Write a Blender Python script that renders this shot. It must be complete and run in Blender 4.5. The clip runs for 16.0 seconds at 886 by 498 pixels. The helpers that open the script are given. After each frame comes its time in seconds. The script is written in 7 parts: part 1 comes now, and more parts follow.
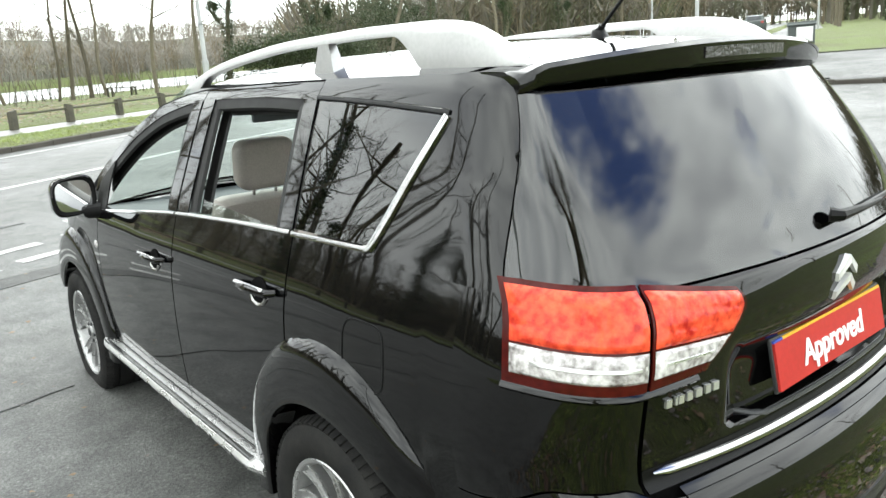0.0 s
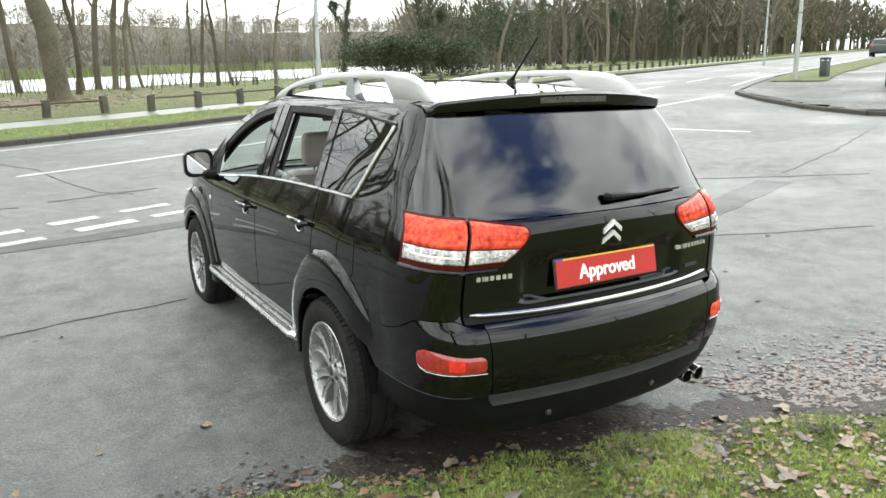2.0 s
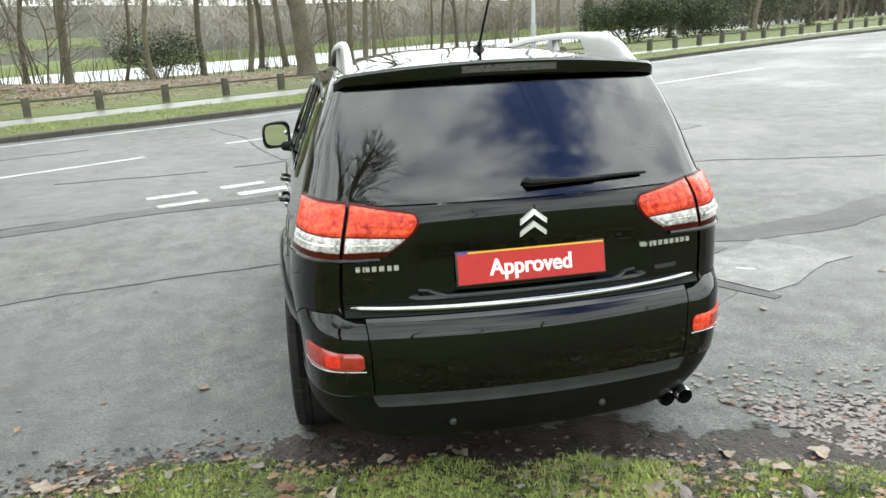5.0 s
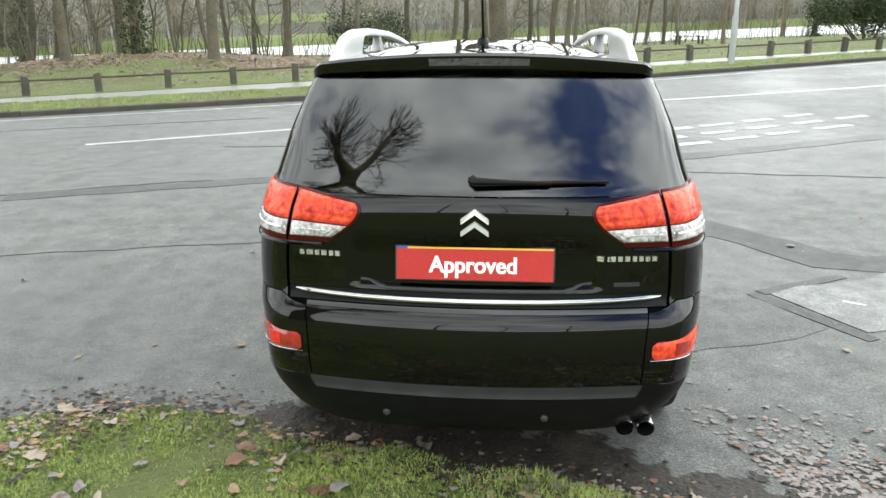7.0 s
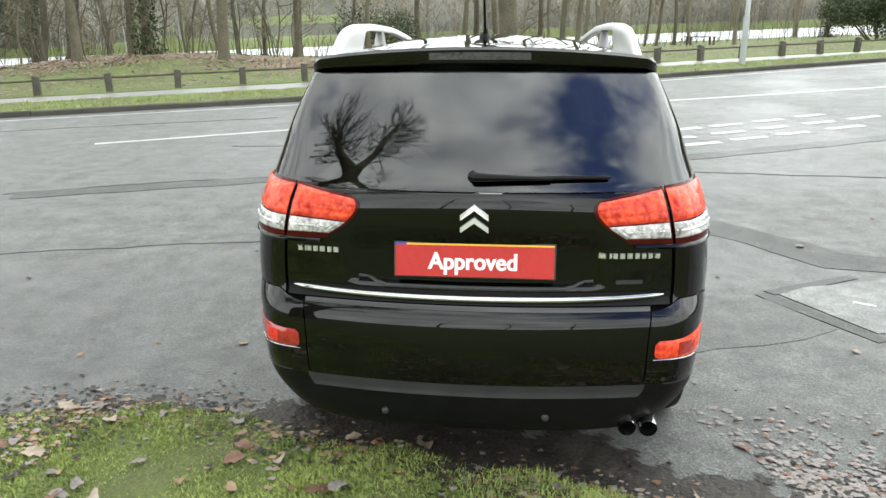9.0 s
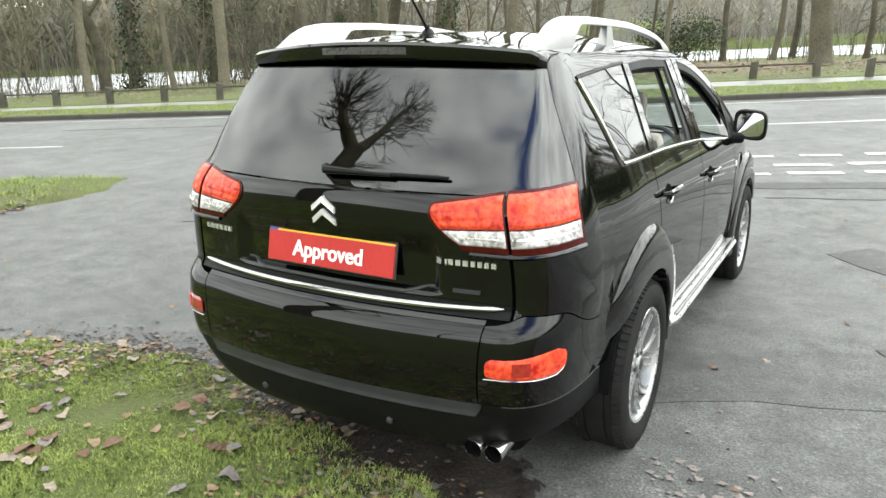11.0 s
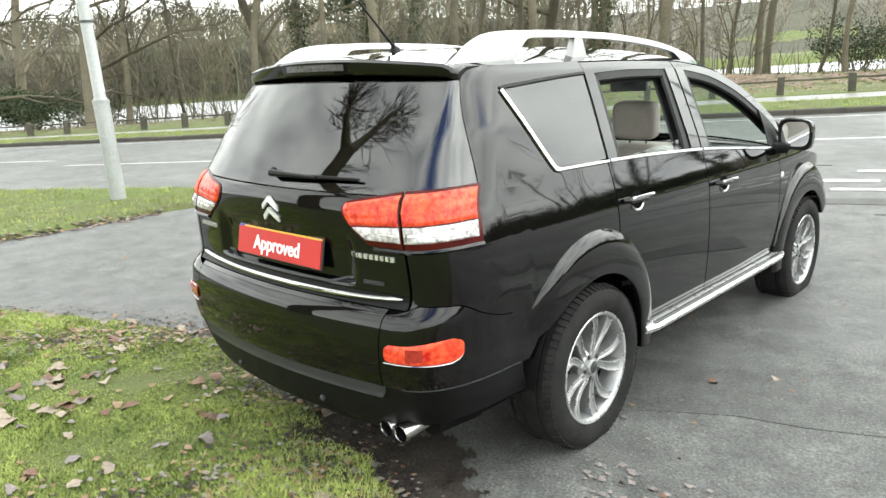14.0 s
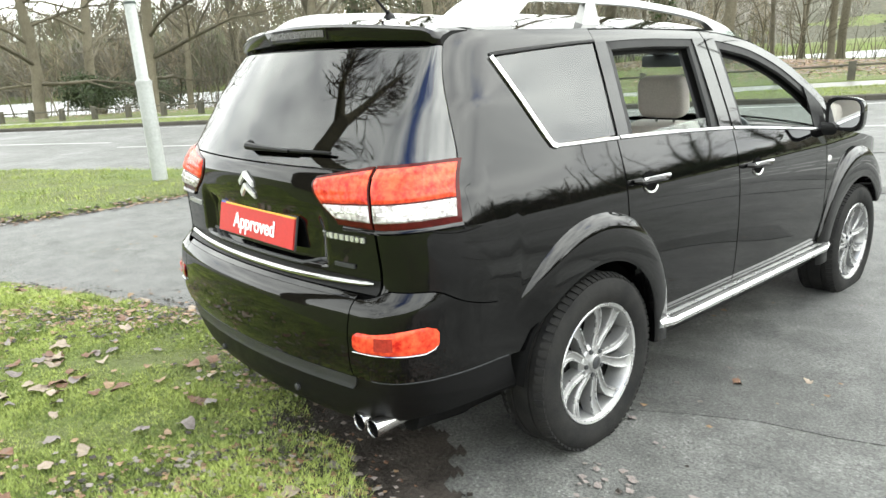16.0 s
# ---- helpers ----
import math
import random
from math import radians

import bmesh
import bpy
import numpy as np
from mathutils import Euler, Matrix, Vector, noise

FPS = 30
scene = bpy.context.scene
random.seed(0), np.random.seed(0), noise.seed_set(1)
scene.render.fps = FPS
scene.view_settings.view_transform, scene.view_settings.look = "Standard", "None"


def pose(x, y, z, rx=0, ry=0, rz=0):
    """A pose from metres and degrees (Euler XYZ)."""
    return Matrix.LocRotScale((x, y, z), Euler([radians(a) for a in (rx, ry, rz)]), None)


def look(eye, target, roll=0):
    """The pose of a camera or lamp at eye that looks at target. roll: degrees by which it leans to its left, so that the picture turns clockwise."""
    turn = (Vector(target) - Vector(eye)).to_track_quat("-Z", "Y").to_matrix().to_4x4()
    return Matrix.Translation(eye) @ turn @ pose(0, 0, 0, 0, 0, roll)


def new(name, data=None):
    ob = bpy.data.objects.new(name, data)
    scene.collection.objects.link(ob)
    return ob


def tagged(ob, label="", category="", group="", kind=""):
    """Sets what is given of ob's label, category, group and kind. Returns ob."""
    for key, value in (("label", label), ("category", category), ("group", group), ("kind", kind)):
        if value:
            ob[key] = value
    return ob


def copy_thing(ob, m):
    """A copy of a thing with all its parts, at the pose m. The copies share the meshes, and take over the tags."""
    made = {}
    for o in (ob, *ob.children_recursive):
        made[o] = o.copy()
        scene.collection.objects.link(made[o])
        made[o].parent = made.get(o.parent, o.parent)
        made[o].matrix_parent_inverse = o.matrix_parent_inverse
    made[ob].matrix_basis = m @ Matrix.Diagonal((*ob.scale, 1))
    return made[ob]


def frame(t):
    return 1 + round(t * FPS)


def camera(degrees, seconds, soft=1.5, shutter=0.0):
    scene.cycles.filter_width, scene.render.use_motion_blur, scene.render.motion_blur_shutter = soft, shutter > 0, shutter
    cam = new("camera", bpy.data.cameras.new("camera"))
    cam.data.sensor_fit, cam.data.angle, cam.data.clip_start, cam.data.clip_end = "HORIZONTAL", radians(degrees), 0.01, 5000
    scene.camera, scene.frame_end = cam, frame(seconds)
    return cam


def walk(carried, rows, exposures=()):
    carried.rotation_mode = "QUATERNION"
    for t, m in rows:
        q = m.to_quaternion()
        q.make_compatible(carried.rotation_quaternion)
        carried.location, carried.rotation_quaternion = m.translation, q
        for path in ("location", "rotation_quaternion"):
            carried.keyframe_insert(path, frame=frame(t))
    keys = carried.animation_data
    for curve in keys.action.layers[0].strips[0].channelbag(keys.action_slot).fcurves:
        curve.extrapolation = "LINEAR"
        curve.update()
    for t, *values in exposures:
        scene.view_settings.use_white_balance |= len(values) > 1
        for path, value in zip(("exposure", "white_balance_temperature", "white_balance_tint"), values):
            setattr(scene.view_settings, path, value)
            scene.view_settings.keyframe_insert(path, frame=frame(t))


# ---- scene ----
cam = camera(62.1, 16.0)
PATH = [
    (0, (-1.717, -0.652, 1.58), (-0.513, 0.88, 1.128), -4.2),
    (0.5, (-1.846, -1.25, 1.574), (-0.745, 0.359, 1.128), -0.3),
    (1, (-2.02, -1.717, 1.628), (-0.966, -0.076, 1.184), 1.2),
    (1.5, (-2.082, -1.975, 1.651), (-1.06, -0.313, 1.21), 0.2),
    (2, (-2.057, -2.107, 1.657), (-1.069, -0.423, 1.224), -0.9),
    (2.5, (-2.047, -2.132, 1.654), (-1.084, -0.434, 1.218), -1.2),
    (3, (-2.045, -2.139, 1.65), (-1.088, -0.44, 1.202), -1.0),
    (3.5, (-2.034, -2.119, 1.644), (-1.08, -0.422, 1.187), -1.4),
    (3.7, (-1.959, -2.095, 1.629), (-1.019, -0.392, 1.165), -2.1),
    (5.8, (-0.071, -2.425, 1.634), (-0.134, -0.495, 1.113), -1.0),
    (6, (0.032, -2.383, 1.632), (-0.09, -0.459, 1.1), -0.7),
    (6.5, (0.099, -2.346, 1.636), (-0.063, -0.424, 1.106), -0.6),
    (7, (0.093, -2.345, 1.639), (-0.067, -0.421, 1.114), -0.1),
    (7.5, (0.083, -2.342, 1.63), (-0.07, -0.416, 1.116), 0.7),
    (8, (0.085, -2.344, 1.627), (-0.061, -0.417, 1.111), 0.5),
    (8.5, (0.085, -2.342, 1.628), (-0.065, -0.418, 1.103), 0.8),
    (8.7, (0.086, -2.335, 1.624), (-0.065, -0.411, 1.099), 0.7),
    (10.8, (1.361, -1.927, 1.571), (0.468, -0.201, 1.098), -2.2),
    (11, (1.545, -1.858, 1.571), (0.589, -0.174, 1.068), -0.1),
    (11.5, (1.946, -1.75, 1.568), (0.847, -0.142, 1.116), -0.6),
    (12, (2.272, -1.575, 1.541), (1.022, -0.062, 1.156), -1.3),
    (12.5, (2.357, -1.544, 1.54), (1.058, -0.086, 1.109), -1.6),
    (13, (2.366, -1.544, 1.549), (1.049, -0.102, 1.114), -1.7),
    (13.5, (2.374, -1.551, 1.547), (1.056, -0.115, 1.098), -1.9),
    (14, (2.372, -1.549, 1.546), (1.05, -0.118, 1.093), -1.6),
    (14.5, (2.371, -1.55, 1.545), (1.049, -0.122, 1.085), -0.8),
    (15, (2.374, -1.555, 1.546), (1.052, -0.128, 1.085), -0.2),
    (15.5, (2.361, -1.548, 1.537), (1.065, -0.099, 1.067), -0.8),
    (16, (2.418, -1.217, 1.471), (0.989, 0.096, 0.989), -1.6),
]
walk(cam, [(t, look(eye, target, roll)) for t, eye, target, roll in PATH],
     exposures=[(t, stops, kelvin, 5) for t, stops, kelvin in ((0, -0.12, 6450), (0.5, -0.27, 6480), (1.5, -0.38, 6520), (3.7, -0.38, 6520), (5.8, -0.38, 6430), (8.7, -0.36, 6450), (10.8, -0.24, 6580), (12.5, -0.13, 6620), (15.5, -0.03, 6620), (16, 0.06, 6620))])

# ---- sky and sun: bright broken cloud ----
SUN_DIR = (0.45, 0.35, 0.82)
world = bpy.data.worlds.new("sky")
scene.world = world
world.use_nodes = True
wn, wl = world.node_tree.nodes, world.node_tree.links
wn.clear()
w_out = wn.new("ShaderNodeOutputWorld")
w_bg = wn.new("ShaderNodeBackground")
w_sky = wn.new("ShaderNodeTexSky")
w_sky.sky_type, w_sky.sun_disc = "NISHITA", False
w_sky.sun_elevation, w_sky.sun_rotation = radians(55), radians(52)
w_map = wn.new("ShaderNodeMapping")
w_map.inputs["Scale"].default_value = (1.0, 1.0, 1.9)
w_map.inputs["Location"].default_value = (3.1, 1.7, 0.4)
w_co = wn.new("ShaderNodeTexCoord")
w_noise = wn.new("ShaderNodeTexNoise")
w_noise.inputs["Scale"].default_value = 2.4
w_noise.inputs["Detail"].default_value = 4.0
w_noise.inputs["Roughness"].default_value = 0.52
w_ramp = wn.new("ShaderNodeValToRGB")
w_ramp.color_ramp.elements[0].position = 0.22
w_ramp.color_ramp.elements[1].position = 0.38
w_noise2 = wn.new("ShaderNodeTexNoise")
w_noise2.inputs["Scale"].default_value = 4.0
w_noise2.inputs["Detail"].default_value = 2.5
w_cloud = wn.new("ShaderNodeValToRGB")
w_cloud.color_ramp.elements[0].position = 0.22
w_cloud.color_ramp.elements[0].color = (10.5, 10.8, 11.4, 1)
w_cloud.color_ramp.elements[1].position = 0.78
w_cloud.color_ramp.elements[1].color = (24.5, 25.0, 24.6, 1)
w_mix = wn.new("ShaderNodeMix")
w_mix.data_type = "RGBA"
wl.new(w_co.outputs["Generated"], w_map.inputs["Vector"])
wl.new(w_map.outputs[0], w_noise.inputs["Vector"])
wl.new(w_map.outputs[0], w_noise2.inputs["Vector"])
wl.new(w_noise.outputs["Fac"], w_ramp.inputs[0])
wl.new(w_noise2.outputs["Fac"], w_cloud.inputs[0])
w_sep = wn.new("ShaderNodeSeparateXYZ")
w_low = wn.new("ShaderNodeMapRange")
w_low.inputs["From Min"].default_value, w_low.inputs["From Max"].default_value = 0.42, 0.16
w_max = wn.new("ShaderNodeMath")
w_max.operation = "MAXIMUM"
wl.new(w_co.outputs["Generated"], w_sep.inputs[0])
wl.new(w_sep.outputs["Z"], w_low.inputs["Value"])
wl.new(w_low.outputs[0], w_max.inputs[0])
wl.new(w_ramp.outputs[0], w_max.inputs[1])
# one clear gap in the cloud, high behind the walker
w_dot = wn.new("ShaderNodeVectorMath")
w_dot.operation = "DOT_PRODUCT"
w_dot.inputs[1].default_value = (0.34, -0.36, 0.868)
w_wob = wn.new("ShaderNodeMath")
w_wob.operation = "MULTIPLY_ADD"
w_wob.inputs[1].default_value = 0.42
w_gap = wn.new("ShaderNodeMapRange")
w_gap.interpolation_type = "SMOOTHSTEP"
w_gap.inputs["From Min"].default_value, w_gap.inputs["From Max"].default_value = 1.13, 1.24
w_gap.inputs["To Min"].default_value, w_gap.inputs["To Max"].default_value = 1.0, 0.03
w_cut = wn.new("ShaderNodeMath")
w_cut.operation = "MULTIPLY"
wl.new(w_co.outputs["Generated"], w_dot.inputs[0])
wl.new(w_noise.outputs["Fac"], w_wob.inputs[0])
wl.new(w_dot.outputs["Value"], w_wob.inputs[2])
wl.new(w_wob.outputs[0], w_gap.inputs["Value"])
wl.new(w_max.outputs[0], w_cut.inputs[0])
wl.new(w_gap.outputs[0], w_cut.inputs[1])
wl.new(w_cut.outputs[0], w_mix.inputs["Factor"])
w_blue = wn.new("ShaderNodeVectorMath")
w_blue.operation = "MULTIPLY"
w_blue.inputs[1].default_value = (1.05, 1.27, 2.05)
wl.new(w_sky.outputs[0], w_blue.inputs[0])
wl.new(w_blue.outputs[0], w_mix.inputs["A"])
w_rim = wn.new("ShaderNodeMapRange")
w_rim.inputs["From Min"].default_value, w_rim.inputs["From Max"].default_value = 0.30, 0.78
w_rim.inputs["To Min"].default_value, w_rim.inputs["To Max"].default_value = 1.12, 0.95
w_lit = wn.new("ShaderNodeVectorMath")
w_lit.operation = "SCALE"
wl.new(w_sep.outputs["Z"], w_rim.inputs["Value"])
wl.new(w_cloud.outputs[0], w_lit.inputs[0])
# thin cloud glows round the hidden sun
w_near = wn.new("ShaderNodeVectorMath")
w_near.operation = "DOT_PRODUCT"
w_near.inputs[1].default_value = SUN_DIR
w_pos, w_pow, w_glow, w_both = (wn.new("ShaderNodeMath") for _ in range(4))
w_pos.operation, w_pow.operation, w_glow.operation, w_both.operation = "MAXIMUM", "POWER", "MULTIPLY_ADD", "MULTIPLY"
w_pos.inputs[1].default_value, w_pow.inputs[1].default_value = 0.0, 2.5
w_glow.inputs[1].default_value, w_glow.inputs[2].default_value = 1.0, 1.0
wl.new(w_co.outputs["Generated"], w_near.inputs[0])
wl.new(w_near.outputs["Value"], w_pos.inputs[0])
wl.new(w_pos.outputs[0], w_pow.inputs[0])
wl.new(w_pow.outputs[0], w_glow.inputs[0])
wl.new(w_rim.outputs[0], w_both.inputs[0])
wl.new(w_glow.outputs[0], w_both.inputs[1])
wl.new(w_both.outputs[0], w_lit.inputs["Scale"])
wl.new(w_lit.outputs[0], w_mix.inputs["B"])
wl.new(w_mix.outputs["Result"], w_bg.inputs["Color"])
w_bg.inputs["Strength"].default_value = 0.192
wl.new(w_bg.outputs[0], w_out.inputs[0])

sun = new("sun", bpy.data.lights.new("sun", "SUN"))
sun.data.energy, sun.data.angle, sun.data.color = 0.55, radians(60), (1.0, 0.975, 0.93)
sun.matrix_world = look((0, 0, 30), (-SUN_DIR[0], -SUN_DIR[1], 30 - SUN_DIR[2]))

# ---- materials ----
def material(name, color, rough=0.5, metal=0.0, vary=0.25, scale=8.0, fine=90.0, bump=0.0, bump_scale=120.0,
             color2=None, coat=0.0, rough_vary=0.1, spec=0.5, per_object=0.0):
    """Principled material with colour variation at two sizes, roughness variation and fine relief."""
    m = bpy.data.materials.new(name)
    m.use_nodes = True
    n, l = m.node_tree.nodes, m.node_tree.links
    b = n["Principled BSDF"]
    b.inputs["Metallic"].default_value = metal
    b.inputs["Specular IOR Level"].default_value = spec
    b.inputs["Coat Weight"].default_value = coat
    b.inputs["Coat Roughness"].default_value = 0.03
    co = n.new("ShaderNodeTexCoord")
    big, small = n.new("ShaderNodeTexNoise"), n.new("ShaderNodeTexNoise")
    big.inputs["Scale"].default_value, big.inputs["Detail"].default_value = scale, 5
    small.inputs["Scale"].default_value, small.inputs["Detail"].default_value = fine, 4
    for t in (big, small):
        l.new(co.outputs["Object"], t.inputs["Vector"])
    add = n.new("ShaderNodeMath")
    add.operation = "ADD"
    l.new(big.outputs["Fac"], add.inputs[0])
    l.new(small.outputs["Fac"], add.inputs[1])
    src = add.outputs[0]
    if per_object:
        info, ad2 = n.new("ShaderNodeObjectInfo"), n.new("ShaderNodeMath")
        ad2.operation = "MULTIPLY_ADD"
        l.new(info.outputs["Random"], ad2.inputs[0])
        ad2.inputs[1].default_value = per_object
        l.new(src, ad2.inputs[2])
        src = ad2.outputs[0]
    ramp = n.new("ShaderNodeValToRGB")
    c2 = color2 or tuple(c * (1 - vary) for c in color)
    c1 = color if color2 else tuple(min(1, c * (1 + vary)) for c in color)
    half = n.new("ShaderNodeMath")
    half.operation = "MULTIPLY"
    half.inputs[1].default_value = 0.5
    l.new(src, half.inputs[0])
    ramp.color_ramp.elements[0].position, ramp.color_ramp.elements[1].position = 0.36, 0.64 + per_object * 0.4
    ramp.color_ramp.elements[0].color, ramp.color_ramp.elements[1].color = (*c2, 1), (*c1, 1)
    l.new(half.outputs[0], ramp.inputs[0])
    l.new(ramp.outputs[0], b.inputs["Base Color"])
    rr = n.new("ShaderNodeMapRange")
    rr.inputs["To Min"].default_value = max(0.0, rough - rough_vary)
    rr.inputs["To Max"].default_value = min(1.0, rough + rough_vary)
    l.new(big.outputs["Fac"], rr.inputs["Value"])
    l.new(rr.outputs[0], b.inputs["Roughness"])
    if bump:
        bt, bp = n.new("ShaderNodeTexNoise"), n.new("ShaderNodeBump")
        bt.inputs["Scale"].default_value, bt.inputs["Detail"].default_value = bump_scale, 6
        bp.inputs["Strength"].default_value, bp.inputs["Distance"].default_value = bump, 0.01
        l.new(co.outputs["Object"], bt.inputs["Vector"])
        l.new(bt.outputs["Fac"], bp.inputs["Height"])
        l.new(bp.outputs[0], b.inputs["Normal"])
    return m


def glass(name, tint, ior=1.5, rough=0.0):
    """Thin pane: tinted see-through with a clear gloss on top."""
    m = bpy.data.materials.new(name)
    m.use_nodes = True
    n, l = m.node_tree.nodes, m.node_tree.links
    n.clear()
    out, mix = n.new("ShaderNodeOutputMaterial"), n.new("ShaderNodeMixShader")
    tr, gl, fr = n.new("ShaderNodeBsdfTransparent"), n.new("ShaderNodeBsdfGlossy"), n.new("ShaderNodeLayerWeight")
    pw, ma = n.new("ShaderNodeMath"), n.new("ShaderNodeMath")
    pw.operation, ma.operation = "POWER", "MULTIPLY_ADD"
    pw.inputs[1].default_value = 5.0
    f0 = ((ior - 1) / (ior + 1)) ** 2
    ma.inputs[1].default_value, ma.inputs[2].default_value = 1 - f0, f0
    tr.inputs["Color"].default_value = (*tint, 1)
    gl.inputs["Roughness"].default_value = rough
    fr.inputs["Blend"].default_value = 0.5
    l.new(fr.outputs["Facing"], pw.inputs[0])
    l.new(pw.outputs[0], ma.inputs[0])
    l.new(ma.outputs[0], mix.inputs[0])
    l.new(tr.outputs[0], mix.inputs[1])
    l.new(gl.outputs[0], mix.inputs[2])
    l.new(mix.outputs[0], out.inputs[0])
    return m


def asphalt(name="wet_tarmac", tone=1.0, gloss=0.32):
    """Worn wet tarmac: speckled stone, damp patches with a sheen."""
    m = bpy.data.materials.new(name)
    m.use_nodes = True
    n, l = m.node_tree.nodes, m.node_tree.links
    b = n["Principled BSDF"]
    b.inputs["Specular IOR Level"].default_value = gloss
    co = n.new("ShaderNodeTexCoord")

    def tex(scale, detail=5, rough=0.6):
        t = n.new("ShaderNodeTexNoise")
        t.inputs["Scale"].default_value, t.inputs["Detail"].default_value, t.inputs["Roughness"].default_value = scale, detail, rough
        l.new(co.outputs["Object"], t.inputs["Vector"])
        return t

    def ramp(src, p0, c0, p1, c1):
        r = n.new("ShaderNodeValToRGB")
        r.color_ramp.elements[0].position, r.color_ramp.elements[1].position = p0, p1
        r.color_ramp.elements[0].color, r.color_ramp.elements[1].color = (*c0, 1), (*c1, 1)
        l.new(src, r.inputs[0])
        return r
    patch, mid, grit = tex(0.35, 6, 0.6), tex(4.5, 7, 0.7), tex(85, 4, 0.75)
    spots = n.new("ShaderNodeTexVoronoi")
    spots.inputs["Scale"].default_value = 46
    l.new(co.outputs["Object"], spots.inputs["Vector"])
    base = ramp(mid.outputs["Fac"], 0.34, (0.056, 0.057, 0.054), 0.66, (0.120, 0.121, 0.115))
    stone = ramp(grit.outputs["Fac"], 0.36, (0.42 * tone,) * 3, 0.68, (1.62 * tone,) * 3)
    mul = n.new("ShaderNodeMix")
    mul.data_type, mul.blend_type = "RGBA", "MULTIPLY"
    mul.inputs["Factor"].default_value = 1.0
    l.new(base.outputs[0], mul.inputs["A"])
    l.new(stone.outputs[0], mul.inputs["B"])
    fleck = ramp(spots.outputs["Distance"], 0.10, (1.55,) * 3, 0.34, (0.96,) * 3)
    mul3 = n.new("ShaderNodeMix")
    mul3.data_type, mul3.blend_type = "RGBA", "MULTIPLY"
    mul3.inputs["Factor"].default_value = 1.0
    l.new(mul.outputs["Result"], mul3.inputs["A"])
    l.new(fleck.outputs[0], mul3.inputs["B"])
    wet = ramp(patch.outputs["Fac"], 0.38, (1.12, 1.12, 1.11), 0.62, (0.84, 0.84, 0.85))
    mul2 = n.new("ShaderNodeMix")
    mul2.data_type, mul2.blend_type = "RGBA", "MULTIPLY"
    mul2.inputs["Factor"].default_value = 1.0
    l.new(mul3.outputs["Result"], mul2.inputs["A"])
    l.new(wet.outputs[0], mul2.inputs["B"])
    l.new(mul2.outputs["Result"], b.inputs["Base Color"])
    rr = n.new("ShaderNodeMapRange")
    rr.inputs["From Min"].default_value, rr.inputs["From Max"].default_value = 0.36, 0.64
    rr.inputs["To Min"].default_value, rr.inputs["To Max"].default_value = 0.66, 0.38
    l.new(patch.outputs["Fac"], rr.inputs["Value"])
    l.new(rr.outputs[0], b.inputs["Roughness"])
    bp = n.new("ShaderNodeBump")
    bp.inputs["Strength"].default_value, bp.inputs["Distance"].default_value = 0.9, 0.007
    l.new(grit.outputs["Fac"], bp.inputs["Height"])
    l.new(bp.outputs[0], b.inputs["Normal"])
    return m


def turf():
    """Damp winter grass with bare earth and matted leaf mould."""
    m = bpy.data.materials.new("winter_turf")
    m.use_nodes = True
    n, l = m.node_tree.nodes, m.node_tree.links
    b = n["Principled BSDF"]
    co = n.new("ShaderNodeTexCoord")
    mixes = []
    for scale, p0, p1 in ((0.5, 0.42, 0.62), (7.0, 0.35, 0.65), (60.0, 0.3, 0.7)):
        t = n.new("ShaderNodeTexNoise")
        t.inputs["Scale"].default_value, t.inputs["Detail"].default_value = scale, 5
        l.new(co.outputs["Object"], t.inputs["Vector"])
        r = n.new("ShaderNodeMapRange")
        r.inputs["From Min"].default_value, r.inputs["From Max"].default_value = p0, p1
        l.new(t.outputs["Fac"], r.inputs["Value"])
        mixes.append(r)
    last = None
    cols = (((0.13, 0.17, 0.045), (0.105, 0.088, 0.052)), (None, (0.078, 0.085, 0.034)), (None, (0.115, 0.145, 0.04)))
    for (a, c), r, f in zip(cols, mixes, (0.75, 0.6, 0.45)):
        mx, k = n.new("ShaderNodeMix"), n.new("ShaderNodeMath")
        k.operation = "MULTIPLY"
        k.inputs[1].default_value = f
        l.new(r.outputs[0], k.inputs[0])
        mx.data_type = "RGBA"
        l.new(k.outputs[0], mx.inputs["Factor"])
        if last is None:
            mx.inputs["A"].default_value = (*a, 1)
        else:
            l.new(last, mx.inputs["A"])
        mx.inputs["B"].default_value = (*c, 1)
        last = mx.outputs["Result"]
    l.new(last, b.inputs["Base Color"])
    b.inputs["Roughness"].default_value = 0.8
    b.inputs["Specular IOR Level"].default_value = 0.25
    bp = n.new("ShaderNodeBump")
    bp.inputs["Strength"].default_value, bp.inputs["Distance"].default_value = 0.8, 0.03
    l.new(mixes[2].outputs[0], bp.inputs["Height"])
    l.new(bp.outputs[0], b.inputs["Normal"])
    return m


M_tarmac, M_turf = asphalt(), turf()
M_path = material("pale_footpath", (0.137, 0.133, 0.126), 0.42, scale=1.2, fine=60, bump=0.25, rough_vary=0.15)
M_mud = material("wet_leafy_soil", (0.050, 0.043, 0.037), 0.6, scale=9, fine=70, color2=(0.016, 0.0135, 0.0115), bump=1.0, bump_scale=45, rough_vary=0.2, spec=0.16)
M_kerb = material("kerb_stone", (0.06, 0.055, 0.046), 0.75, scale=3, bump=0.4, bump_scale=60, spec=0.2)
M_line = material("worn_road_paint", (0.475, 0.475, 0.454), 0.5, scale=5, fine=40, color2=(0.216, 0.216, 0.209), rough_vary=0.15)
M_worn = material("flaking_road_paint", (0.49, 0.49, 0.468), 0.5, scale=7, fine=38, color2=(0.108, 0.108, 0.104), rough_vary=0.15)
M_patch = asphalt("dark_tarmac_patch", 0.52, 0.28)
M_patch_old = asphalt("old_tarmac_patch", 0.84, 0.3)
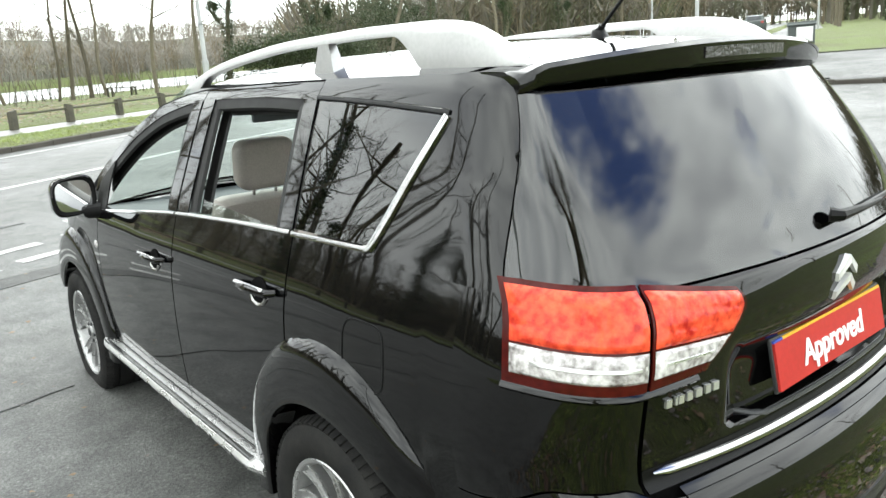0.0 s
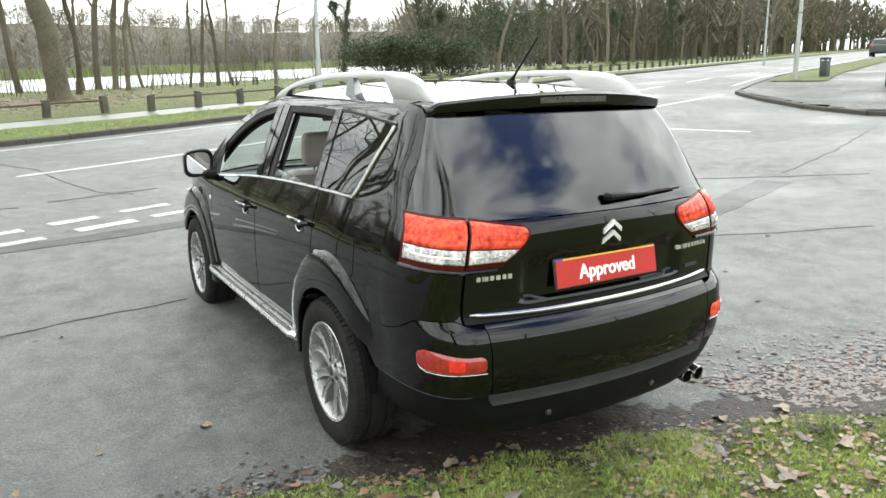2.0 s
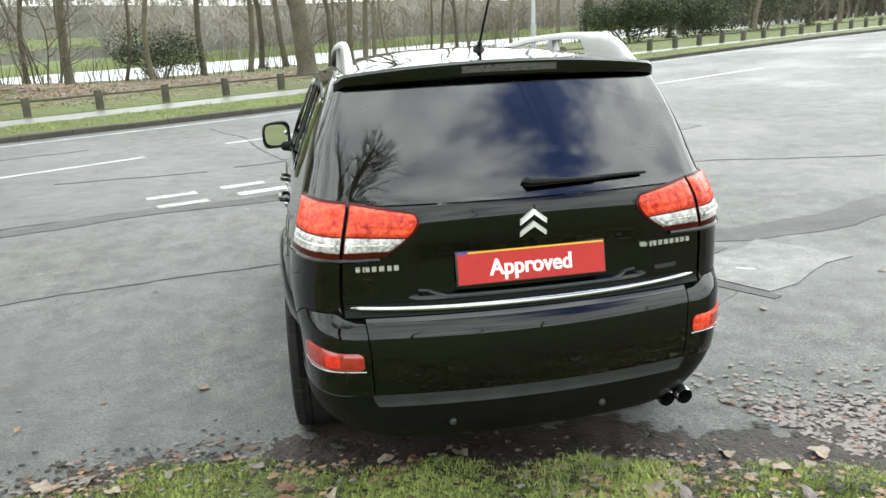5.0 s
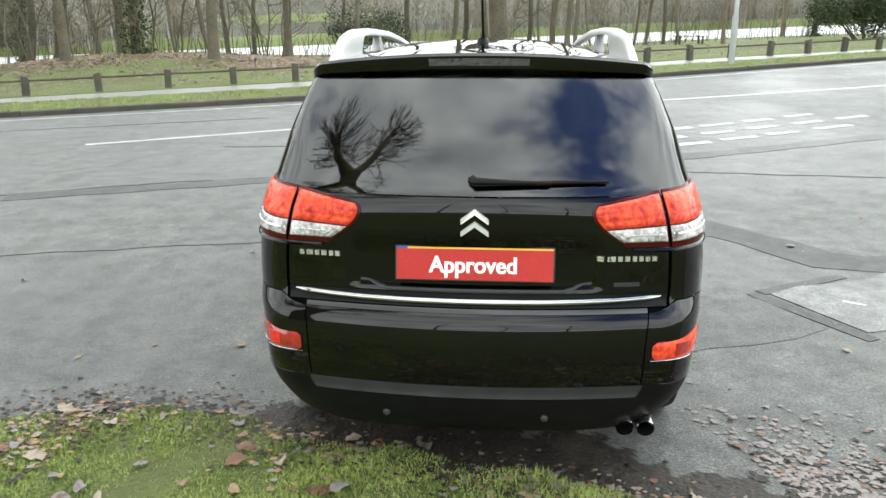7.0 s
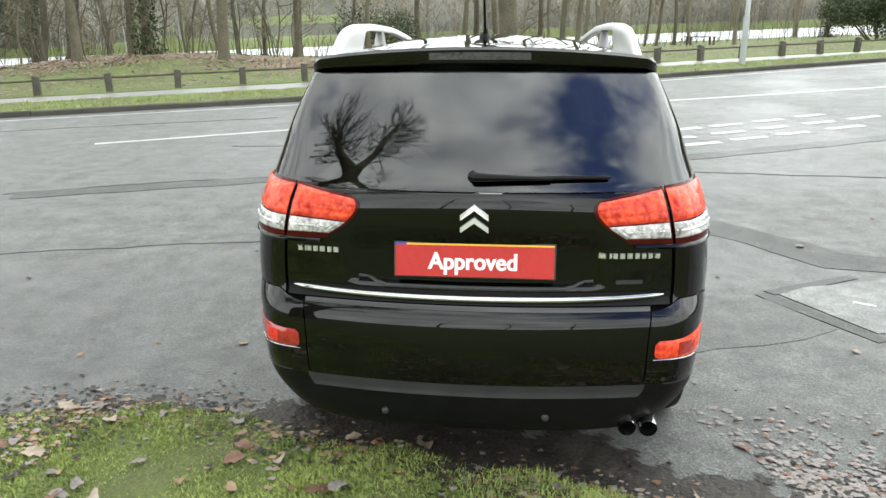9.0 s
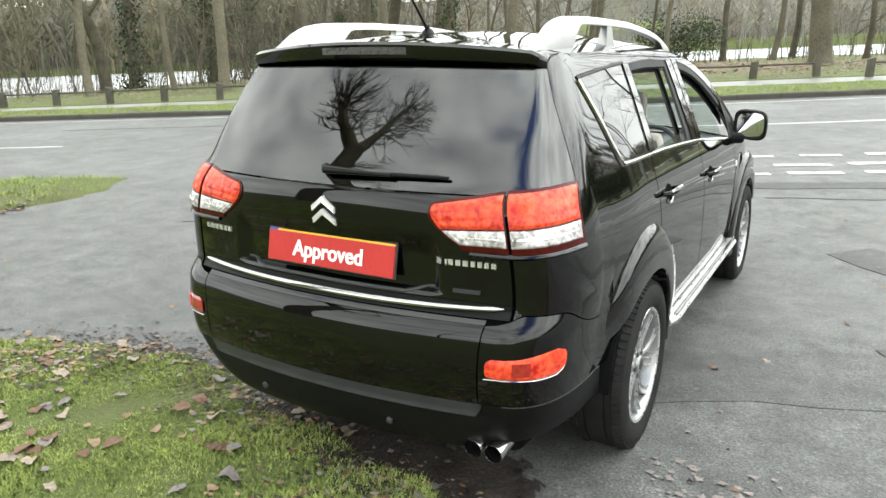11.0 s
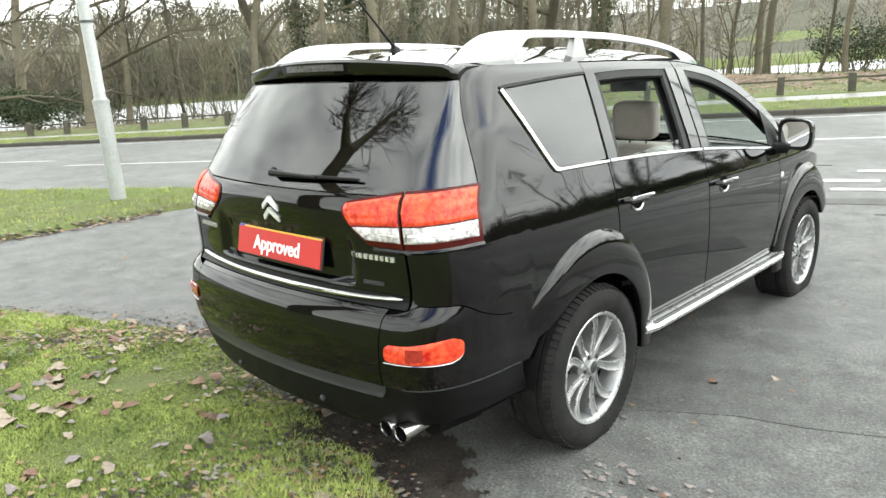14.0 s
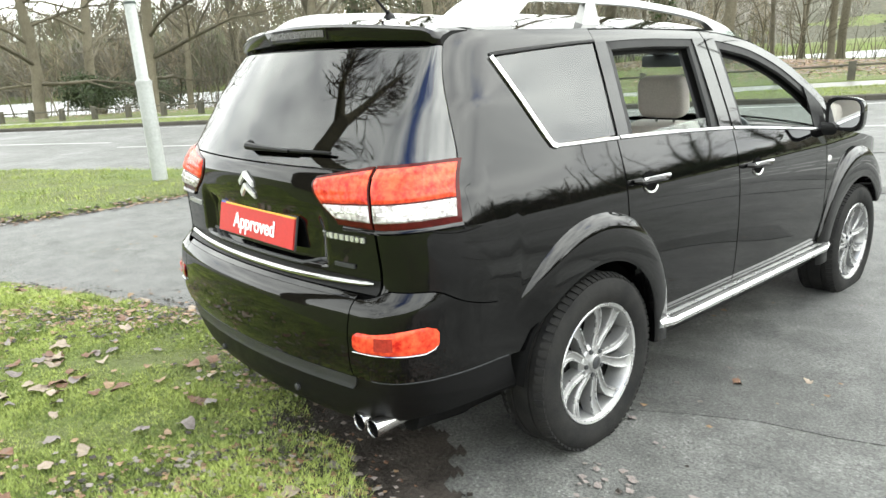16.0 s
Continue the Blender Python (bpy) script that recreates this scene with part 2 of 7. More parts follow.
M_footway = asphalt("footway_tarmac", 0.85, 0.1)
M_gritty = asphalt("pale_tarmac_patch", 1.75)
M_crack = material("tar_seam", (0.06, 0.061, 0.06), 0.7, scale=4, fine=60, spec=0.2)
# the pale grey base carries part of the sky's reflection as colour
M_water = material("lake_water", (0.302, 0.31, 0.31), 0.4, scale=0.05, fine=0.4, bump=1.0, bump_scale=1.5, rough_vary=0.08)
M_farwood = material("far_bare_wood", (0.178, 0.161, 0.133), 0.95, scale=0.02, fine=0.5, color2=(0.094, 0.088, 0.070), spec=0.2)
M_farolive = material("far_olive_wood", (0.144, 0.15, 0.09), 0.95, scale=0.02, fine=0.5, color2=(0.06, 0.065, 0.038), spec=0.2)
M_farochre = material("far_ochre_wood", (0.21, 0.175, 0.115), 0.95, scale=0.02, fine=0.5, color2=(0.12, 0.10, 0.07), spec=0.2)
# distance haze is put into this paler wood colour
M_farhaze = material("far_wood_painted_haze", (0.31, 0.29, 0.255), 0.95, scale=0.02, fine=0.4, color2=(0.17, 0.16, 0.135), spec=0.2)
M_hill = material("hillside", (0.115, 0.112, 0.088), 0.95, scale=0.05, fine=1.1, color2=(0.062, 0.062, 0.046), spec=0.1)
M_bark = material("grey_bark", (0.165, 0.146, 0.104), 0.85, scale=1.4, fine=16, color2=(0.036, 0.032, 0.022), bump=0.8, bump_scale=14, per_object=0.7, spec=0.2)
M_twig = material("twigs", (0.085, 0.074, 0.056), 0.85, scale=2, fine=9, color2=(0.035, 0.031, 0.025), per_object=0.3, spec=0.2)
M_ivy = material("ivy_leaves", (0.036, 0.0576, 0.0158), 0.5, scale=2, fine=14, color2=(0.018, 0.0302, 0.0101), per_object=0.4, spec=0.2)
M_shrub = material("evergreen_leaves", (0.0576, 0.0756, 0.0324), 0.5, scale=1.5, fine=9, color2=(0.0216, 0.0324, 0.013), spec=0.2)
M_post = material("weathered_post", (0.0936, 0.0864, 0.0648), 0.85, scale=6, fine=50, color2=(0.0432, 0.0432, 0.0324), bump=0.5, bump_scale=50, per_object=0.3, spec=0.2)
M_grass = material("grass_blades", (0.37, 0.43, 0.12), 0.5, scale=3.5, fine=38, color2=(0.07, 0.105, 0.026), spec=0.2)
M_leafs = [material("dead_leaf_" + k, c, 0.6, scale=20, fine=120, color2=c2, bump=0.4, bump_scale=90, per_object=0.3, spec=0.3)
           for k, c, c2 in (("tan", (0.27, 0.18, 0.105), (0.13, 0.085, 0.05)), ("grey", (0.225, 0.195, 0.182), (0.085, 0.072, 0.066)),
                            ("rust", (0.16, 0.085, 0.05), (0.07, 0.038, 0.024)), ("pale", (0.30, 0.245, 0.19), (0.15, 0.12, 0.09)))]
M_pole = material("grey_lamp_post", (0.30, 0.312, 0.30), 0.45, metal=0.15, scale=2, fine=30, vary=0.12)
M_bin = material("dark_green_bin", (0.035, 0.045, 0.04), 0.5, scale=5)

M_paint = material("black_car_paint", (0.0016, 0.0016, 0.0017), 0.22, scale=3, fine=300, vary=0.15, coat=1.0, rough_vary=0.03, spec=0.0)
M_paint.node_tree.nodes["Principled BSDF"].inputs["Coat IOR"].default_value = 1.46
M_plastic = material("black_plastic", (0.0042, 0.0042, 0.00441), 0.45, scale=20, fine=400, bump=0.12, bump_scale=500, spec=0.16)
M_grey_plastic = material("scuffed_grey_plastic", (0.032, 0.033, 0.035), 0.36, scale=9, fine=400, bump=0.12, bump_scale=500, spec=0.3)
M_rubber_trim = material("window_rubber", (0.009, 0.009, 0.009), 0.6, scale=20, fine=300, spec=0.3)
# black with the shade of recesses, gaps and insides put into it
M_dark = material("shadow_black", (0.008, 0.008, 0.008), 0.8, scale=9, spec=0.0)
M_steel = material("exhaust_steel", (0.45, 0.44, 0.43), 0.18, metal=1.0, scale=30, vary=0.2)
M_chrome = material("chrome", (0.4, 0.4, 0.4), 0.1, metal=1.0, scale=6, vary=0.05, rough_vary=0.04)
M_silver = material("brushed_silver", (0.663, 0.663, 0.654), 0.28, metal=0.75, scale=9, vary=0.06, rough_vary=0.06)
M_alloy = material("alloy", (0.34, 0.34, 0.337), 0.36, metal=0.7, scale=12, fine=200, vary=0.14)
M_machined = material("machined_alloy_edge", (0.46, 0.46, 0.455), 0.28, metal=0.7, scale=20, fine=200, vary=0.06)
M_badge = material("bright_badge_metal", (0.74, 0.74, 0.73), 0.24, metal=0.35, scale=9, vary=0.05)
M_rail = material("satin_roof_rail", (0.40, 0.40, 0.395), 0.33, metal=0.75, scale=7, vary=0.08, rough_vary=0.06)
# dark tone puts the shade inside the wheel into the disc's colour
M_alloy_in = material("alloy_shadow_paint", (0.07, 0.07, 0.07), 0.45, metal=0.5, scale=12)
M_rubber = material("tyre_rubber", (0.013, 0.013, 0.0135), 0.75, scale=14, fine=250, color2=(0.025, 0.0245, 0.023), bump=0.2, bump_scale=200, spec=0.06)
M_red = material("red_lens", (0.72, 0.03, 0.022), 0.12, scale=30, fine=60, color2=(0.5, 0.012, 0.01), coat=1.0)
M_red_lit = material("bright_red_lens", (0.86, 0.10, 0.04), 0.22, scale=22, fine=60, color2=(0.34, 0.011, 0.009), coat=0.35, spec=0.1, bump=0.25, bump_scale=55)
M_clear = material("clear_lens", (0.68, 0.66, 0.65), 0.14, scale=24, fine=75, color2=(0.13, 0.115, 0.11), coat=0.8, bump=0.4, bump_scale=60)
M_dullred = material("dull_red_lens", (0.336, 0.024, 0.0176), 0.14, scale=40, fine=120, color2=(0.208, 0.012, 0.0096), coat=1.0)
M_lampframe = material("dark_red_lens", (0.05, 0.005, 0.004), 0.2, scale=30, fine=60, coat=0.1, spec=0.15)
M_third = material("smoked_lens", (0.05, 0.046, 0.046), 0.3, scale=60, fine=200, color2=(0.015, 0.014, 0.014), coat=0.3, bump=0.6, bump_scale=90)
M_card = material("red_card", (0.42, 0.028, 0.024), 0.45, scale=6, vary=0.1, spec=0.25)
M_yellow = material("yellow_plate", (0.75, 0.42, 0.03), 0.4, scale=6, vary=0.1)
M_blue = material("blue_plate_band", (0.03, 0.06, 0.35), 0.4, scale=6, vary=0.1)
M_white = material("white_print", (0.85, 0.85, 0.84), 0.4, scale=6, vary=0.04)
M_seat = material("beige_seat_leather", (0.43, 0.4, 0.36), 0.5, scale=6, fine=150, vary=0.12)
M_trim = material("grey_cabin_trim", (0.36, 0.355, 0.34), 0.6, scale=5, fine=120, vary=0.1)
M_dash = material("dash_plastic", (0.05, 0.055, 0.06), 0.5, scale=8, fine=200)
M_tint = glass("privacy_glass", (0.12, 0.126, 0.135), 1.9)
M_clearglass = glass("clear_glass", (0.86, 0.9, 0.88), 1.45)
M_mirror = material("mirror_glass", (0.85, 0.86, 0.87), 0.02, metal=1.0, vary=0.02, rough_vary=0.01)
M_notice = material("white_notice", (0.62, 0.62, 0.6), 0.5, scale=4, vary=0.08)
M_farwheel = material("dark_far_wheel", (0.02, 0.02, 0.02), 0.6, scale=8)
M_farglass = material("dark_far_glass", (0.03, 0.034, 0.036), 0.12, scale=4)
M_redfar = material("far_red_lamp", (0.3, 0.02, 0.015), 0.3, scale=10)

# ---- helpers for meshes ----
def part(name, bm, mat, parent=None, label="", smooth=35):
    """Links a bmesh as one mesh object under a thing or part."""
    me = bpy.data.meshes.new(name)
    bm.normal_update()
    bm.to_mesh(me)
    bm.free()
    for m in (mat if isinstance(mat, (list, tuple)) else [mat]):
        me.materials.append(m)
    if smooth:
        me.polygons.foreach_set("use_smooth", [True] * len(me.polygons))
        me.set_sharp_from_angle(angle=radians(smooth))
    ob = new(name, me)
    if parent is not None:
        ob.parent = parent
    if label:
        tagged(ob, label)
    return ob


def raw(name, verts, faces, mat, parent=None, label="", smooth=True):
    """Links plain vertex and face lists as one mesh object."""
    me = bpy.data.meshes.new(name)
    me.from_pydata([tuple(v) for v in verts], [], [tuple(f) for f in faces])
    me.materials.append(mat)
    if smooth:
        me.polygons.foreach_set("use_smooth", [True] * len(me.polygons))
    ob = new(name, me)
    if parent is not None:
        ob.parent = parent
    if label:
        tagged(ob, label)
    return ob


def thing(name, label, category, group="", at=(0, 0, 0)):
    ob = new(name)
    ob.empty_display_size = 0.1
    ob.location = at
    return tagged(ob, label, category, group)


def box(bm, x0, x1, y0, y1, z0, z1, bevel=0.0, rounds=2):
    made = bmesh.ops.create_cube(bm, size=1, matrix=Matrix.LocRotScale(((x0 + x1) / 2, (y0 + y1) / 2, (z0 + z1) / 2), None, (x1 - x0, y1 - y0, z1 - z0)))
    if bevel:
        edges = list({e for v in made["verts"] for e in v.link_edges})
        bmesh.ops.bevel(bm, geom=edges, offset=bevel, segments=rounds, affect="EDGES", profile=0.6)
    return bm


def tube(bm, pts, radii, n=8, caps=True):
    rows = []
    for i, p in enumerate(pts):
        a, b = pts[max(i - 1, 0)], pts[min(i + 1, len(pts) - 1)]
        t = (Vector(b) - Vector(a)).normalized()
        u = t.orthogonal().normalized() if abs(t.z) > 0.9 else t.cross(Vector((0, 0, 1))).normalized()
        w = t.cross(u)
        r = radii[i] if isinstance(radii, (list, tuple)) else radii
        rows.append([bm.verts.new(Vector(p) + (u * math.cos(2 * math.pi * k / n) + w * math.sin(2 * math.pi * k / n)) * r) for k in range(n)])
    for a, b in zip(rows, rows[1:]):
        for k in range(n):
            bm.faces.new((a[k], a[(k + 1) % n], b[(k + 1) % n], b[k]))
    if caps:
        bm.faces.new(rows[0][::-1])
        bm.faces.new(rows[-1])
    return bm


# ---- ground: local plane under the car, the main road crossing ahead at an angle ----
ROAD = radians(24.9)
CR, SR = math.cos(ROAD), math.sin(ROAD)


def to_uv(x, y):
    """u: across the main road, away from the car; v: along it, to the car's right."""
    return -SR * x + CR * y, CR * x + SR * y


def from_uv(u, v):
    return -SR * u + CR * v, CR * u + SR * v


def soft(t, k):
    return np.logaddexp(0, np.asarray(t, float) / k) * k


def step(t):
    t = np.clip(t, 0, 1)
    return t * t * (3 - 2 * t)


def level(x, y):
    """Height of the paved level."""
    x, y = np.asarray(x, float), np.asarray(y, float)
    u, v = to_uv(x, y)
    a = np.clip(soft(u - 2.5, 0.8) / 15.0, 0, 1)
    far = 0.66 + 0.039 * v
    near = np.where(v > -5, 0.075 * soft(v - 5, 1.5), 0) - 0.02 * soft(-v - 6, 1.5)
    near = np.where(v > 15, np.minimum(near, np.maximum(far, 0)), near)
    z = a * far + (1 - a) * near
    beyond = np.clip(u - 17.5, 0, None)
    return z + 0.008 * beyond


def near_edge(v):
    """Edge of the grass behind the car, as u for each v."""
    return np.interp(v, [-40, -20, -8, -3, -1.35, -0.8, -0.45, 0, 0.55, 1.45, 3, 8, 30],
                     [-6, -1, 1.1, 1.5, 1.4, 1.15, 0.8, 0.42, -0.02, -0.85, -2.1, -5.5, -12])


def rough(x, y, s):
    """Gentle irregularity from crossed waves."""
    return (np.sin(x * 2.3 * s + 1.7) * np.cos(y * 1.9 * s - 0.6) + 0.6 * np.sin(x * 5.1 * s - y * 4.3 * s) + 0.4 * np.cos(x * 9.7 * s + y * 8.9 * s)) / 2


def turf_rise(x, y):
    """How far the turf lies above (or, under the tarmac, below) the paved level."""
    u, v = to_uv(x, y)
    wob = 0.05 * rough(x, y, 1.6) + 0.035 * rough(x, y, 5.3)
    behind = (near_edge(v) - u + wob) / 0.30
    far_side = (u - 14.05) / 0.05
    isl_low = np.interp(v, [-40, -9, -6.5, -5.3, -4.6, -4.05], [2.2, 2.4, 2.55, 3.1, 4.3, 5.3])
    island = np.minimum(np.minimum((u - isl_low + 2.2 * wob) / 0.2, (6.35 + 0.05 * (v + 6) - u + wob) / 0.2), (-4.0 - v + 2.2 * wob) / 0.2)
    right = np.minimum(np.minimum((u - 2.9) / 0.2, (4.6 - u) / 0.2), (v - 24.6) / 0.4)
    right2 = np.minimum((-u - 0.5) / 0.2, (v - 19.5) / 0.2)
    k = np.maximum.reduce([behind, far_side, island, right, right2])
    rise = np.where(far_side >= behind, 0.10, 0.045)
    path = np.minimum(u - 16.0, 17.25 - u) / 0.05
    k = np.where(path > 0, np.minimum(k, -path), k)
    bumps = np.where(k > 0, 0.012 * rough(x, y, 3.0) * np.clip(k, 0, 1), 0)
    return np.clip(k, -1, 1) * np.where(k > 0, rise, 0.09) + bumps


def sheet(name, us, vs, height, mat, inside=None):
    us, vs = np.asarray(us, float), np.asarray(vs, float)
    U, V = np.meshgrid(us, vs, indexing="ij")
    X, Y = from_uv(U, V)
    Z = height(X, Y)
    nv = len(vs)
    keep = np.ones((len(us) - 1, nv - 1), bool) if inside is None else inside((U[:-1, :-1] + U[1:, 1:]) / 2, (V[:-1, :-1] + V[1:, 1:]) / 2)
    ii, jj = np.nonzero(keep)
    a = ii * nv + jj
    faces = np.stack([a, a + nv, a + nv + 1, a + 1], 1)
    verts = np.stack([X.ravel(), Y.ravel(), Z.ravel()], 1)
    return raw(name, verts.tolist(), faces.tolist(), mat)


def grade(*spans):
    """Joined ranges: (start, end, step) ..."""
    out = []
    for a, b, s in spans:
        n = max(1, int(round((b - a) / s)))
        out += [a + (b - a) * i / n for i in range(n)]
    return out + [spans[-1][1]]


def land(x, y):
    """Turf and all the land to the horizon: verge, wooded bank, lake bed, far shore and hills."""
    u, v = to_uv(x, y)
    z = level(x, y) + turf_rise(x, y)
    tilt = 0.03 * x + 0.023 * y
    west = step((-v - 13) / 14)
    shore = 41 + 3.0 * np.sin(v * 0.07) + 1.5 * np.sin(v * 0.19) - 4.0 * west
    knoll = 0.66 * np.exp(-((v + 2.5) / 6.5) ** 2) * step((u - 19.5) / 10)
    z = np.where(u > 18.5, z + (tilt + 0.62 - 0.42 * west - z) * step((u - 20) / 14) + knoll + 0.05 * rough(x, y, 0.35) * step((u - 18.5) / 4), z)
    z = z - 2.2 * step((u - shore) / 3.0) + 3.6 * step((u - 148) / 8)
    z = z + (13 + 9 * step((20 - v) / 150)) * step((u - 157) / 75) * (1 + 0.10 * np.sin(v * 0.017 + 1.0) + 0.05 * np.sin(v * 0.051))
    z = z + np.clip(u - 232, 0, 400) * 0.035
    back = np.clip(-u - 40, 0, 300)
    return z + back * 0.01


ground = sheet("ground", grade((-400, -60, 40), (-60, -14, 4), (-14, -4, 0.6), (-4, 2.2, 0.07), (2.2, 6.8, 0.15), (6.8, 13.9, 1.4), (13.9, 14.4, 0.05), (14.4, 17.6, 0.1), (17.6, 40, 1.0), (40, 60, 1.5), (60, 150, 10), (150, 170, 4), (170, 700, 25)),
               grade((-700, -120, 40), (-120, -30, 6), (-30, -9, 0.8), (-9, 4, 0.07), (4, 16, 0.5), (16, 32, 0.25), (32, 60, 2), (60, 200, 10), (200, 700, 50)), land, M_turf)
tagged(ground, "damp winter grass with leaf mould, lake banks and far hillside", "ground", kind="structure")


def paved(x, y):
    return level(x, y)


road = sheet("road", grade((-30, -4, 2), (-4, 6.8, 0.25), (6.8, 14.15, 0.6)), grade((-160, -30, 5), (-30, -9, 1), (-9, 30, 0.3), (30, 260, 5)), paved, M_tarmac)
tagged(road, "worn damp grey tarmac road and junction mouth", "road", kind="structure")


def footway_level(x, y):
    u, v = to_uv(x, y)
    return level(x, y) + 0.085


footpath = sheet("pavement", [15.95, 16.3, 16.7, 17.05, 17.3], grade((-160, -30, 4), (-30, 40, 0.8), (40, 260, 4)), footway_level, M_path)
tagged(footpath, "pale wet footpath between verge and fence", "footpath", kind="structure")


def strip(name, pts, width, mat, lift, label, category, kind="structure", thick=0.0, step_len=0.25, wander=0.0):
    """A ribbon laid on the paved level along points (u, v)."""
    path = []
    for (u0, v0), (u1, v1) in zip(pts, pts[1:]):
        n = max(1, int(math.hypot(u1 - u0, v1 - v0) / step_len))
        path += [(u0 + (u1 - u0) * i / n, v0 + (v1 - v0) * i / n) for i in range(n)]
    path.append(pts[-1])
    verts, faces = [], []
    for i, (u, v) in enumerate(path):
        a, b = path[max(i - 1, 0)], path[min(i + 1, len(path) - 1)]
        du, dv = b[0] - a[0], b[1] - a[1]
        ln = math.hypot(du, dv) or 1
        w = width * (0.5 + (0.06 if not wander else 0.28) * math.sin(i * 1.7))
        u += wander * (math.sin(i * 0.9 + u) + 0.6 * math.sin(i * 2.3 + v))
        for s in (-1, 1):
            x, y = from_uv(u - s * dv / ln * w, v + s * du / ln * w)
            z = float(level(x, y)) + lift
            verts.append((x, y, z))
            if thick:
                verts.append((x, y, z - thick))
    k = 4 if thick else 2
    for i in range(len(path) - 1):
        a, b = i * k, (i + 1) * k
        if thick:
            faces += [(a, b, b + 2, a + 2), (a, a + 1, b + 1, b), (a + 2, b + 2, b + 3, a + 3)]
        else:
            faces.append((a, b, b + 1, a + 1))
    if thick:
        faces += [(0, 2, 3, 1), (len(verts) - 4, len(verts) - 3, len(verts) - 1, len(verts) - 2)]
    return tagged(raw(name, verts, faces, mat, smooth=False), label, category, kind=kind)


# kerbs: stones set end to end
def kerb_run(pts, height, label, name="kerb"):
    run = new(name)
    tagged(run, label, "kerb", kind="structure")
    k = 0
    for (u0, v0), (u1, v1) in zip(pts, pts[1:]):
        n = max(1, int(round(math.hypot(u1 - u0, v1 - v0) / 0.915)))
        for i in range(n):
            a, b = i / n, (i + 1) / n
            ua, va, ub, vb = u0 + (u1 - u0) * a, v0 + (v1 - v0) * a, u0 + (u1 - u0) * b, v0 + (v1 - v0) * b
            xa, ya = from_uv(ua, va)
            xb, yb = from_uv(ub, vb)
            za, zb = float(level(xa, ya)), float(level(xb, yb))
            ln = math.hypot(xb - xa, yb - ya)
            nx, ny = -(yb - ya) / ln * 0.065, (xb - xa) / ln * 0.065
            g = 0.006 / ln
            xa, xb, ya, yb = xa + (xb - xa) * g, xb - (xb - xa) * g, ya + (yb - ya) * g, yb - (yb - ya) * g
            h = height + 0.006 * math.sin(k * 2.1)
            vs = []
            for x, y, z in ((xa, ya, za), (xb, yb, zb)):
                vs += [(x - nx, y - ny, z - 0.06), (x - nx, y - ny, z + h - 0.02), (x - nx * 0.7, y - ny * 0.7, z + h), (x + nx, y + ny, z + h), (x + nx, y + ny, z - 0.06)]
            fs = [(i2, i2 + 1, i2 + 6, i2 + 5) for i2 in range(4)] + [(0, 4, 3, 2, 1), (5, 6, 7, 8, 9)]
            raw("kerb_stone", vs, fs, M_kerb, run, smooth=False)
            k += 1
    return run


kerb_run([(14.06, -60), (14.06, -30), (14.06, 62)], 0.105, "low weathered stone kerb along the far verge")
kerb_run([(4.75, 60), (4.75, 24), (4.6, 21.4), (4.2, 20.6), (3.4, 19.4), (2.1, 17.7), (0.6, 16.5), (-3, 15.8), (-9, 15.4)], 0.1, "rounded stone kerb of the junction corner")
corner = sheet("pavement", grade((-9, 4.7, 0.35)), grade((15.4, 60, 0.5)), lambda x, y: level(x, y) + 0.085, M_footway,
               inside=lambda u, v: (v > np.interp(u, [-9, -3, 0.6, 2.1, 3.4, 4.2, 4.6, 4.8], [15.7, 16.1, 16.8, 18.0, 19.8, 21.0, 21.8, 24.3])))
tagged(corner, "tarmac footway behind the corner kerb", "footway", kind="structure")

# painted lines
for pts, w in [([(13.45, -40), (13.45, 60)], 0.09),
               ([(10.0, -26), (10.0, -20)], 0.12), ([(9.9, -16), (9.9, -11)], 0.12), ([(9.05, -9.9), (9.25, -6.6)], 0.11), ([(9.85, -2.1), (10.2, 1.3)], 0.12), ([(10.5, 2.7), (10.4, 8.2), (9.5, 13.0), (9.1, 16.5)], 0.12), ([(8.2, 22.5), (7.9, 24.4)], 0.13), ([(7.7, 26.5), (7.4, 29.0)], 0.13), ([(7.3, 32), (7.0, 36)], 0.13), ([(6.9, 40), (6.8, 46)], 0.13),
               ([(5.75, 17.3), (4.95, 21.2)], 0.12), ([(4.1, 13.2), (2.4, 13.3)], 0.12), ([(5.5, 24.5), (5.4, 60)], 0.1)]:
    strip("road_line", pts, w, M_line, 0.005, "worn white painted line on tarmac", "road line")
worn = random.Random(31)
for row_u, first_v, count in ((7.08, 0.52, 11), (6.56, 0.5, 10), (7.62, 3.6, 7)):
    for i in range(count):
        v0 = first_v + 0.87 * i + worn.uniform(-0.05, 0.05)
        u0 = row_u - 0.012 * i + worn.uniform(-0.02, 0.02)
        strip("give_way_dash", [(u0 + 0.02, v0), (u0 - 0.02, v0 + worn.uniform(0.5, 0.68))], worn.uniform(0.13, 0.17), M_worn, 0.005, "worn white give-way dash on damp tarmac", "road marking", step_len=0.12)
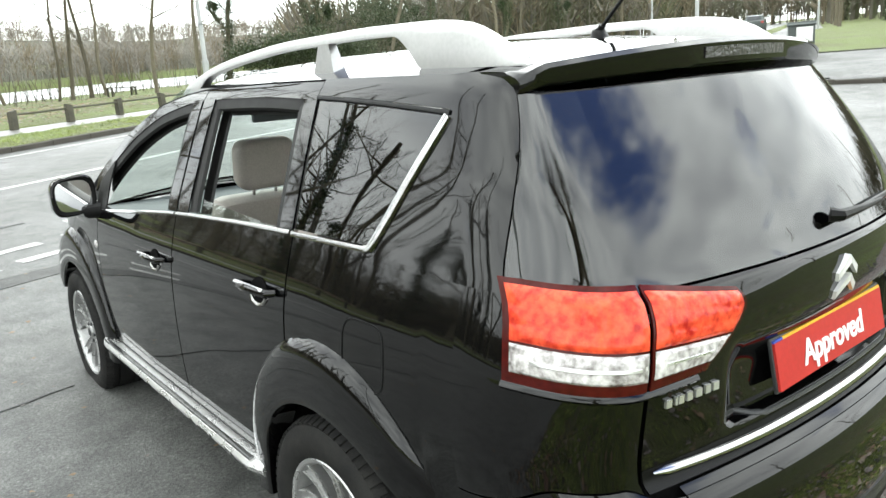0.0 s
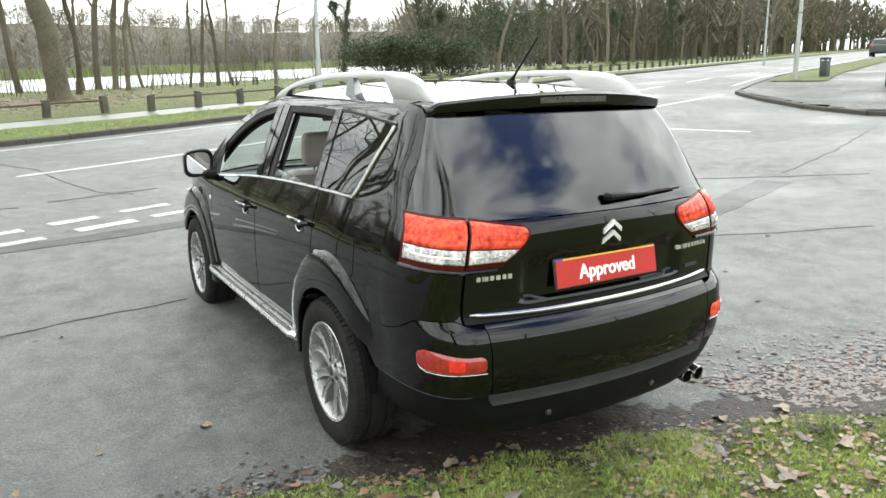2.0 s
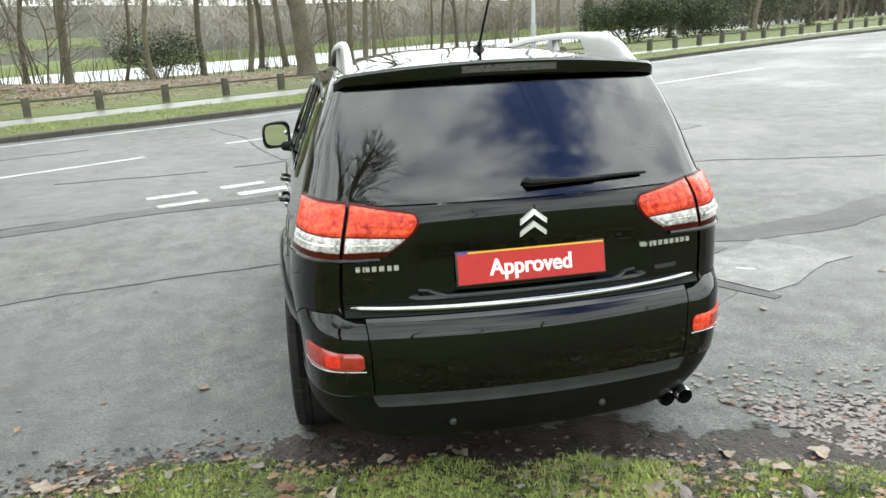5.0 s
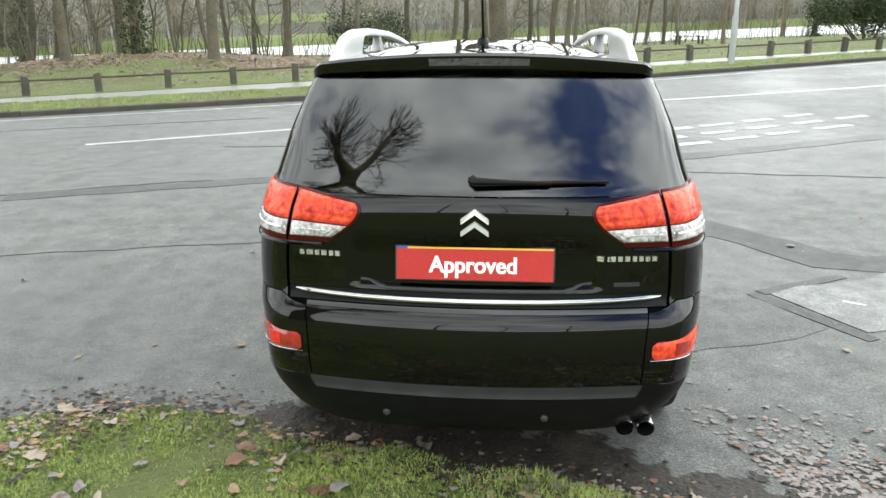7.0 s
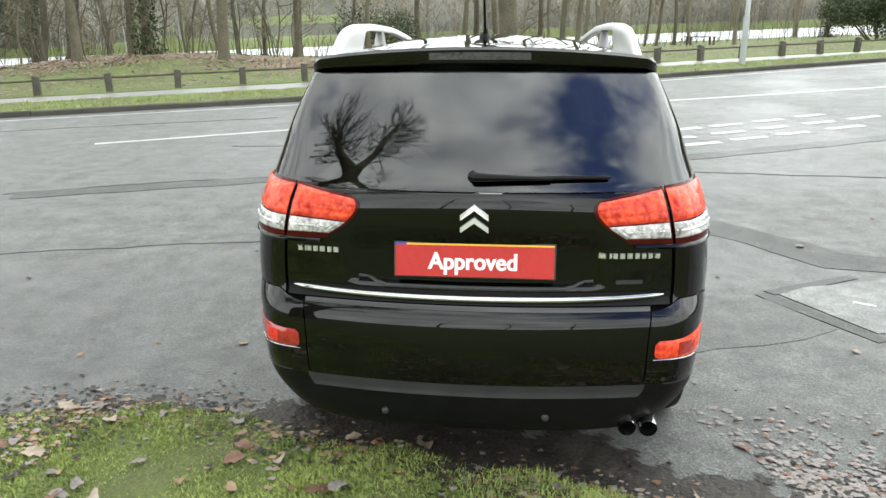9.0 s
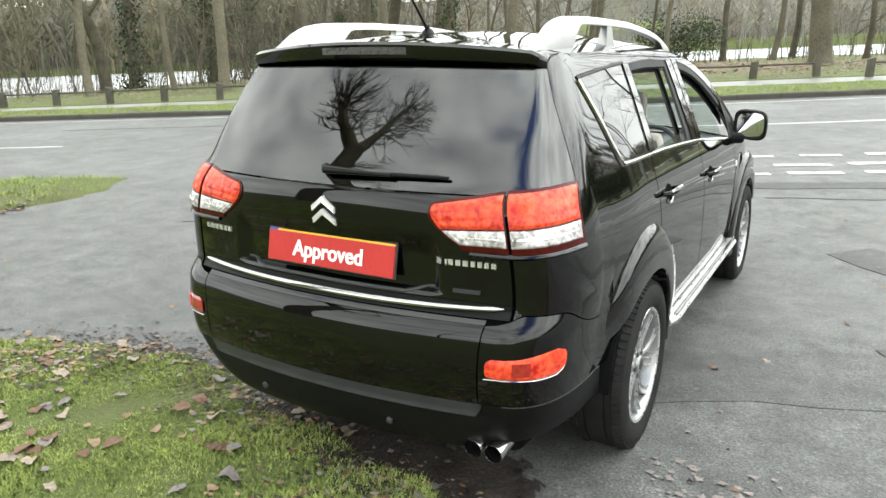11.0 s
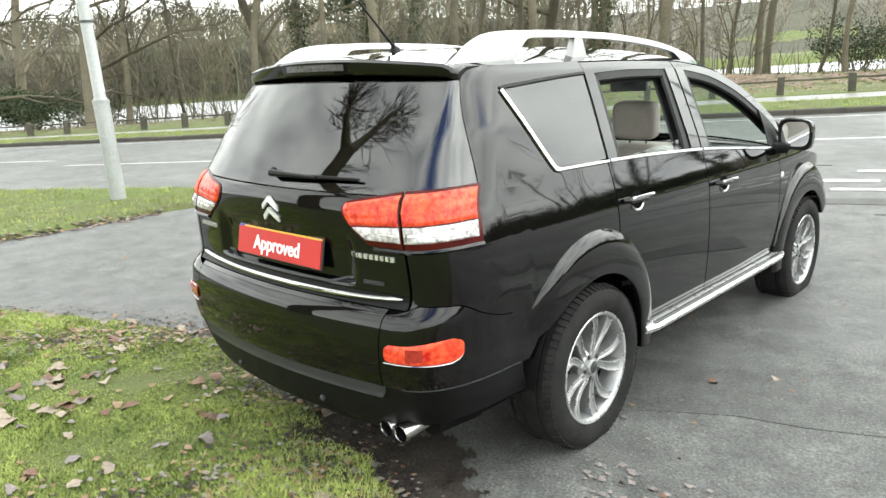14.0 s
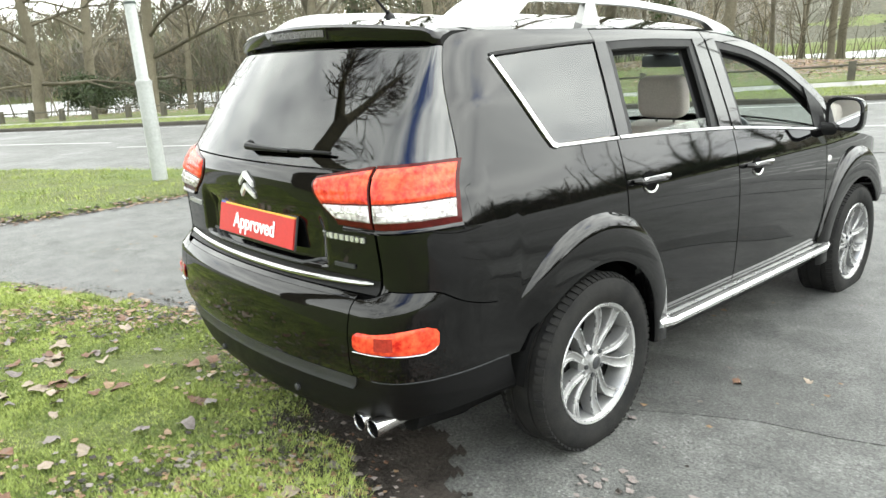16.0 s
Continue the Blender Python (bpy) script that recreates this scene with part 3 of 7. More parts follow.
# joint of the side road, seams and cracks
strip("tarmac_patch", [(6.5, -2.6), (6.42, 0.4), (6.2, 1.1), (5.98, 2.3), (5.85, 4.2), (5.75, 6.2), (5.55, 8.7)], 0.30, M_patch, 0.005, "dark joint where the side road meets the main road", "road patch", thick=0.04)
for pts, w in [([(12.5, 3.15), (11.7, 3.12), (10.9, 3.2), (9.6, 2.9), (8.4, 2.75), (7.95, 2.97)], 0.05), ([(8.3, 2.0), (8.2, 2.75), (8.1, 3.4)], 0.12), ([(8.9, -0.2), (8.5, 0.9), (8.25, 1.6)], 0.05), ([(6.62, -2.7), (6.7, -1.2), (6.56, 0.15)], 0.05),
               ([(5.35, 3.3), (5.12, 4.79), (3.83, 6.63), (2.11, 8.14), (-0.11, 9.37)], 0.05), ([(4.06, -0.68), (3.9, 0.0), (3.74, 0.64)], 0.02), ([(4.3, -2.4), (4.06, -0.68)], 0.02), ([(0.94, 5.02), (0.2, 5.6), (-0.41, 6.17)], 0.03),
               ([(0.99, 9.04), (0.6, 11.4), (0.34, 14.0)], 0.05), ([(11.6, -8.0), (11.9, -3.0), (11.7, 0.8)], 0.03)]:
    strip("tar_seam", pts, w * 0.5, M_crack, 0.005, "dark tar seam in the tarmac", "road seam", step_len=0.12, thick=0.04, wander=0.016)
strip("tarmac_patch", [(1.20, 0.95), (1.18, 2.66)], 0.62, M_patch_old, 0.0036, "darker repaired tarmac square", "road patch", thick=0.04)
strip("tarmac_patch", [(3.5, 3.35), (2.85, 3.60), (2.35, 3.70), (1.95, 3.74), (1.72, 4.0), (1.40, 4.9), (1.28, 6.4), (0.98, 8.4)], 0.44, M_patch, 0.0042, "darker repaired tarmac band", "road patch", thick=0.04)
strip("tarmac_patch", [(1.56, 2.70), (0.66, 2.755)], 0.10, M_patch, 0.0048, "narrow dark tarmac trench", "road patch", thick=0.04)
strip("tarmac_patch", [(1.55, 2.76), (1.60, 3.55)], 0.09, M_patch, 0.0052, "narrow dark tarmac trench", "road patch", thick=0.04)
strip("tarmac_patch", [(1.13, 2.81), (1.16, 3.95)], 0.74, M_gritty, 0.0060, "pale square of repaired tarmac", "road patch", thick=0.04)
strip("paint_fleck", [(1.21, 3.12), (1.09, 3.19)], 0.035, M_line, 0.009, "short worn fleck of white road paint", "road marking", step_len=0.04)

# grass on the junction corner either side of the footpath
lawn = sheet("corner_grass", grade((-30, 0.72, 0.6)), grade((23.8, 60, 0.8)), lambda x, y: level(x, y) + 0.11, M_turf)
tagged(lawn, "short green grass beside the footway", "grass", kind="structure")
lawn = sheet("corner_grass", grade((2.7, 4.5, 0.3)), grade((25.2, 60, 0.8)), lambda x, y: level(x, y) + 0.11, M_turf)
tagged(lawn, "strip of short green grass beside the road", "grass", kind="structure")

# ---- hillside beyond the lake ----
hill = sheet("backdrop", grade((158, 240, 6), (240, 690, 30)), grade((-700, -200, 50), (-200, 260, 12), (260, 700, 44)), lambda x, y: land(x, y) - 0.3 + 0.65 * step((to_uv(x, y)[0] - 158) / 12), M_hill)
tagged(hill, "hazy brown wooded hillside beyond the lake", "hillside", kind="structure")

# ---- lake ----
W = [(*from_uv(u, v), 0.03 * from_uv(u, v)[0] + 0.023 * from_uv(u, v)[1] + 0.12) for u, v in ((36, -420), (162, -420), (162, 420), (36, 420))]
tagged(raw("water", W, [(0, 1, 2, 3)], M_water, smooth=False), "pale calm lake, sky reflection partly put into its colour", "lake", kind="structure")

# ---- trees ----
def bole_tree(seed, height, girth, lean=(0, 0), clear=0.3, limbs=9, droop=0.0, twigs=5, spread=0.45, subs=5, deep=4, tips=2):
    """Bare tree: lists of branches (points, radii, level)."""
    rnd = random.Random(seed)
    out = []

    def grow(p, d, length, r0, lvl, n):
        pts, rad = [p.copy()], [r0]
        d = d.normalized()
        for i in range(n):
            wob = 0.15 if lvl == 0 else 0.22
            d = (d + Vector((rnd.uniform(-wob, wob), rnd.uniform(-wob, wob), rnd.uniform(-wob, wob) + (0.06 if lvl else 0.03) - (droop if lvl == 1 else 0)))).normalized()
            p = p + d * (length / n)
            pts.append(p.copy())
            rad.append(r0 * (1 - (0.62 if lvl == 0 else 0.8) * (i + 1) / n))
        out.append((pts, rad, lvl))
        return pts, rad

    def bough(p, d, length, r, lvl):
        pts, rad = grow(p, d, length, r, lvl, 6 if lvl == 1 else (4 if lvl == 2 else (2 if lvl == 3 else 1)))
        if lvl >= deep:
            return
        k = subs if lvl == 1 else (twigs if lvl == 2 else tips)
        for j in range(k):
            t = 0.25 + 0.75 * (j + rnd.random()) / k
            f = t * (len(pts) - 1)
            i = min(int(f), len(pts) - 2)
            q = pts[i].lerp(pts[i + 1], f - i)
            ax = (pts[i + 1] - pts[i]).normalized()
            side = Vector((rnd.uniform(-1, 1), rnd.uniform(-1, 1), rnd.uniform(-0.5, 1)))
            side = (side - ax * side.dot(ax)).normalized()
            bough(q, ax * 0.75 + side * rnd.uniform(0.55, 1.0), length * rnd.uniform(0.38, 0.58) * (1.15 - 0.4 * t), max(0.006, (rad[i]) * 0.6), lvl + 1)
    base = Vector((0, 0, -0.25))
    d = Vector((lean[0], lean[1], 1))
    pts, rad = grow(base, d, height, girth, 0, 12)
    for j in range(limbs):
        t = clear + (0.97 - clear) * (j + rnd.random() * 0.8) / limbs
        f = t * 12
        i = min(int(f), 11)
        q = pts[i].lerp(pts[i + 1], f - i)
        ang = rnd.uniform(0, 6.28)
        bough(q, Vector((math.cos(ang), math.sin(ang), rnd.uniform(0.15, 0.9))), height * spread * (1.12 - t) * rnd.uniform(0.75, 1.2), max(0.03, rad[i] * rnd.uniform(0.3, 0.5)), 1)
    # root flare
    p0, r0, _ = out[0]
    r0[0] *= 1.45
    if len(r0) > 1:
        p0.insert(1, p0[0].lerp(p0[1], 0.35))
        r0.insert(1, r0[1] * 1.06)
    return out


def branch_mesh(name, branches, levels, mat, parent):
    V, F = [], []
    for pts, rad, lvl in branches:
        if lvl not in levels:
            continue
        n = (9, 6, 4, 3, 3)[lvl]
        start = len(V)
        for i, p in enumerate(pts):
            a, b = pts[max(i - 1, 0)], pts[min(i + 1, len(pts) - 1)]
            t = (b - a).normalized()
            u = t.orthogonal().normalized()
            w = t.cross(u)
            for k in range(n):
                ang = 2 * math.pi * k / n
                V.append(p + (u * math.cos(ang) + w * math.sin(ang)) * rad[i])
        for i in range(len(pts) - 1):
            for k in range(n):
                a0, a1 = start + i * n + k, start + i * n + (k + 1) % n
                F.append((a0, a1, a1 + n, a0 + n))
    return raw(name, V, F, mat, parent)


def leaf_cloud(name, points, size, mat, parent, seed, per=1):
    """Many small leaf blades round given points."""
    rnd = np.random.default_rng(seed)
    pts = np.repeat(np.asarray(points, float), per, axis=0)
    n = len(pts)
    a = rnd.normal(size=(n, 3))
    a /= np.linalg.norm(a, axis=1)[:, None]
    b = np.cross(a, rnd.normal(size=(n, 3)))
    b /= np.linalg.norm(b, axis=1)[:, None]
    s = size * rnd.uniform(0.6, 1.3, (n, 1))
    V = np.stack([pts - a * s, pts + b * s * 0.55, pts + a * s, pts - b * s * 0.55], 1).reshape(-1, 3)
    F = np.arange(4 * n).reshape(n, 4)
    return raw(name, V.tolist(), F.tolist(), mat, parent, smooth=False)


def tree_kind(seed, label, **kw):
    ivy = kw.pop("ivy", 0)
    t = thing("tree", label, "tree", "bare trees")
    br = bole_tree(seed, **kw)
    branch_mesh("trunk", br, (0,), M_bark, t)
    tagged(branch_mesh("bough", br, (1, 2), M_bark, t), kind="stuff")
    tagged(branch_mesh("crown", br, (3, 4), M_twig, t), kind="stuff")
    if ivy:
        rnd = random.Random(seed + 5)
        pts = []
        for _ in range(ivy):
            b = br[0] if rnd.random() < 0.75 else br[rnd.randrange(1, min(8, len(br)))]
            f = rnd.random() ** 0.8 * (len(b[0]) - 1) * 0.8
            i = int(f)
            q = b[0][i].lerp(b[0][i + 1], f - i)
            r = b[1][i] + abs(rnd.gauss(0.12, 0.22))
            ang = rnd.uniform(0, 6.28)
            pts.append((q.x + r * math.cos(ang), q.y + r * math.sin(ang), q.z + rnd.uniform(-0.1, 0.1)))
        leaf_cloud("ivy", pts, 0.075, M_ivy, t, seed)
    return t


def on_land(x, y):
    return float(land(np.array([x], float), np.array([y], float))[0])


kinds = {
    "oak": tree_kind(3, "large bare oak with a stout grey trunk", height=17, girth=0.4, clear=0.2, limbs=11, spread=0.55),
    "tall": tree_kind(8, "tall slender bare tree with grey bark", height=19, girth=0.15, lean=(0.06, 0.02), clear=0.3, limbs=9, spread=0.3, twigs=4),
    "slim": tree_kind(14, "slim leaning bare tree", height=14, girth=0.085, lean=(-0.14, 0.05), clear=0.22, limbs=8, spread=0.3, twigs=4),
    "lime": tree_kind(21, "bare lime tree with mossy trunk", height=18, girth=0.19, lean=(0.08, -0.05), clear=0.24, limbs=10, spread=0.4),
    "wide": tree_kind(33, "bare tree with wide drooping branches", height=15, girth=0.3, clear=0.12, limbs=14, spread=0.6, droop=0.06, twigs=7, subs=7, tips=4),
    "ivy": tree_kind(41, "bare tree wrapped in dark ivy", height=16, girth=0.2, clear=0.2, limbs=8, spread=0.35, ivy=5200, twigs=4),
    "thin": tree_kind(52, "young thin bare tree", height=9, girth=0.055, lean=(0.1, 0.1), clear=0.1, limbs=10, spread=0.38, twigs=4, subs=5, deep=3),
    "copse": tree_kind(61, "bare woodland tree with a mossy trunk", height=18, girth=0.22, lean=(0.05, 0.04), clear=0.2, limbs=11, spread=0.42, deep=3),
    "stand": tree_kind(67, "tall bare woodland tree", height=20, girth=0.16, lean=(-0.05, 0.03), clear=0.25, limbs=11, spread=0.3, deep=3),
}
used = set()


def plant(kind, x, y, turn=0, size=1.0, lean=0.0):
    m = Matrix.Translation((x, y, on_land(x, y))) @ pose(0, 0, 0, lean, 0, turn) @ Matrix.Scale(size, 4)
    src = kinds[kind]
    if kind not in used:
        used.add(kind)
        src.matrix_basis = m
        return src
    c = copy_thing(src, m)
    c.matrix_basis = m
    return c


for row in (("oak", -0.1, 28.6, 20, 1.0), ("lime", -10.5, 24.6, 160, 1.1), ("oak", -20.8, 32.0, 200, 0.85), ("lime", -10.6, 34.5, 40, 0.9), ("lime", -12.3, 40.5, 90, 1.15), ("tall", -14.5, 41.0, 10, 0.95),
            ("tall", -16.2, 42.0, 140, 1.0), ("slim", -18.6, 40.5, 70, 1.2), ("slim", -13.4, 42.5, 200, 0.9), ("ivy", -27.0, 38.5, 0, 0.9), ("tall", -24.2, 41.0, 250, 1.1), ("slim", -22.6, 40.0, 190, 1.2), ("tall", -29.5, 38.0, 30, 1.1), ("ivy", -33.5, 34.0, 80, 1.0),
            ("tall", 7.9, 41.6, 300, 0.7), ("lime", 9.1, 42.6, 190, 0.62), ("tall", 10.3, 44.0, 60, 0.68), ("lime", 11.8, 40.2, 20, 0.6), ("tall", -1.0, 45.5, 120, 1.2), ("tall", -2.6, 46.0, 210, 1.2), ("thin", 0.4, 43.5, 60, 1.0),
            ("slim", 2.1, 44.2, 310, 1.1), ("lime", 2.9, 44.8, 75, 1.0), ("tall", 3.7, 44.0, 330, 1.15), ("lime", 3.9, 40.6, 130, 0.7), ("slim", 5.1, 43.2, 40, 1.0), ("slim", 7.2, 41.4, 140, 0.9), ("lime", -5.5, 41.0, 10, 0.9), ("tall", -3.0, 40.0, 280, 1.05), ("tall", 1.2, 37.0, 200, 0.9),
            ("wide", -27.2, 10.6, 30, 0.8), ("lime", -29.5, 13.2, 220, 0.75), ("tall", -22.5, 15.2, 75, 1.05), ("oak", -24.6, 17.4, 120, 0.62), ("ivy", -27.0, 20.5, 190, 1.05), ("lime", -17.6, 16.8, 265, 1.05), ("tall", -20.1, 16.9, 160, 0.75), ("ivy", -25.5, 24.0, 330, 0.9),
            ("tall", -17.6, 21.5, 90, 1.15), ("tall", -15.8, 24.0, 200, 1.2), ("ivy", -14.6, 27.0, 45, 0.95), ("lime", -16.8, 30.0, 150, 1.0), ("tall", -19.5, 27.5, 300, 1.0), ("slim", -12.2, 28.8, 20, 1.2), ("tall", -23.0, 29.0, 20, 1.1), ("slim", -9.0, 38.0, 210, 1.1), ("tall", -7.5, 37.0, 30, 0.9),
            ("wide", -33.0, 8.0, 300, 0.85), ("wide", -38.0, 12.0, 140, 0.9), ("slim", -31.5, 17.0, 120, 1.0), ("thin", -26.0, 14.6, 10, 0.8), ("thin", -23.6, 19.5, 140, 0.7), ("thin", -21.0, 21.6, 220, 0.8), ("thin", -19.0, 24.0, 300, 0.8), ("thin", -28.8, 15.8, 200, 0.75), ("thin", -31.2, 14.2, 30, 0.7),
            ("thin", -25.2, 22.6, 80, 0.9), ("thin", -22.4, 25.2, 130, 0.9)):
    plant(*row)
wood = random.Random(77)
for i in range(38):
    u, v = wood.uniform(21, 46), wood.uniform(40, 115)
    x, y = from_uv(u, v)
    plant(wood.choice(("copse", "stand", "ivy", "copse", "stand", "slim")), x, y, wood.uniform(0, 360), wood.uniform(0.6, 0.9))
for u, v in ((30, 40), (34, 47), (27, 52), (24, 60), (22, 70)):
    plant("ivy", *from_uv(u, v), wood.uniform(0, 360), 0.72)
for i in range(46):
    v = wood.uniform(-13, 5)
    plant("thin", *from_uv(wood.uniform(31, 41), v), wood.uniform(0, 360), wood.uniform(0.45, 0.85), wood.uniform(-8, 8))
for i in range(40):
    plant("thin", *from_uv(wood.uniform(26, 42), wood.uniform(-50, -12)), wood.uniform(0, 360), wood.uniform(0.5, 1.0), wood.uniform(-8, 8))
for i in range(26):
    plant(wood.choice(("copse", "stand", "copse", "ivy", "stand")), *from_uv(wood.uniform(-42, -3.5), wood.uniform(48, 120)), wood.uniform(0, 360), wood.uniform(0.5, 0.75))
for v in (62, 74, 88, 104, 122):
    plant("copse", *from_uv(-1.5, v), wood.uniform(0, 360), 0.65)
# trees behind the walker, seen mirrored in the glass and paint
for row in (("copse", -24.0, -26.0, 15, 0.9), ("copse", -6.0, -34.0, 80, 0.95), ("copse", 12.0, -38.0, 130, 0.9), ("copse", 30.0, -20.0, 40, 0.6), ("copse", 42.0, -4.0, 200, 0.5), ("stand", 3.0, -44.0, 300, 0.9), ("copse", 44.0, 9.0, 10, 0.45), ("copse", 46.0, -13.0, 10, 0.55), ("copse", 27.0, -31.0, 60, 0.8), ("copse", 47.0, 16.0, 10, 0.5), ("copse", 48.0, 3.0, 100, 0.5)):
    plant(*row)
pollard = thing("tree", "old forked tree with short bushy twigs on the grass", "tree", at=(-6.4, -6.0, on_land(-6.4, -6.0)))
pollard.scale = (1.1, 1.1, 1.19)


def pollard_branches(seed):
    """A leaning trunk that forks; each arm ends in a round head of fine shoots."""
    rnd = random.Random(seed)
    e, f = Vector((0.65, -0.76, 0)), Vector((0.76, 0.65, 0))
    at = lambda a, b, z: e * a + f * b + Vector((0, 0, z))
    out = [([at(0.7, 0, -0.2), at(0.6, 0, 1.6), at(0.45, 0.05, 3.6), at(0.3, 0, 5.4), at(0.2, 0, 6.6), at(0.15, 0, 7.2)], [0.6, 0.5, 0.47, 0.44, 0.44, 0.46], 0)]
    arms = [([at(0.1, 0, 7.1), at(-0.7, 0.1, 7.6), at(-1.5, 0.15, 8.1), at(-2.0, 0.1, 8.7), at(-2.3, 0.0, 9.4)], [0.34, 0.27, 0.22, 0.16, 0.08]),
            ([at(0.15, 0, 7.1), at(0.45, -0.1, 7.9), at(0.62, -0.15, 9.0), at(0.7, -0.1, 10.2), at(0.8, 0.0, 11.4), at(0.95, 0.1, 12.5)], [0.33, 0.3, 0.26, 0.22, 0.16, 0.08])]
    for pts, rad in arms:
        out.append((pts, rad, 1))

    def shoot(p, d, length, r, lvl):
        n = 5 if lvl == 2 else 3
        pts, rad = [p.copy()], [r]
        d = d.normalized()
        for i in range(n):
            d = (d + Vector((rnd.uniform(-0.2, 0.2), rnd.uniform(-0.2, 0.2), rnd.uniform(-0.12, 0.22)))).normalized()
            p = p + d * (length / n)
            pts.append(p.copy())
            rad.append(r * (1 - 0.8 * (i + 1) / n))
        out.append((pts, rad, lvl))
        if lvl < 4:
            for j in range(7 if lvl == 2 else 3):
                i = min(n - 1, int((0.15 + 0.85 * rnd.random()) * n))
                side = Vector((rnd.uniform(-1, 1), rnd.uniform(-1, 1), rnd.uniform(-0.4, 1)))
                shoot(pts[i].lerp(pts[i + 1], rnd.random()), (pts[i + 1] - pts[i]).normalized() + side * 0.55, length * rnd.uniform(0.35, 0.6), max(0.011, r * 0.5), lvl + 1)
    for k, (pts, rad) in enumerate(arms):
        for j in range(58):
            i = min(len(pts) - 2, 1 + int((len(pts) - 2) * (0.1 + 0.9 * rnd.random())))
            p = pts[i].lerp(pts[i + 1], rnd.random())
            ang = rnd.uniform(0, 6.28)
            d = at(math.cos(ang) + (-0.6 if k == 0 else 0.4), math.sin(ang), rnd.uniform(-0.2, 1.2))
            shoot(p, d, rnd.uniform(1.1, 2.0) if k == 0 else rnd.uniform(1.3, 2.5), rnd.uniform(0.026, 0.042), 2)
    for j in range(4):
        shoot(at(0.1, 0, 5.6 + 0.2 * j), at(1.0, rnd.uniform(-0.6, 0.6), 0.5), 1.6, 0.04, 2)
    return out


br = pollard_branches(91)
branch_mesh("trunk", br, (0,), M_bark, pollard)
tagged(branch_mesh("bough", br, (1, 2), M_bark, pollard), kind="stuff")
tagged(branch_mesh("crown", br, (3, 4), M_twig, pollard), kind="stuff")

# shrubs
def shrub(x, y, w, h, label, n, seed, mat=None, leaf=0.062):
    s = thing("shrub", label, "shrub", at=(x, y, on_land(x, y)))
    rnd = np.random.default_rng(seed)
    lobes = [(rnd.uniform(-0.75, 0.75) * w / 2, rnd.uniform(-0.5, 0.5) * w / 3, rnd.uniform(0.25, 0.68) * h, rnd.uniform(0.22, 0.42) * h) for _ in range(9)]
    pts = []
    for _ in range(int(n * 1.7)):
        lx, ly, lz, r = lobes[rnd.integers(len(lobes))]
        d = rnd.normal(size=3)
        d /= np.linalg.norm(d)
        k = r * rnd.uniform(0.45, 1.10)
        pts.append((lx + d[0] * k * 1.25, ly + d[1] * k * 1.25, max(0.05, lz + d[2] * k)))
    leaf_cloud("foliage", pts, leaf, mat or M_shrub, s, seed)
    for lx, ly, lz, r in lobes[:5]:
        bm = bmesh.new()
        tube(bm, [(lx * 0.25, ly * 0.25, -0.1), (lx * 0.6, ly * 0.6, lz * 0.5), (lx, ly, lz)], [0.06, 0.045, 0.02], 5)
        part("stem", bm, M_bark, s)
    return s


shrub(18.5, 38.5, 5.6, 3.0, "broad dark evergreen shrub beyond the fence", 9000, 5)
shrub(23.5, 40.6, 4.8, 3.2, "broad dark evergreen shrub beyond the fence", 7000, 6)
shrub(30.0, 43.5, 6.0, 6.5, "tall dark evergreen bush beside the wood", 8000, 7)
shrub(-33.0, 10.5, 5.0, 2.2, "dark bramble bush by the lake", 3500, 8)
shrub(-7.4, 38.6, 4.0, 2.6, "dark green bush on the lake bank", 3000, 9)
shrub(-38.0, 15.0, 6.0, 2.4, "dark bramble bush by the lake", 3000, 12)

# far woods: bare tops, uncountable
def wood_mass(name, seed, spots, label, mats, k=36):
    """Many far bare trees: a stem and a rounded crown of fine twigs sprung from it."""
    rnd = np.random.default_rng(seed)
    u, v, h = spots(rnd)
    x, y = from_uv(u, v)
    z = land(x, y)
    n = len(u)
    h = h[:, None]
    a = rnd.uniform(0, 6.28, (n, k))
    start = rnd.uniform(0.16, 0.80, (n, k)) * h
    reach = (0.06 + 0.30 * np.sin(np.pi * np.clip(start / h, 0, 1)) ** 0.8) * h * rnd.uniform(0.35, 1.0, (n, k))
    rise = reach * rnd.uniform(0.15, 1.3, (n, k))
    w = rnd.uniform(0.04, 0.13, (n, k)) * (h / 9)
    start[:, 0], reach[:, 0], rise[:, 0], w[:, 0] = 0, 0.04 * h[:, 0], 0.9 * h[:, 0], 0.016 * h[:, 0]
    off = reach * rnd.uniform(0.0, 0.45, (n, k))
    off[:, 0] = 0
    b2 = rnd.uniform(0, 6.28, (n, k))
    ca, sa, cb, sb = np.cos(a), np.sin(a), np.cos(b2), np.sin(b2)
    X, Y, Z = x[:, None], y[:, None], z[:, None] - 0.1
    A = np.stack([X + off * ca - w * cb, Y + off * sa - w * sb, Z + start + 0 * w], -1)
    B = np.stack([X + off * ca + w * cb, Y + off * sa + w * sb, Z + start + 0.4 * w], -1)
    C = np.stack([X + reach * ca, Y + reach * sa, Z + start + rise], -1)
    V = np.stack([A, B, C], 2).reshape(-1, 3)
    F = np.arange(len(V)).reshape(-1, 3)
    ob = raw(name, V.tolist(), F.tolist(), mats[0], smooth=False)
    for m in mats[1:]:
        ob.data.materials.append(m)
    ob.data.polygons.foreach_set("material_index", np.repeat(rnd.integers(0, len(mats), n), k).astype(np.int32))
    tagged(ob, label, "woodland", kind="stuff")


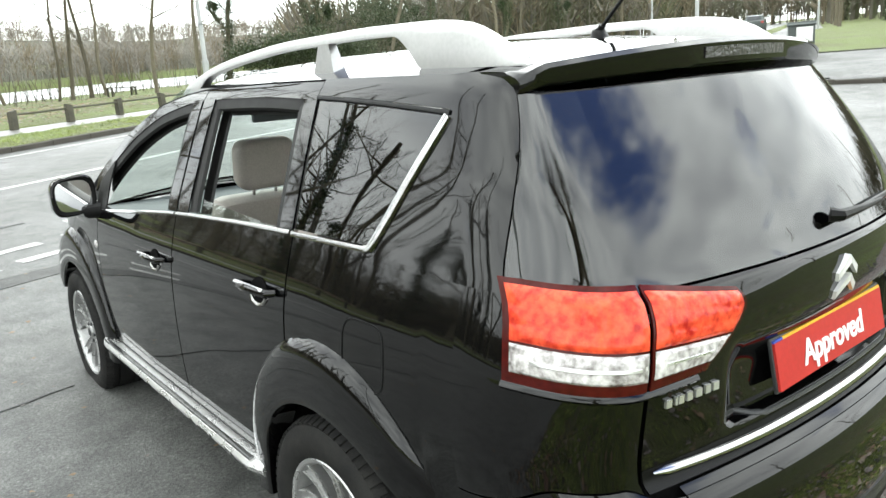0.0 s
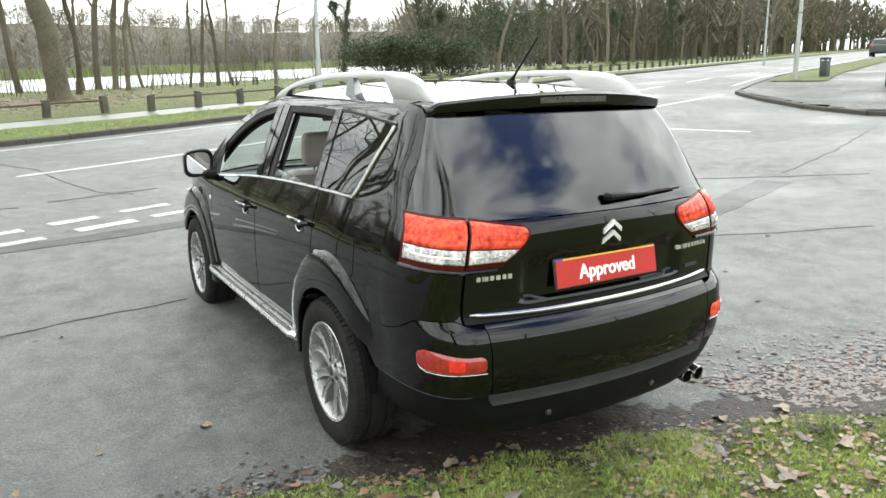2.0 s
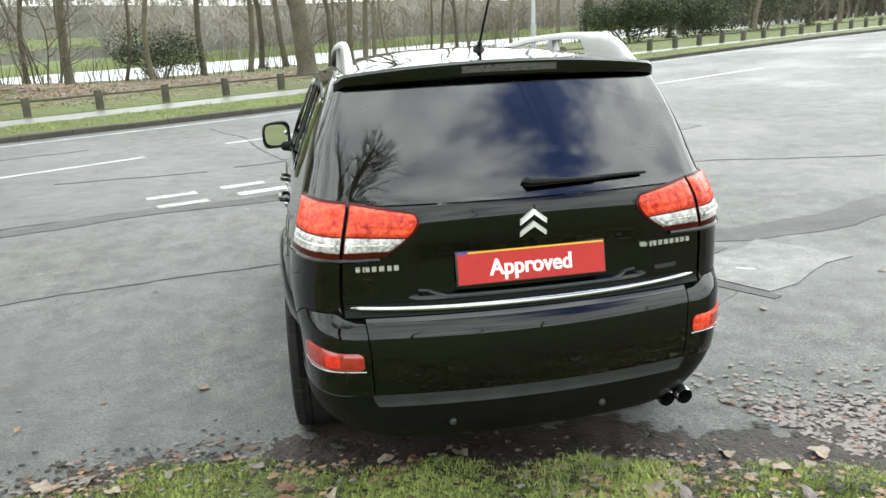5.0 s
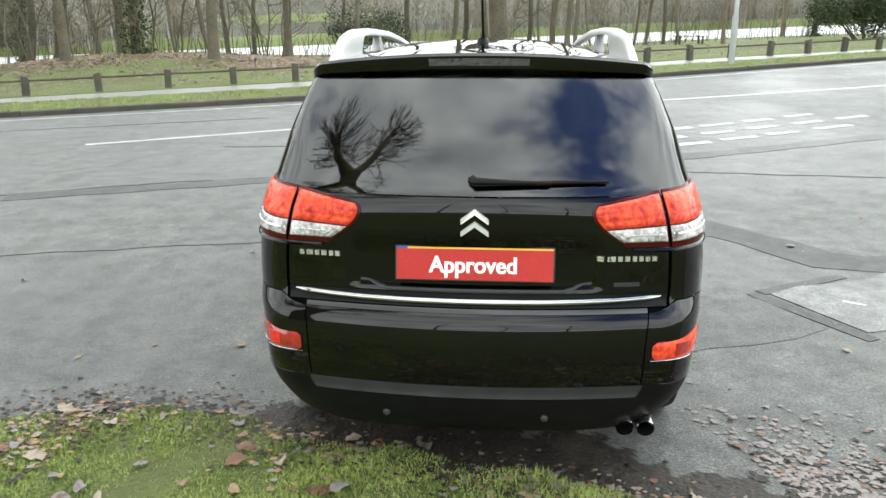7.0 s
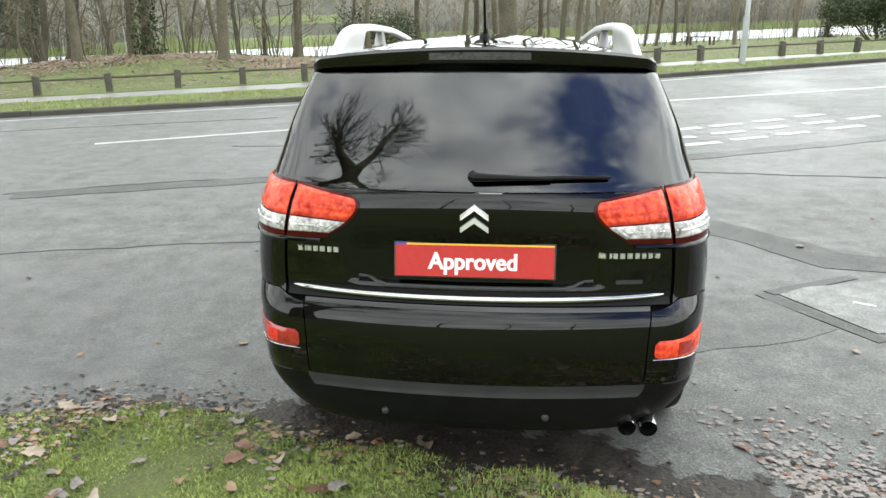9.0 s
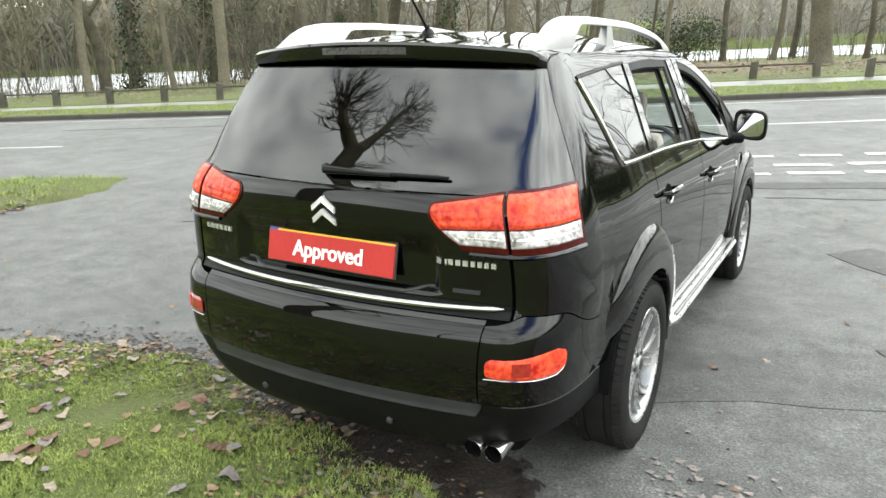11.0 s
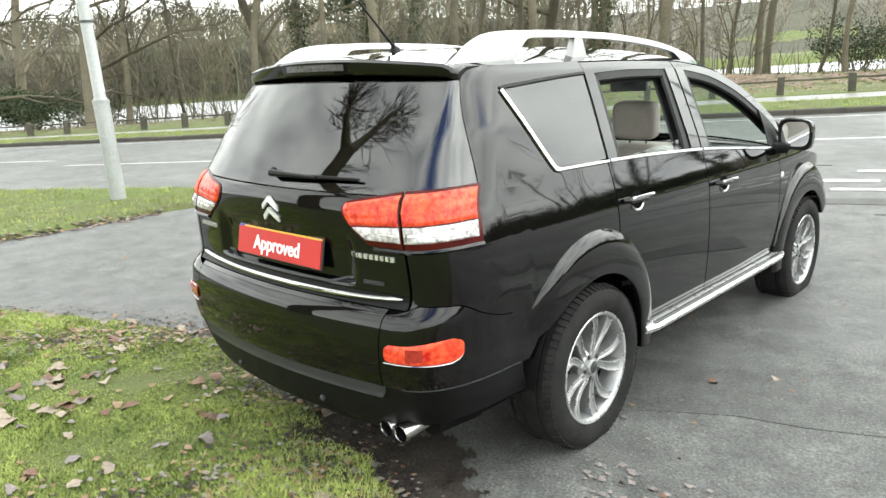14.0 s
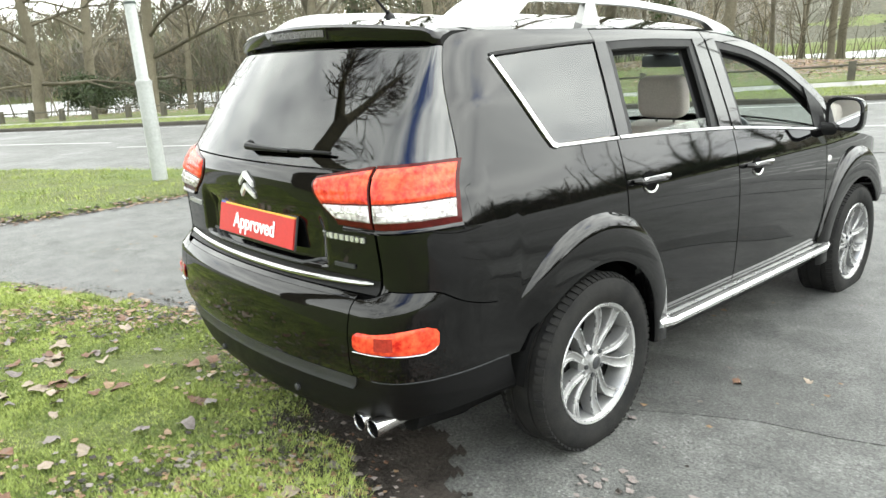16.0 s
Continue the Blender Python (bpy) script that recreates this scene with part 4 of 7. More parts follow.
def across_lake(rnd, v0, v1):
    n = int(10 * (v1 - v0))
    front = rnd.random(n) < 0.5
    u = np.where(front, rnd.uniform(151, 174, n), rnd.uniform(172, 330, n))
    v = rnd.uniform(v0, v1, n)
    gap = front & (v > 9) & (v < 34)
    return u[~gap], v[~gap], (rnd.uniform(6, 14, n) * (1.35 if v1 < 0 else 0.82))[~gap]


def road_end(rnd):
    n = 3200
    v = rnd.uniform(95, 240, n)
    u = rnd.uniform(-70, 150, n)
    keep = ~((u > 0) & (u < 19) & (v < 170)) & (u < 0.78 * v)
    return u[keep], v[keep], (rnd.uniform(7, 14, n) + np.where(u > 22, 3.0, 0.0))[keep]


wood_mass("far_wood", 4, lambda r: across_lake(r, -380, -25), "brown winter woodland beyond the lake", (M_farwood, M_farolive, M_farochre))
# same woodland with the haze of distance painted into its colours
wood_mass("far_wood", 14, lambda r: across_lake(r, -25, 420), "winter woodland beyond the lake, haze painted into its pale colour", (M_farhaze, M_farhaze, M_farochre))
wood_mass("far_wood", 5, road_end, "brown winter woodland along the road", (M_farwood, M_farolive, M_farochre), 48)

# undergrowth of thin stems along the near shore
def scrub():
    rnd = random.Random(6)
    V, F = [], []
    for _ in range(5200):
        v = rnd.uniform(-48, 46)
        u = rnd.uniform(35, 42) + rnd.gauss(0, 1.5) if v > -8 else rnd.uniform(24, 40)
        if v > -8 and rnd.random() < 0.7:
            continue
        x, y = from_uv(u, v)
        h = rnd.uniform(0.5, 2.6) * (1.2 if v < -8 else 0.7)
        z = None
        dx, dy = rnd.gauss(0, 0.3) * h, rnd.gauss(0, 0.3) * h
        r = rnd.uniform(0.006, 0.02)
        s = len(V)
        V += [(x - r, y, 0), (x + r, y, 0), (x + dx * 0.5 + r * 0.7, y + dy * 0.5, h * 0.6), (x + dx * 0.5 - r * 0.7, y + dy * 0.5, h * 0.6), (x + dx, y + dy, h)]
        F += [(s, s + 1, s + 2, s + 3), (s + 3, s + 2, s + 4)]
    V = np.array(V)
    b = np.repeat(V[::5, :2], 5, axis=0)
    V[:, 2] += land(b[:, 0], b[:, 1]) - 0.03
    tagged(raw("undergrowth", V.tolist(), F, M_twig, smooth=False), "thin bare undergrowth stems on the lake bank", "undergrowth", kind="stuff")


scrub()

# ---- fence ----
def fence(v0, count, label, gap=1.56, u0=17.55):
    f = thing("fence", label, "fence")
    for i in range(count):
        x, y = from_uv(u0, v0 + gap * i)
        z = float(level(x, y)) + 0.09
        bm = bmesh.new()
        box(bm, -0.078, 0.078, -0.078, 0.078, -0.25, 0.44, 0.014)
        for vtx in bm.verts:
            if vtx.co.z > 0.3:
                vtx.co.z += 0.02 * math.sin(i * 3.1 + vtx.co.x * 20)
        p = part("post", bm, M_post, f)
        p.matrix_basis = Matrix.Translation((x, y, z)) @ pose(0, 0, 0, 2.5 * math.sin(i * 1.9), 2 * math.cos(i * 2.7), 24.9)
        if i < count - 1:
            x2, y2 = from_uv(u0, v0 + gap * (i + 1))
            z2 = float(level(x2, y2)) + 0.09
            bm = bmesh.new()
            tube(bm, [(x, y, z + 0.345), ((x + x2) / 2, (y + y2) / 2, (z + z2) / 2 + 0.338), (x2, y2, z2 + 0.345)], 0.026, 6)
            part("rail", bm, M_post, f)


fence(8.5 - 1.56 * 29, 30, "low knee-rail fence of weathered wooden posts")
fence(9.58, 46, "low knee-rail fence of weathered wooden posts", 1.55, 17.1)


# ---- lamp posts ----
def lamp_post(base, top, r0, label, shoulder=1.4):
    b, t = Vector(base), Vector(top)
    ax = (t - b).normalized()
    lp = thing("lamp_post", label, "lamp post", "street lamps", at=base)
    bm = bmesh.new()
    tube(bm, [-ax * 0.2, ax * shoulder * 0.98, ax * shoulder], [r0, r0, r0 * 0.98], 16)
    part("base_shaft", bm, M_pole, lp)
    bm = bmesh.new()
    tube(bm, [ax * shoulder, ax * (shoulder + 0.05), ax * 4.0, ax * 8.0], [r0 * 0.98, r0 * 0.74, r0 * 0.66, r0 * 0.5], 14)
    part("shaft", bm, M_pole, lp)
    bm = bmesh.new()
    tube(bm, [ax * (shoulder - 0.03), ax * (shoulder + 0.015)], r0 * 1.06, 16)
    part("collar", bm, M_pole, lp)
    bm = bmesh.new()
    tube(bm, [ax * 2.28, ax * 2.31], r0 * 0.8, 14)
    part("band", bm, M_bin, lp)
    bm = bmesh.new()
    h = ax * 8.0
    tube(bm, [h, h + Vector((-0.35, 0.5, 0.25)), h + Vector((-0.8, 1.1, 0.3))], 0.035, 8)
    part("arm", bm, M_pole, lp)
    bm = bmesh.new()
    box(bm, -0.12, 0.12, -0.3, 0.3, -0.07, 0.05, 0.03)
    bm.transform(Matrix.Translation(h + Vector((-0.95, 1.3, 0.3))) @ pose(0, 0, 0, 0, 0, 35))
    part("lantern", bm, M_pole, lp)
    return lp



lamp_post((-7.22, 2.61, 0.05), (-7.40, 2.25, 8.05), 0.098, "leaning pale grey steel lamp post on grass", 1.33)
for x, y in ((6.45, 19.75), (22.1, 14.45), (42.2, 30.6), (53.0, 24.5), (-30.5, 3.0)):
    z = float(level(x, y)) + 0.05
    lamp_post((x, y, z), (x + 0.05, y, z + 8), 0.085, "pale grey steel lamp post beside the road", 1.3)

# ---- litter bin on the corner ----
bx, by = 23.4, 14.2
bz = float(level(bx, by)) + 0.09
lbin = thing("litter_bin", "dark green square litter bin on the grass corner", "litter bin", at=(bx, by, bz))
bm = bmesh.new()
box(bm, -0.125, 0.125, -0.125, 0.125, -0.05, 0.56, 0.02)
part("bin_body", bm, M_bin, lbin)
bm = bmesh.new()
box(bm, -0.14, 0.14, -0.14, 0.14, 0.60, 0.68, 0.03)
for cx in (-0.105, 0.105):
    for cy in (-0.105, 0.105):
        box(bm, cx - 0.02, cx + 0.02, cy - 0.02, cy + 0.02, 0.54, 0.61)
part("hood", bm, M_bin, lbin)

# ---- large bin by the footway ----
gx, gy = 20.95, 10.25
grit = thing("litter_bin", "large dark green bin with a white notice beside the footway", "litter bin", at=(gx, gy, float(level(gx, gy)) + 0.085))
grit.rotation_euler = (0, 0, radians(28))
bm = bmesh.new()
box(bm, -0.33, 0.33, -0.36, 0.36, -0.05, 0.86, 0.02)
part("bin_body", bm, M_bin, grit)
bm = bmesh.new()
box(bm, -0.36, 0.36, -0.39, 0.39, 0.86, 0.98, 0.03)
for vtx in bm.verts:
    if vtx.co.z > 0.92:
        vtx.co.x *= 0.8
part("lid", bm, M_bin, grit)
bm = bmesh.new()
box(bm, -0.342, -0.328, -0.30, 0.14, 0.40, 0.82, 0.004)
part("notice", bm, M_notice, grit, "plain white notice")

# ---- distant car on the main road ----
far_car = thing("car", "small dark car far along the main road", "car", at=(66.0, 36.2, float(level(66.0, 36.2)) + 0.03))
far_car.rotation_euler = (0, 0, ROAD)
bm = bmesh.new()
prof = [(-2.0, 0.3), (-2.05, 0.62), (-1.95, 0.92), (-1.75, 1.02), (-1.5, 1.4), (-0.9, 1.5), (0.3, 1.48), (1.0, 1.02), (1.9, 0.88), (2.1, 0.6), (2.05, 0.3)]
rows = [[bm.verts.new((x, sy * (0.86 if z < 1.05 else 0.68), z)) for x, z in prof] for sy in (-1, 1)]
for a, b in zip(range(len(prof)), range(1, len(prof))):
    bm.faces.new((rows[0][a], rows[0][b], rows[1][b], rows[1][a]))
bm.faces.new(rows[0])
bm.faces.new(rows[1][::-1])
part("body", bm, M_bin, far_car)
for wx in (-1.3, 1.3):
    for wy in (-0.78, 0.78):
        bm = bmesh.new()
        tube(bm, [(wx, wy - 0.1, 0.29), (wx, wy + 0.1, 0.29)], 0.31, 16)
        part("wheel", bm, M_farwheel, far_car)
bm = bmesh.new()
bm.faces.new([bm.verts.new(q) for q in ((-1.77, -0.6, 1.06), (-1.77, 0.6, 1.06), (-1.535, 0.56, 1.37), (-1.535, -0.56, 1.37))])
part("rear_screen", bm, M_farglass, far_car)
for wy in (-0.7, 0.7):
    bm = bmesh.new()
    box(bm, -2.03, -1.93, wy - 0.12, wy + 0.12, 0.72, 0.9, 0.02)
    part("tail_lamp", bm, M_redfar, far_car)

# ---- bench facing the lake ----
ex, ey = 10.15, 40.1
bench = thing("bench", "weathered low backless wooden bench by the lake", "bench", at=(ex, ey, on_land(ex, ey)))
bench.rotation_euler = (0, 0, ROAD)
for i in range(3):
    bm = bmesh.new()
    box(bm, -0.9, 0.9, 0.05 + 0.15 * i, 0.17 + 0.15 * i, 0.42, 0.46, 0.008)
    part("seat_slat", bm, M_post, bench)
for x in (-0.75, 0.75):
    bm = bmesh.new()
    box(bm, x - 0.04, x + 0.04, 0.38, 0.46, -0.1, 0.43, 0.008)
    part("leg", bm, M_post, bench)
    bm = bmesh.new()
    box(bm, x - 0.04, x + 0.04, 0.05, 0.13, -0.1, 0.43, 0.008)
    part("leg", bm, M_post, bench)

# ---- grass blades ----
def blades(name, n, area, hmin, hmax, seed, label):
    """Tufts of bent blades on the turf."""
    rnd = np.random.default_rng(seed)
    u0, u1, v0, v1 = area
    tu, tv = rnd.uniform(u0, u1, n // 6), rnd.uniform(v0, v1, n // 6)
    k = rnd.integers(0, len(tu), n)
    U, V_ = tu[k] + rnd.normal(0, 0.04, n), tv[k] + rnd.normal(0, 0.04, n)
    X, Y = from_uv(U, V_)
    rise = turf_rise(X, Y)
    dens = np.sin(X * 2.1 + 1) * np.cos(Y * 2.7) + 0.6 * np.sin(X * 6.3 - Y * 5.1) + 0.5 * np.sin(X * 13.0 + 2) * np.cos(Y * 11.0)
    keep = (rise > 0.012) & (dens + rnd.normal(0, 0.45, n) > -1.15)
    X, Y = X[keep], Y[keep]
    m = len(X)
    Z = land(X, Y) - 0.006
    ang = rnd.uniform(0, 2 * np.pi, m)
    h = rnd.uniform(hmin, hmax, m) * (0.75 + 0.35 * np.clip(dens[keep], -0.6, 1.6))
    w = rnd.uniform(0.0014, 0.0030, m) * (1 + 18 * np.mean(h))
    bend = rnd.uniform(0.3, 1.2, m) * h
    ca, sa = np.cos(ang), np.sin(ang)
    turn = ang + rnd.uniform(0.6, 2.5, m)
    P = np.stack([X, Y, Z], 1)
    S = np.stack([np.cos(turn) * w, np.sin(turn) * w, 0 * w], 1)
    tip = P + np.stack([ca * bend, sa * bend, h], 1)
    V = np.stack([P - S, P + S, tip], 1).reshape(-1, 3)
    me = bpy.data.meshes.new(name)
    me.from_pydata(V.tolist(), [], np.arange(3 * m).reshape(m, 3).tolist())
    me.materials.append(M_grass)
    tagged(new(name, me), label, "grass", kind="stuff")


blades("grass", 720000, (-1.2, 1.6, -5.2, 2.1), 0.010, 0.036, 1, "short damp winter grass with mossy tufts")
blades("grass", 26000, (2.4, 6.7, -12.0, -3.8), 0.03, 0.07, 2, "short damp winter grass on the island")
blades("grass", 30000, (14.05, 16.0, -22, 24), 0.04, 0.09, 3, "rough grass on the far verge")


# ---- bare wet soil along the ragged edge of the grass ----
def soil():
    us, vs = np.arange(-0.42, 0.98, 0.022), np.arange(-5.6, 3.4, 0.022)
    U, V_ = np.meshgrid(us, vs, indexing="ij")
    X, Y = from_uv(near_edge(V_) + U, V_)
    ragged = rough(X, Y, 2.2) + 0.7 * rough(X, Y, 6.1)
    Z = np.maximum(land(X, Y), level(X, Y)) + 0.007 + 0.006 * rough(X, Y, 11.0)
    reach = -0.16 + 0.22 * step((V_ + 2.4) / 1.2) + 0.06 * np.sin(V_ * 1.3 + 0.4) + 0.16 * step((V_ + 0.9) / 1.0) * step((2.2 - V_) / 0.8)
    # the soil spreads further under the bumper, its dark colour painting the shade there
    under = 0.24 * step((V_ + 0.9) / 0.8) * step((1.1 - V_) / 0.6)
    keep = ((U + 0.05 > -reach - 0.20 * ragged) & (U + 0.05 < reach + under + 0.20 * ragged))[:-1, :-1]
    ii, jj = np.nonzero(keep)
    k = len(vs)
    a = ii * k + jj
    verts = np.stack([X.ravel(), Y.ravel(), Z.ravel()], 1)
    tagged(raw("soil", verts.tolist(), np.stack([a, a + k, a + k + 1, a + 1], 1).tolist(), M_mud), "dark wet leafy soil at grass edge, doubling as shade under bumper", "soil", kind="structure")


soil()

# ---- fallen leaves ----
def leaf_mesh(name, seed, size, mat):
    """A curled lobed leaf with a stalk."""
    rnd = random.Random(seed)
    n = 14
    V = [(0, 0, 0.004)]
    for i in range(n):
        a = 2 * math.pi * i / n
        lobe = 0.72 + 0.28 * math.cos(5 * a / 2) ** 2 if seed % 2 else 0.85 + 0.15 * math.cos(a * 3)
        r = size * lobe * rnd.uniform(0.8, 1.1) * (1.0 if seed % 3 else 0.75 + 0.35 * abs(math.cos(a)))
        V.append((r * math.cos(a), r * math.sin(a) * 0.8, size * (0.16 * math.sin(2 * a + seed) + rnd.uniform(0.02, 0.26))))
    F = [(0, 1 + i, 1 + (i + 1) % n) for i in range(n)]
    s = len(V)
    V += [(size * 0.9, -0.002, size * 0.1), (size * 0.9, 0.002, size * 0.1), (size * 1.7, 0.001, size * 0.3)]
    F.append((s, s + 1, s + 2))
    me = bpy.data.meshes.new(name)
    me.from_pydata(V, [], F)
    me.materials.append(mat)
    me.polygons.foreach_set("use_smooth", [True] * len(me.polygons))
    return me


leaf_kinds = [leaf_mesh("fallen_leaf", i + 1, 0.030 + 0.006 * (i % 4), M_leafs[i % 4]) for i in range(12)]
leaf_words = ("curled tan fallen leaf", "wet grey fallen leaf", "rust-brown fallen leaf", "pale dry fallen leaf")


def drop_leaf(x, y, i, size=1.0, on="grass"):
    ob = new("fallen_leaf", leaf_kinds[i % 12])
    z = max(on_land(x, y), float(level(x, y))) + (0.014 if on == "grass" else 0.006)
    ob.matrix_basis = Matrix.Translation((x, y, z)) @ pose(0, 0, 0, 9 * math.sin(i * 1.3), 9 * math.cos(i * 2.1), i * 77) @ Matrix.Scale(size, 4)
    tagged(ob, leaf_words[(i % 12) % 4] + " lying on damp " + on, "leaf", "fallen leaves")


pick = random.Random(12)
i = 0
while i < 195:
    v = pick.uniform(-6.0, 1.6)
    u = float(near_edge(v)) - abs(pick.gauss(0.0, 1.0)) + 0.05
    x, y = from_uv(u, v)
    clump = math.sin(x * 1.7) * math.cos(y * 1.3 + 0.5)
    if clump + pick.uniform(-0.9, 0.9) < -0.1 or (x > 1.8 and y < -0.6):
        continue
    drop_leaf(x, y, i, pick.uniform(0.65, 1.25))
    i += 1
while i < 280:
    # a drift of larger leaves on the grass behind the car
    x, y = pick.gauss(-1.15, 0.5), pick.gauss(-0.55, 0.42)
    if float(turf_rise(np.array([x]), np.array([y]))[0]) < 0.01 or x > -0.25:
        continue
    drop_leaf(x, y, i, pick.uniform(0.7, 1.5))
    i += 1
for x, y, s in ((-1.37, 1.43, 1.3), (2.45, 3.7, 1.5), (1.02, 1.88, 0.9), (1.25, 2.1, 0.6), (-2.2, 1.2, 0.9), (-1.9, 3.2, 0.7), (3.4, 4.6, 0.8), (4.6, 2.6, 0.8), (5.4, 4.2, 0.9), (-3.3, 2.4, 0.8), (2.7, 1.3, 0.8), (2.0, 1.6, 0.7), (-4.2, 1.3, 0.9), (-2.9, 3.9, 0.6), (1.6, 2.9, 0.6), (3.2, 2.0, 0.7), (-1.4, 2.6, 0.5), (6.8, 5.5, 0.9), (1.5, 5.6, 0.7)):
    drop_leaf(x, y, i, s, "tarmac")
    i += 1


def litter(name, n, seed, label, where, size, mixture=(0, 0, 1, 1, 2), lift=0.004):
    """Small leaf scraps and grit, past counting."""
    rnd = np.random.default_rng(seed)
    X, Y = where(rnd, n)
    Z = np.maximum(land(X, Y), level(X, Y)) + lift
    a = rnd.uniform(0, 6.28, n)
    s = size * rnd.uniform(0.4, 1.3, n)
    V = []
    for k, (ra, rz) in enumerate(((0, 0.3), (1.7, 0.0), (3.1, 0.45), (4.6, 0.1))):
        V.append(np.stack([X + s * np.cos(a + ra), Y + s * np.sin(a + ra) * 0.8, Z + s * rz * rnd.uniform(0, 1, n)], 1))
    V = np.stack(V, 1).reshape(-1, 3)
    F = np.arange(4 * n).reshape(n, 4)
    me = bpy.data.meshes.new(name)
    me.from_pydata(V.tolist(), [], F.tolist())
    for m in (M_leafs[1], M_leafs[0], M_leafs[2], M_mud):
        me.materials.append(m)
    me.polygons.foreach_set("material_index", rnd.choice(mixture, n).tolist())
    tagged(new(name, me), label, "leaf litter", kind="stuff")


def edge_band(rnd, n):
    v = np.abs(rnd.normal(0, 1.5, n)) * np.where(rnd.random(n) < 0.6, 1, -1.0) + 0.2
    u = near_edge(v) + rnd.normal(-0.08, 0.15, n)
    return from_uv(u, v)


def turf_band(rnd, n):
    v = rnd.uniform(-6.0, 2.0, n)
    u = near_edge(v) - np.abs(rnd.normal(0.0, 1.0, n))
    x, y = from_uv(u, v)
    clump = np.sin(x * 2.3 + 0.7) * np.cos(y * 1.9 + 0.5) + 0.6 * np.sin(x * 5.1 - y * 4.3)
    keep = clump + rnd.normal(0, 0.35, n) > 0.25
    k = np.resize(np.nonzero(keep)[0], n)
    return x[k] + rnd.normal(0, 0.05, n), y[k] + rnd.normal(0, 0.05, n)


def island_edge(rnd, n):
    v = rnd.uniform(-11, -4.3, n)
    u = np.interp(v, [-11, -9, -6.5, -5.3, -4.6, -4.05], [2.35, 2.4, 2.55, 3.1, 4.3, 5.3]) + rnd.normal(-0.02, 0.13, n)
    return from_uv(u, v)


def tarmac_field(rnd, n):
    return from_uv(rnd.uniform(0.6, 7.5, n), rnd.uniform(-5.5, 8.0, n))


def corner_band(rnd, n):
    v = rnd.uniform(1.2, 4.4, n)
    u = near_edge(v) + np.abs(rnd.normal(0.05, 0.42, n))
    return from_uv(u, v)


def knoll_drift(rnd, n):
    v = rnd.normal(3.5, 6.0, n)
    u = rnd.normal(28.5, 3.2, n)
    x, y = from_uv(u, v)
    keep = rough(x, y, 0.25) + rnd.normal(0, 0.35, n) > -0.05
    k = np.resize(np.nonzero(keep)[0], n)
    return x[k] + rnd.normal(0, 0.3, n), y[k] + rnd.normal(0, 0.3, n)


def bank(rnd, n):
    v = rnd.uniform(-30, 26, n)
    u = rnd.uniform(19, 38, n)
    return from_uv(u, v)


litter("leaf_scraps", 4200, 21, "dark wet leaf scraps along the grass edge", edge_band, 0.015, (0, 2, 3, 3, 3, 3))
litter("leaf_scraps", 8500, 22, "pale grey and red leaf mould on tarmac", corner_band, 0.019, (0, 0, 0, 0, 0, 0, 0, 0, 0, 2, 3))
litter("leaf_scraps", 5000, 24, "brown leaf mould matted into the grass", turf_band, 0.017, (0, 1, 2, 3, 3), 0.012)
litter("leaf_scraps", 2600, 28, "brown leaf scraps along the island edge", island_edge, 0.03, (0, 1, 2, 3, 3))
litter("leaf_scraps", 620, 25, "small pale leaf flecks scattered on the tarmac", tarmac_field, 0.017, (1, 1, 0))
litter("leaf_scraps", 16000, 23, "brown fallen leaves under the bank trees", bank, 0.058)
litter("leaf_scraps", 26000, 27, "thick drift of brown fallen leaves round the bank trees", knoll_drift, 0.07, (1, 1, 2, 0))

# ---- the car: surface laws ----
def curve(xs, ys):
    """Smooth curve through knots (monotone-ish cubic)."""
    xs, ys = np.asarray(xs, float), np.asarray(ys, float)
    d = np.diff(ys) / np.diff(xs)
    m = np.concatenate([[d[0]], np.where(d[:-1] * d[1:] > 0, 2 * d[:-1] * d[1:] / np.where(d[:-1] + d[1:] == 0, 1, d[:-1] + d[1:]), 0), [d[-1]]])

    def f(x):
        x = min(max(float(x), xs[0]), xs[-1])
        i = min(max(int(np.searchsorted(xs, x)) - 1, 0), len(xs) - 2)
        h = xs[i + 1] - xs[i]
        t = (x - xs[i]) / h
        return ((2 * t ** 3 - 3 * t ** 2 + 1) * ys[i] + (t ** 3 - 2 * t ** 2 + t) * h * m[i]
                + (-2 * t ** 3 + 3 * t ** 2) * ys[i + 1] + (t ** 3 - t ** 2) * h * m[i + 1])
    return f


half_w = curve([0.26, 0.33, 0.42, 0.55, 0.72, 0.86, 0.97, 1.06, 1.15, 1.21, 1.3, 1.4, 1.5, 1.56, 1.6, 1.64],
               [0.79, 0.82, 0.85, 0.862, 0.866, 0.862, 0.852, 0.833, 0.805, 0.785, 0.748, 0.706, 0.662, 0.634, 0.606, 0.565])
rear_y = curve([0.26, 0.31, 0.36, 0.42, 0.47, 0.50, 0.56, 0.65, 0.72, 0.755, 0.775, 0.80, 0.86, 0.95, 1.04, 1.10, 1.145, 1.17, 1.25, 1.35, 1.45, 1.55, 1.64],
               [0.13, 0.075, 0.045, 0.030, 0.022, 0.006, -0.012, -0.016, -0.010, 0.004, 0.03, 0.055, 0.06, 0.06, 0.056, 0.052, 0.060, 0.078, 0.125, 0.182, 0.245, 0.315, 0.39])
rear_k = curve([0.3, 0.7, 0.85, 1.0, 1.1, 1.17, 1.35, 1.6], [0.17, 0.17, 0.15, 0.13, 0.17, 0.22, 0.27, 0.33])
nose = curve([2.6, 3.2, 3.7, 4.1, 4.4, 4.62], [1.0, 0.99, 0.965, 0.91, 0.82, 0.66])


def low(z):
    return float(step((0.50 - z) / 0.22))


def corner_y(z):
    return 0.48 + max(0.0, z - 1.17) * 0.50 + 0.08 * low(z)


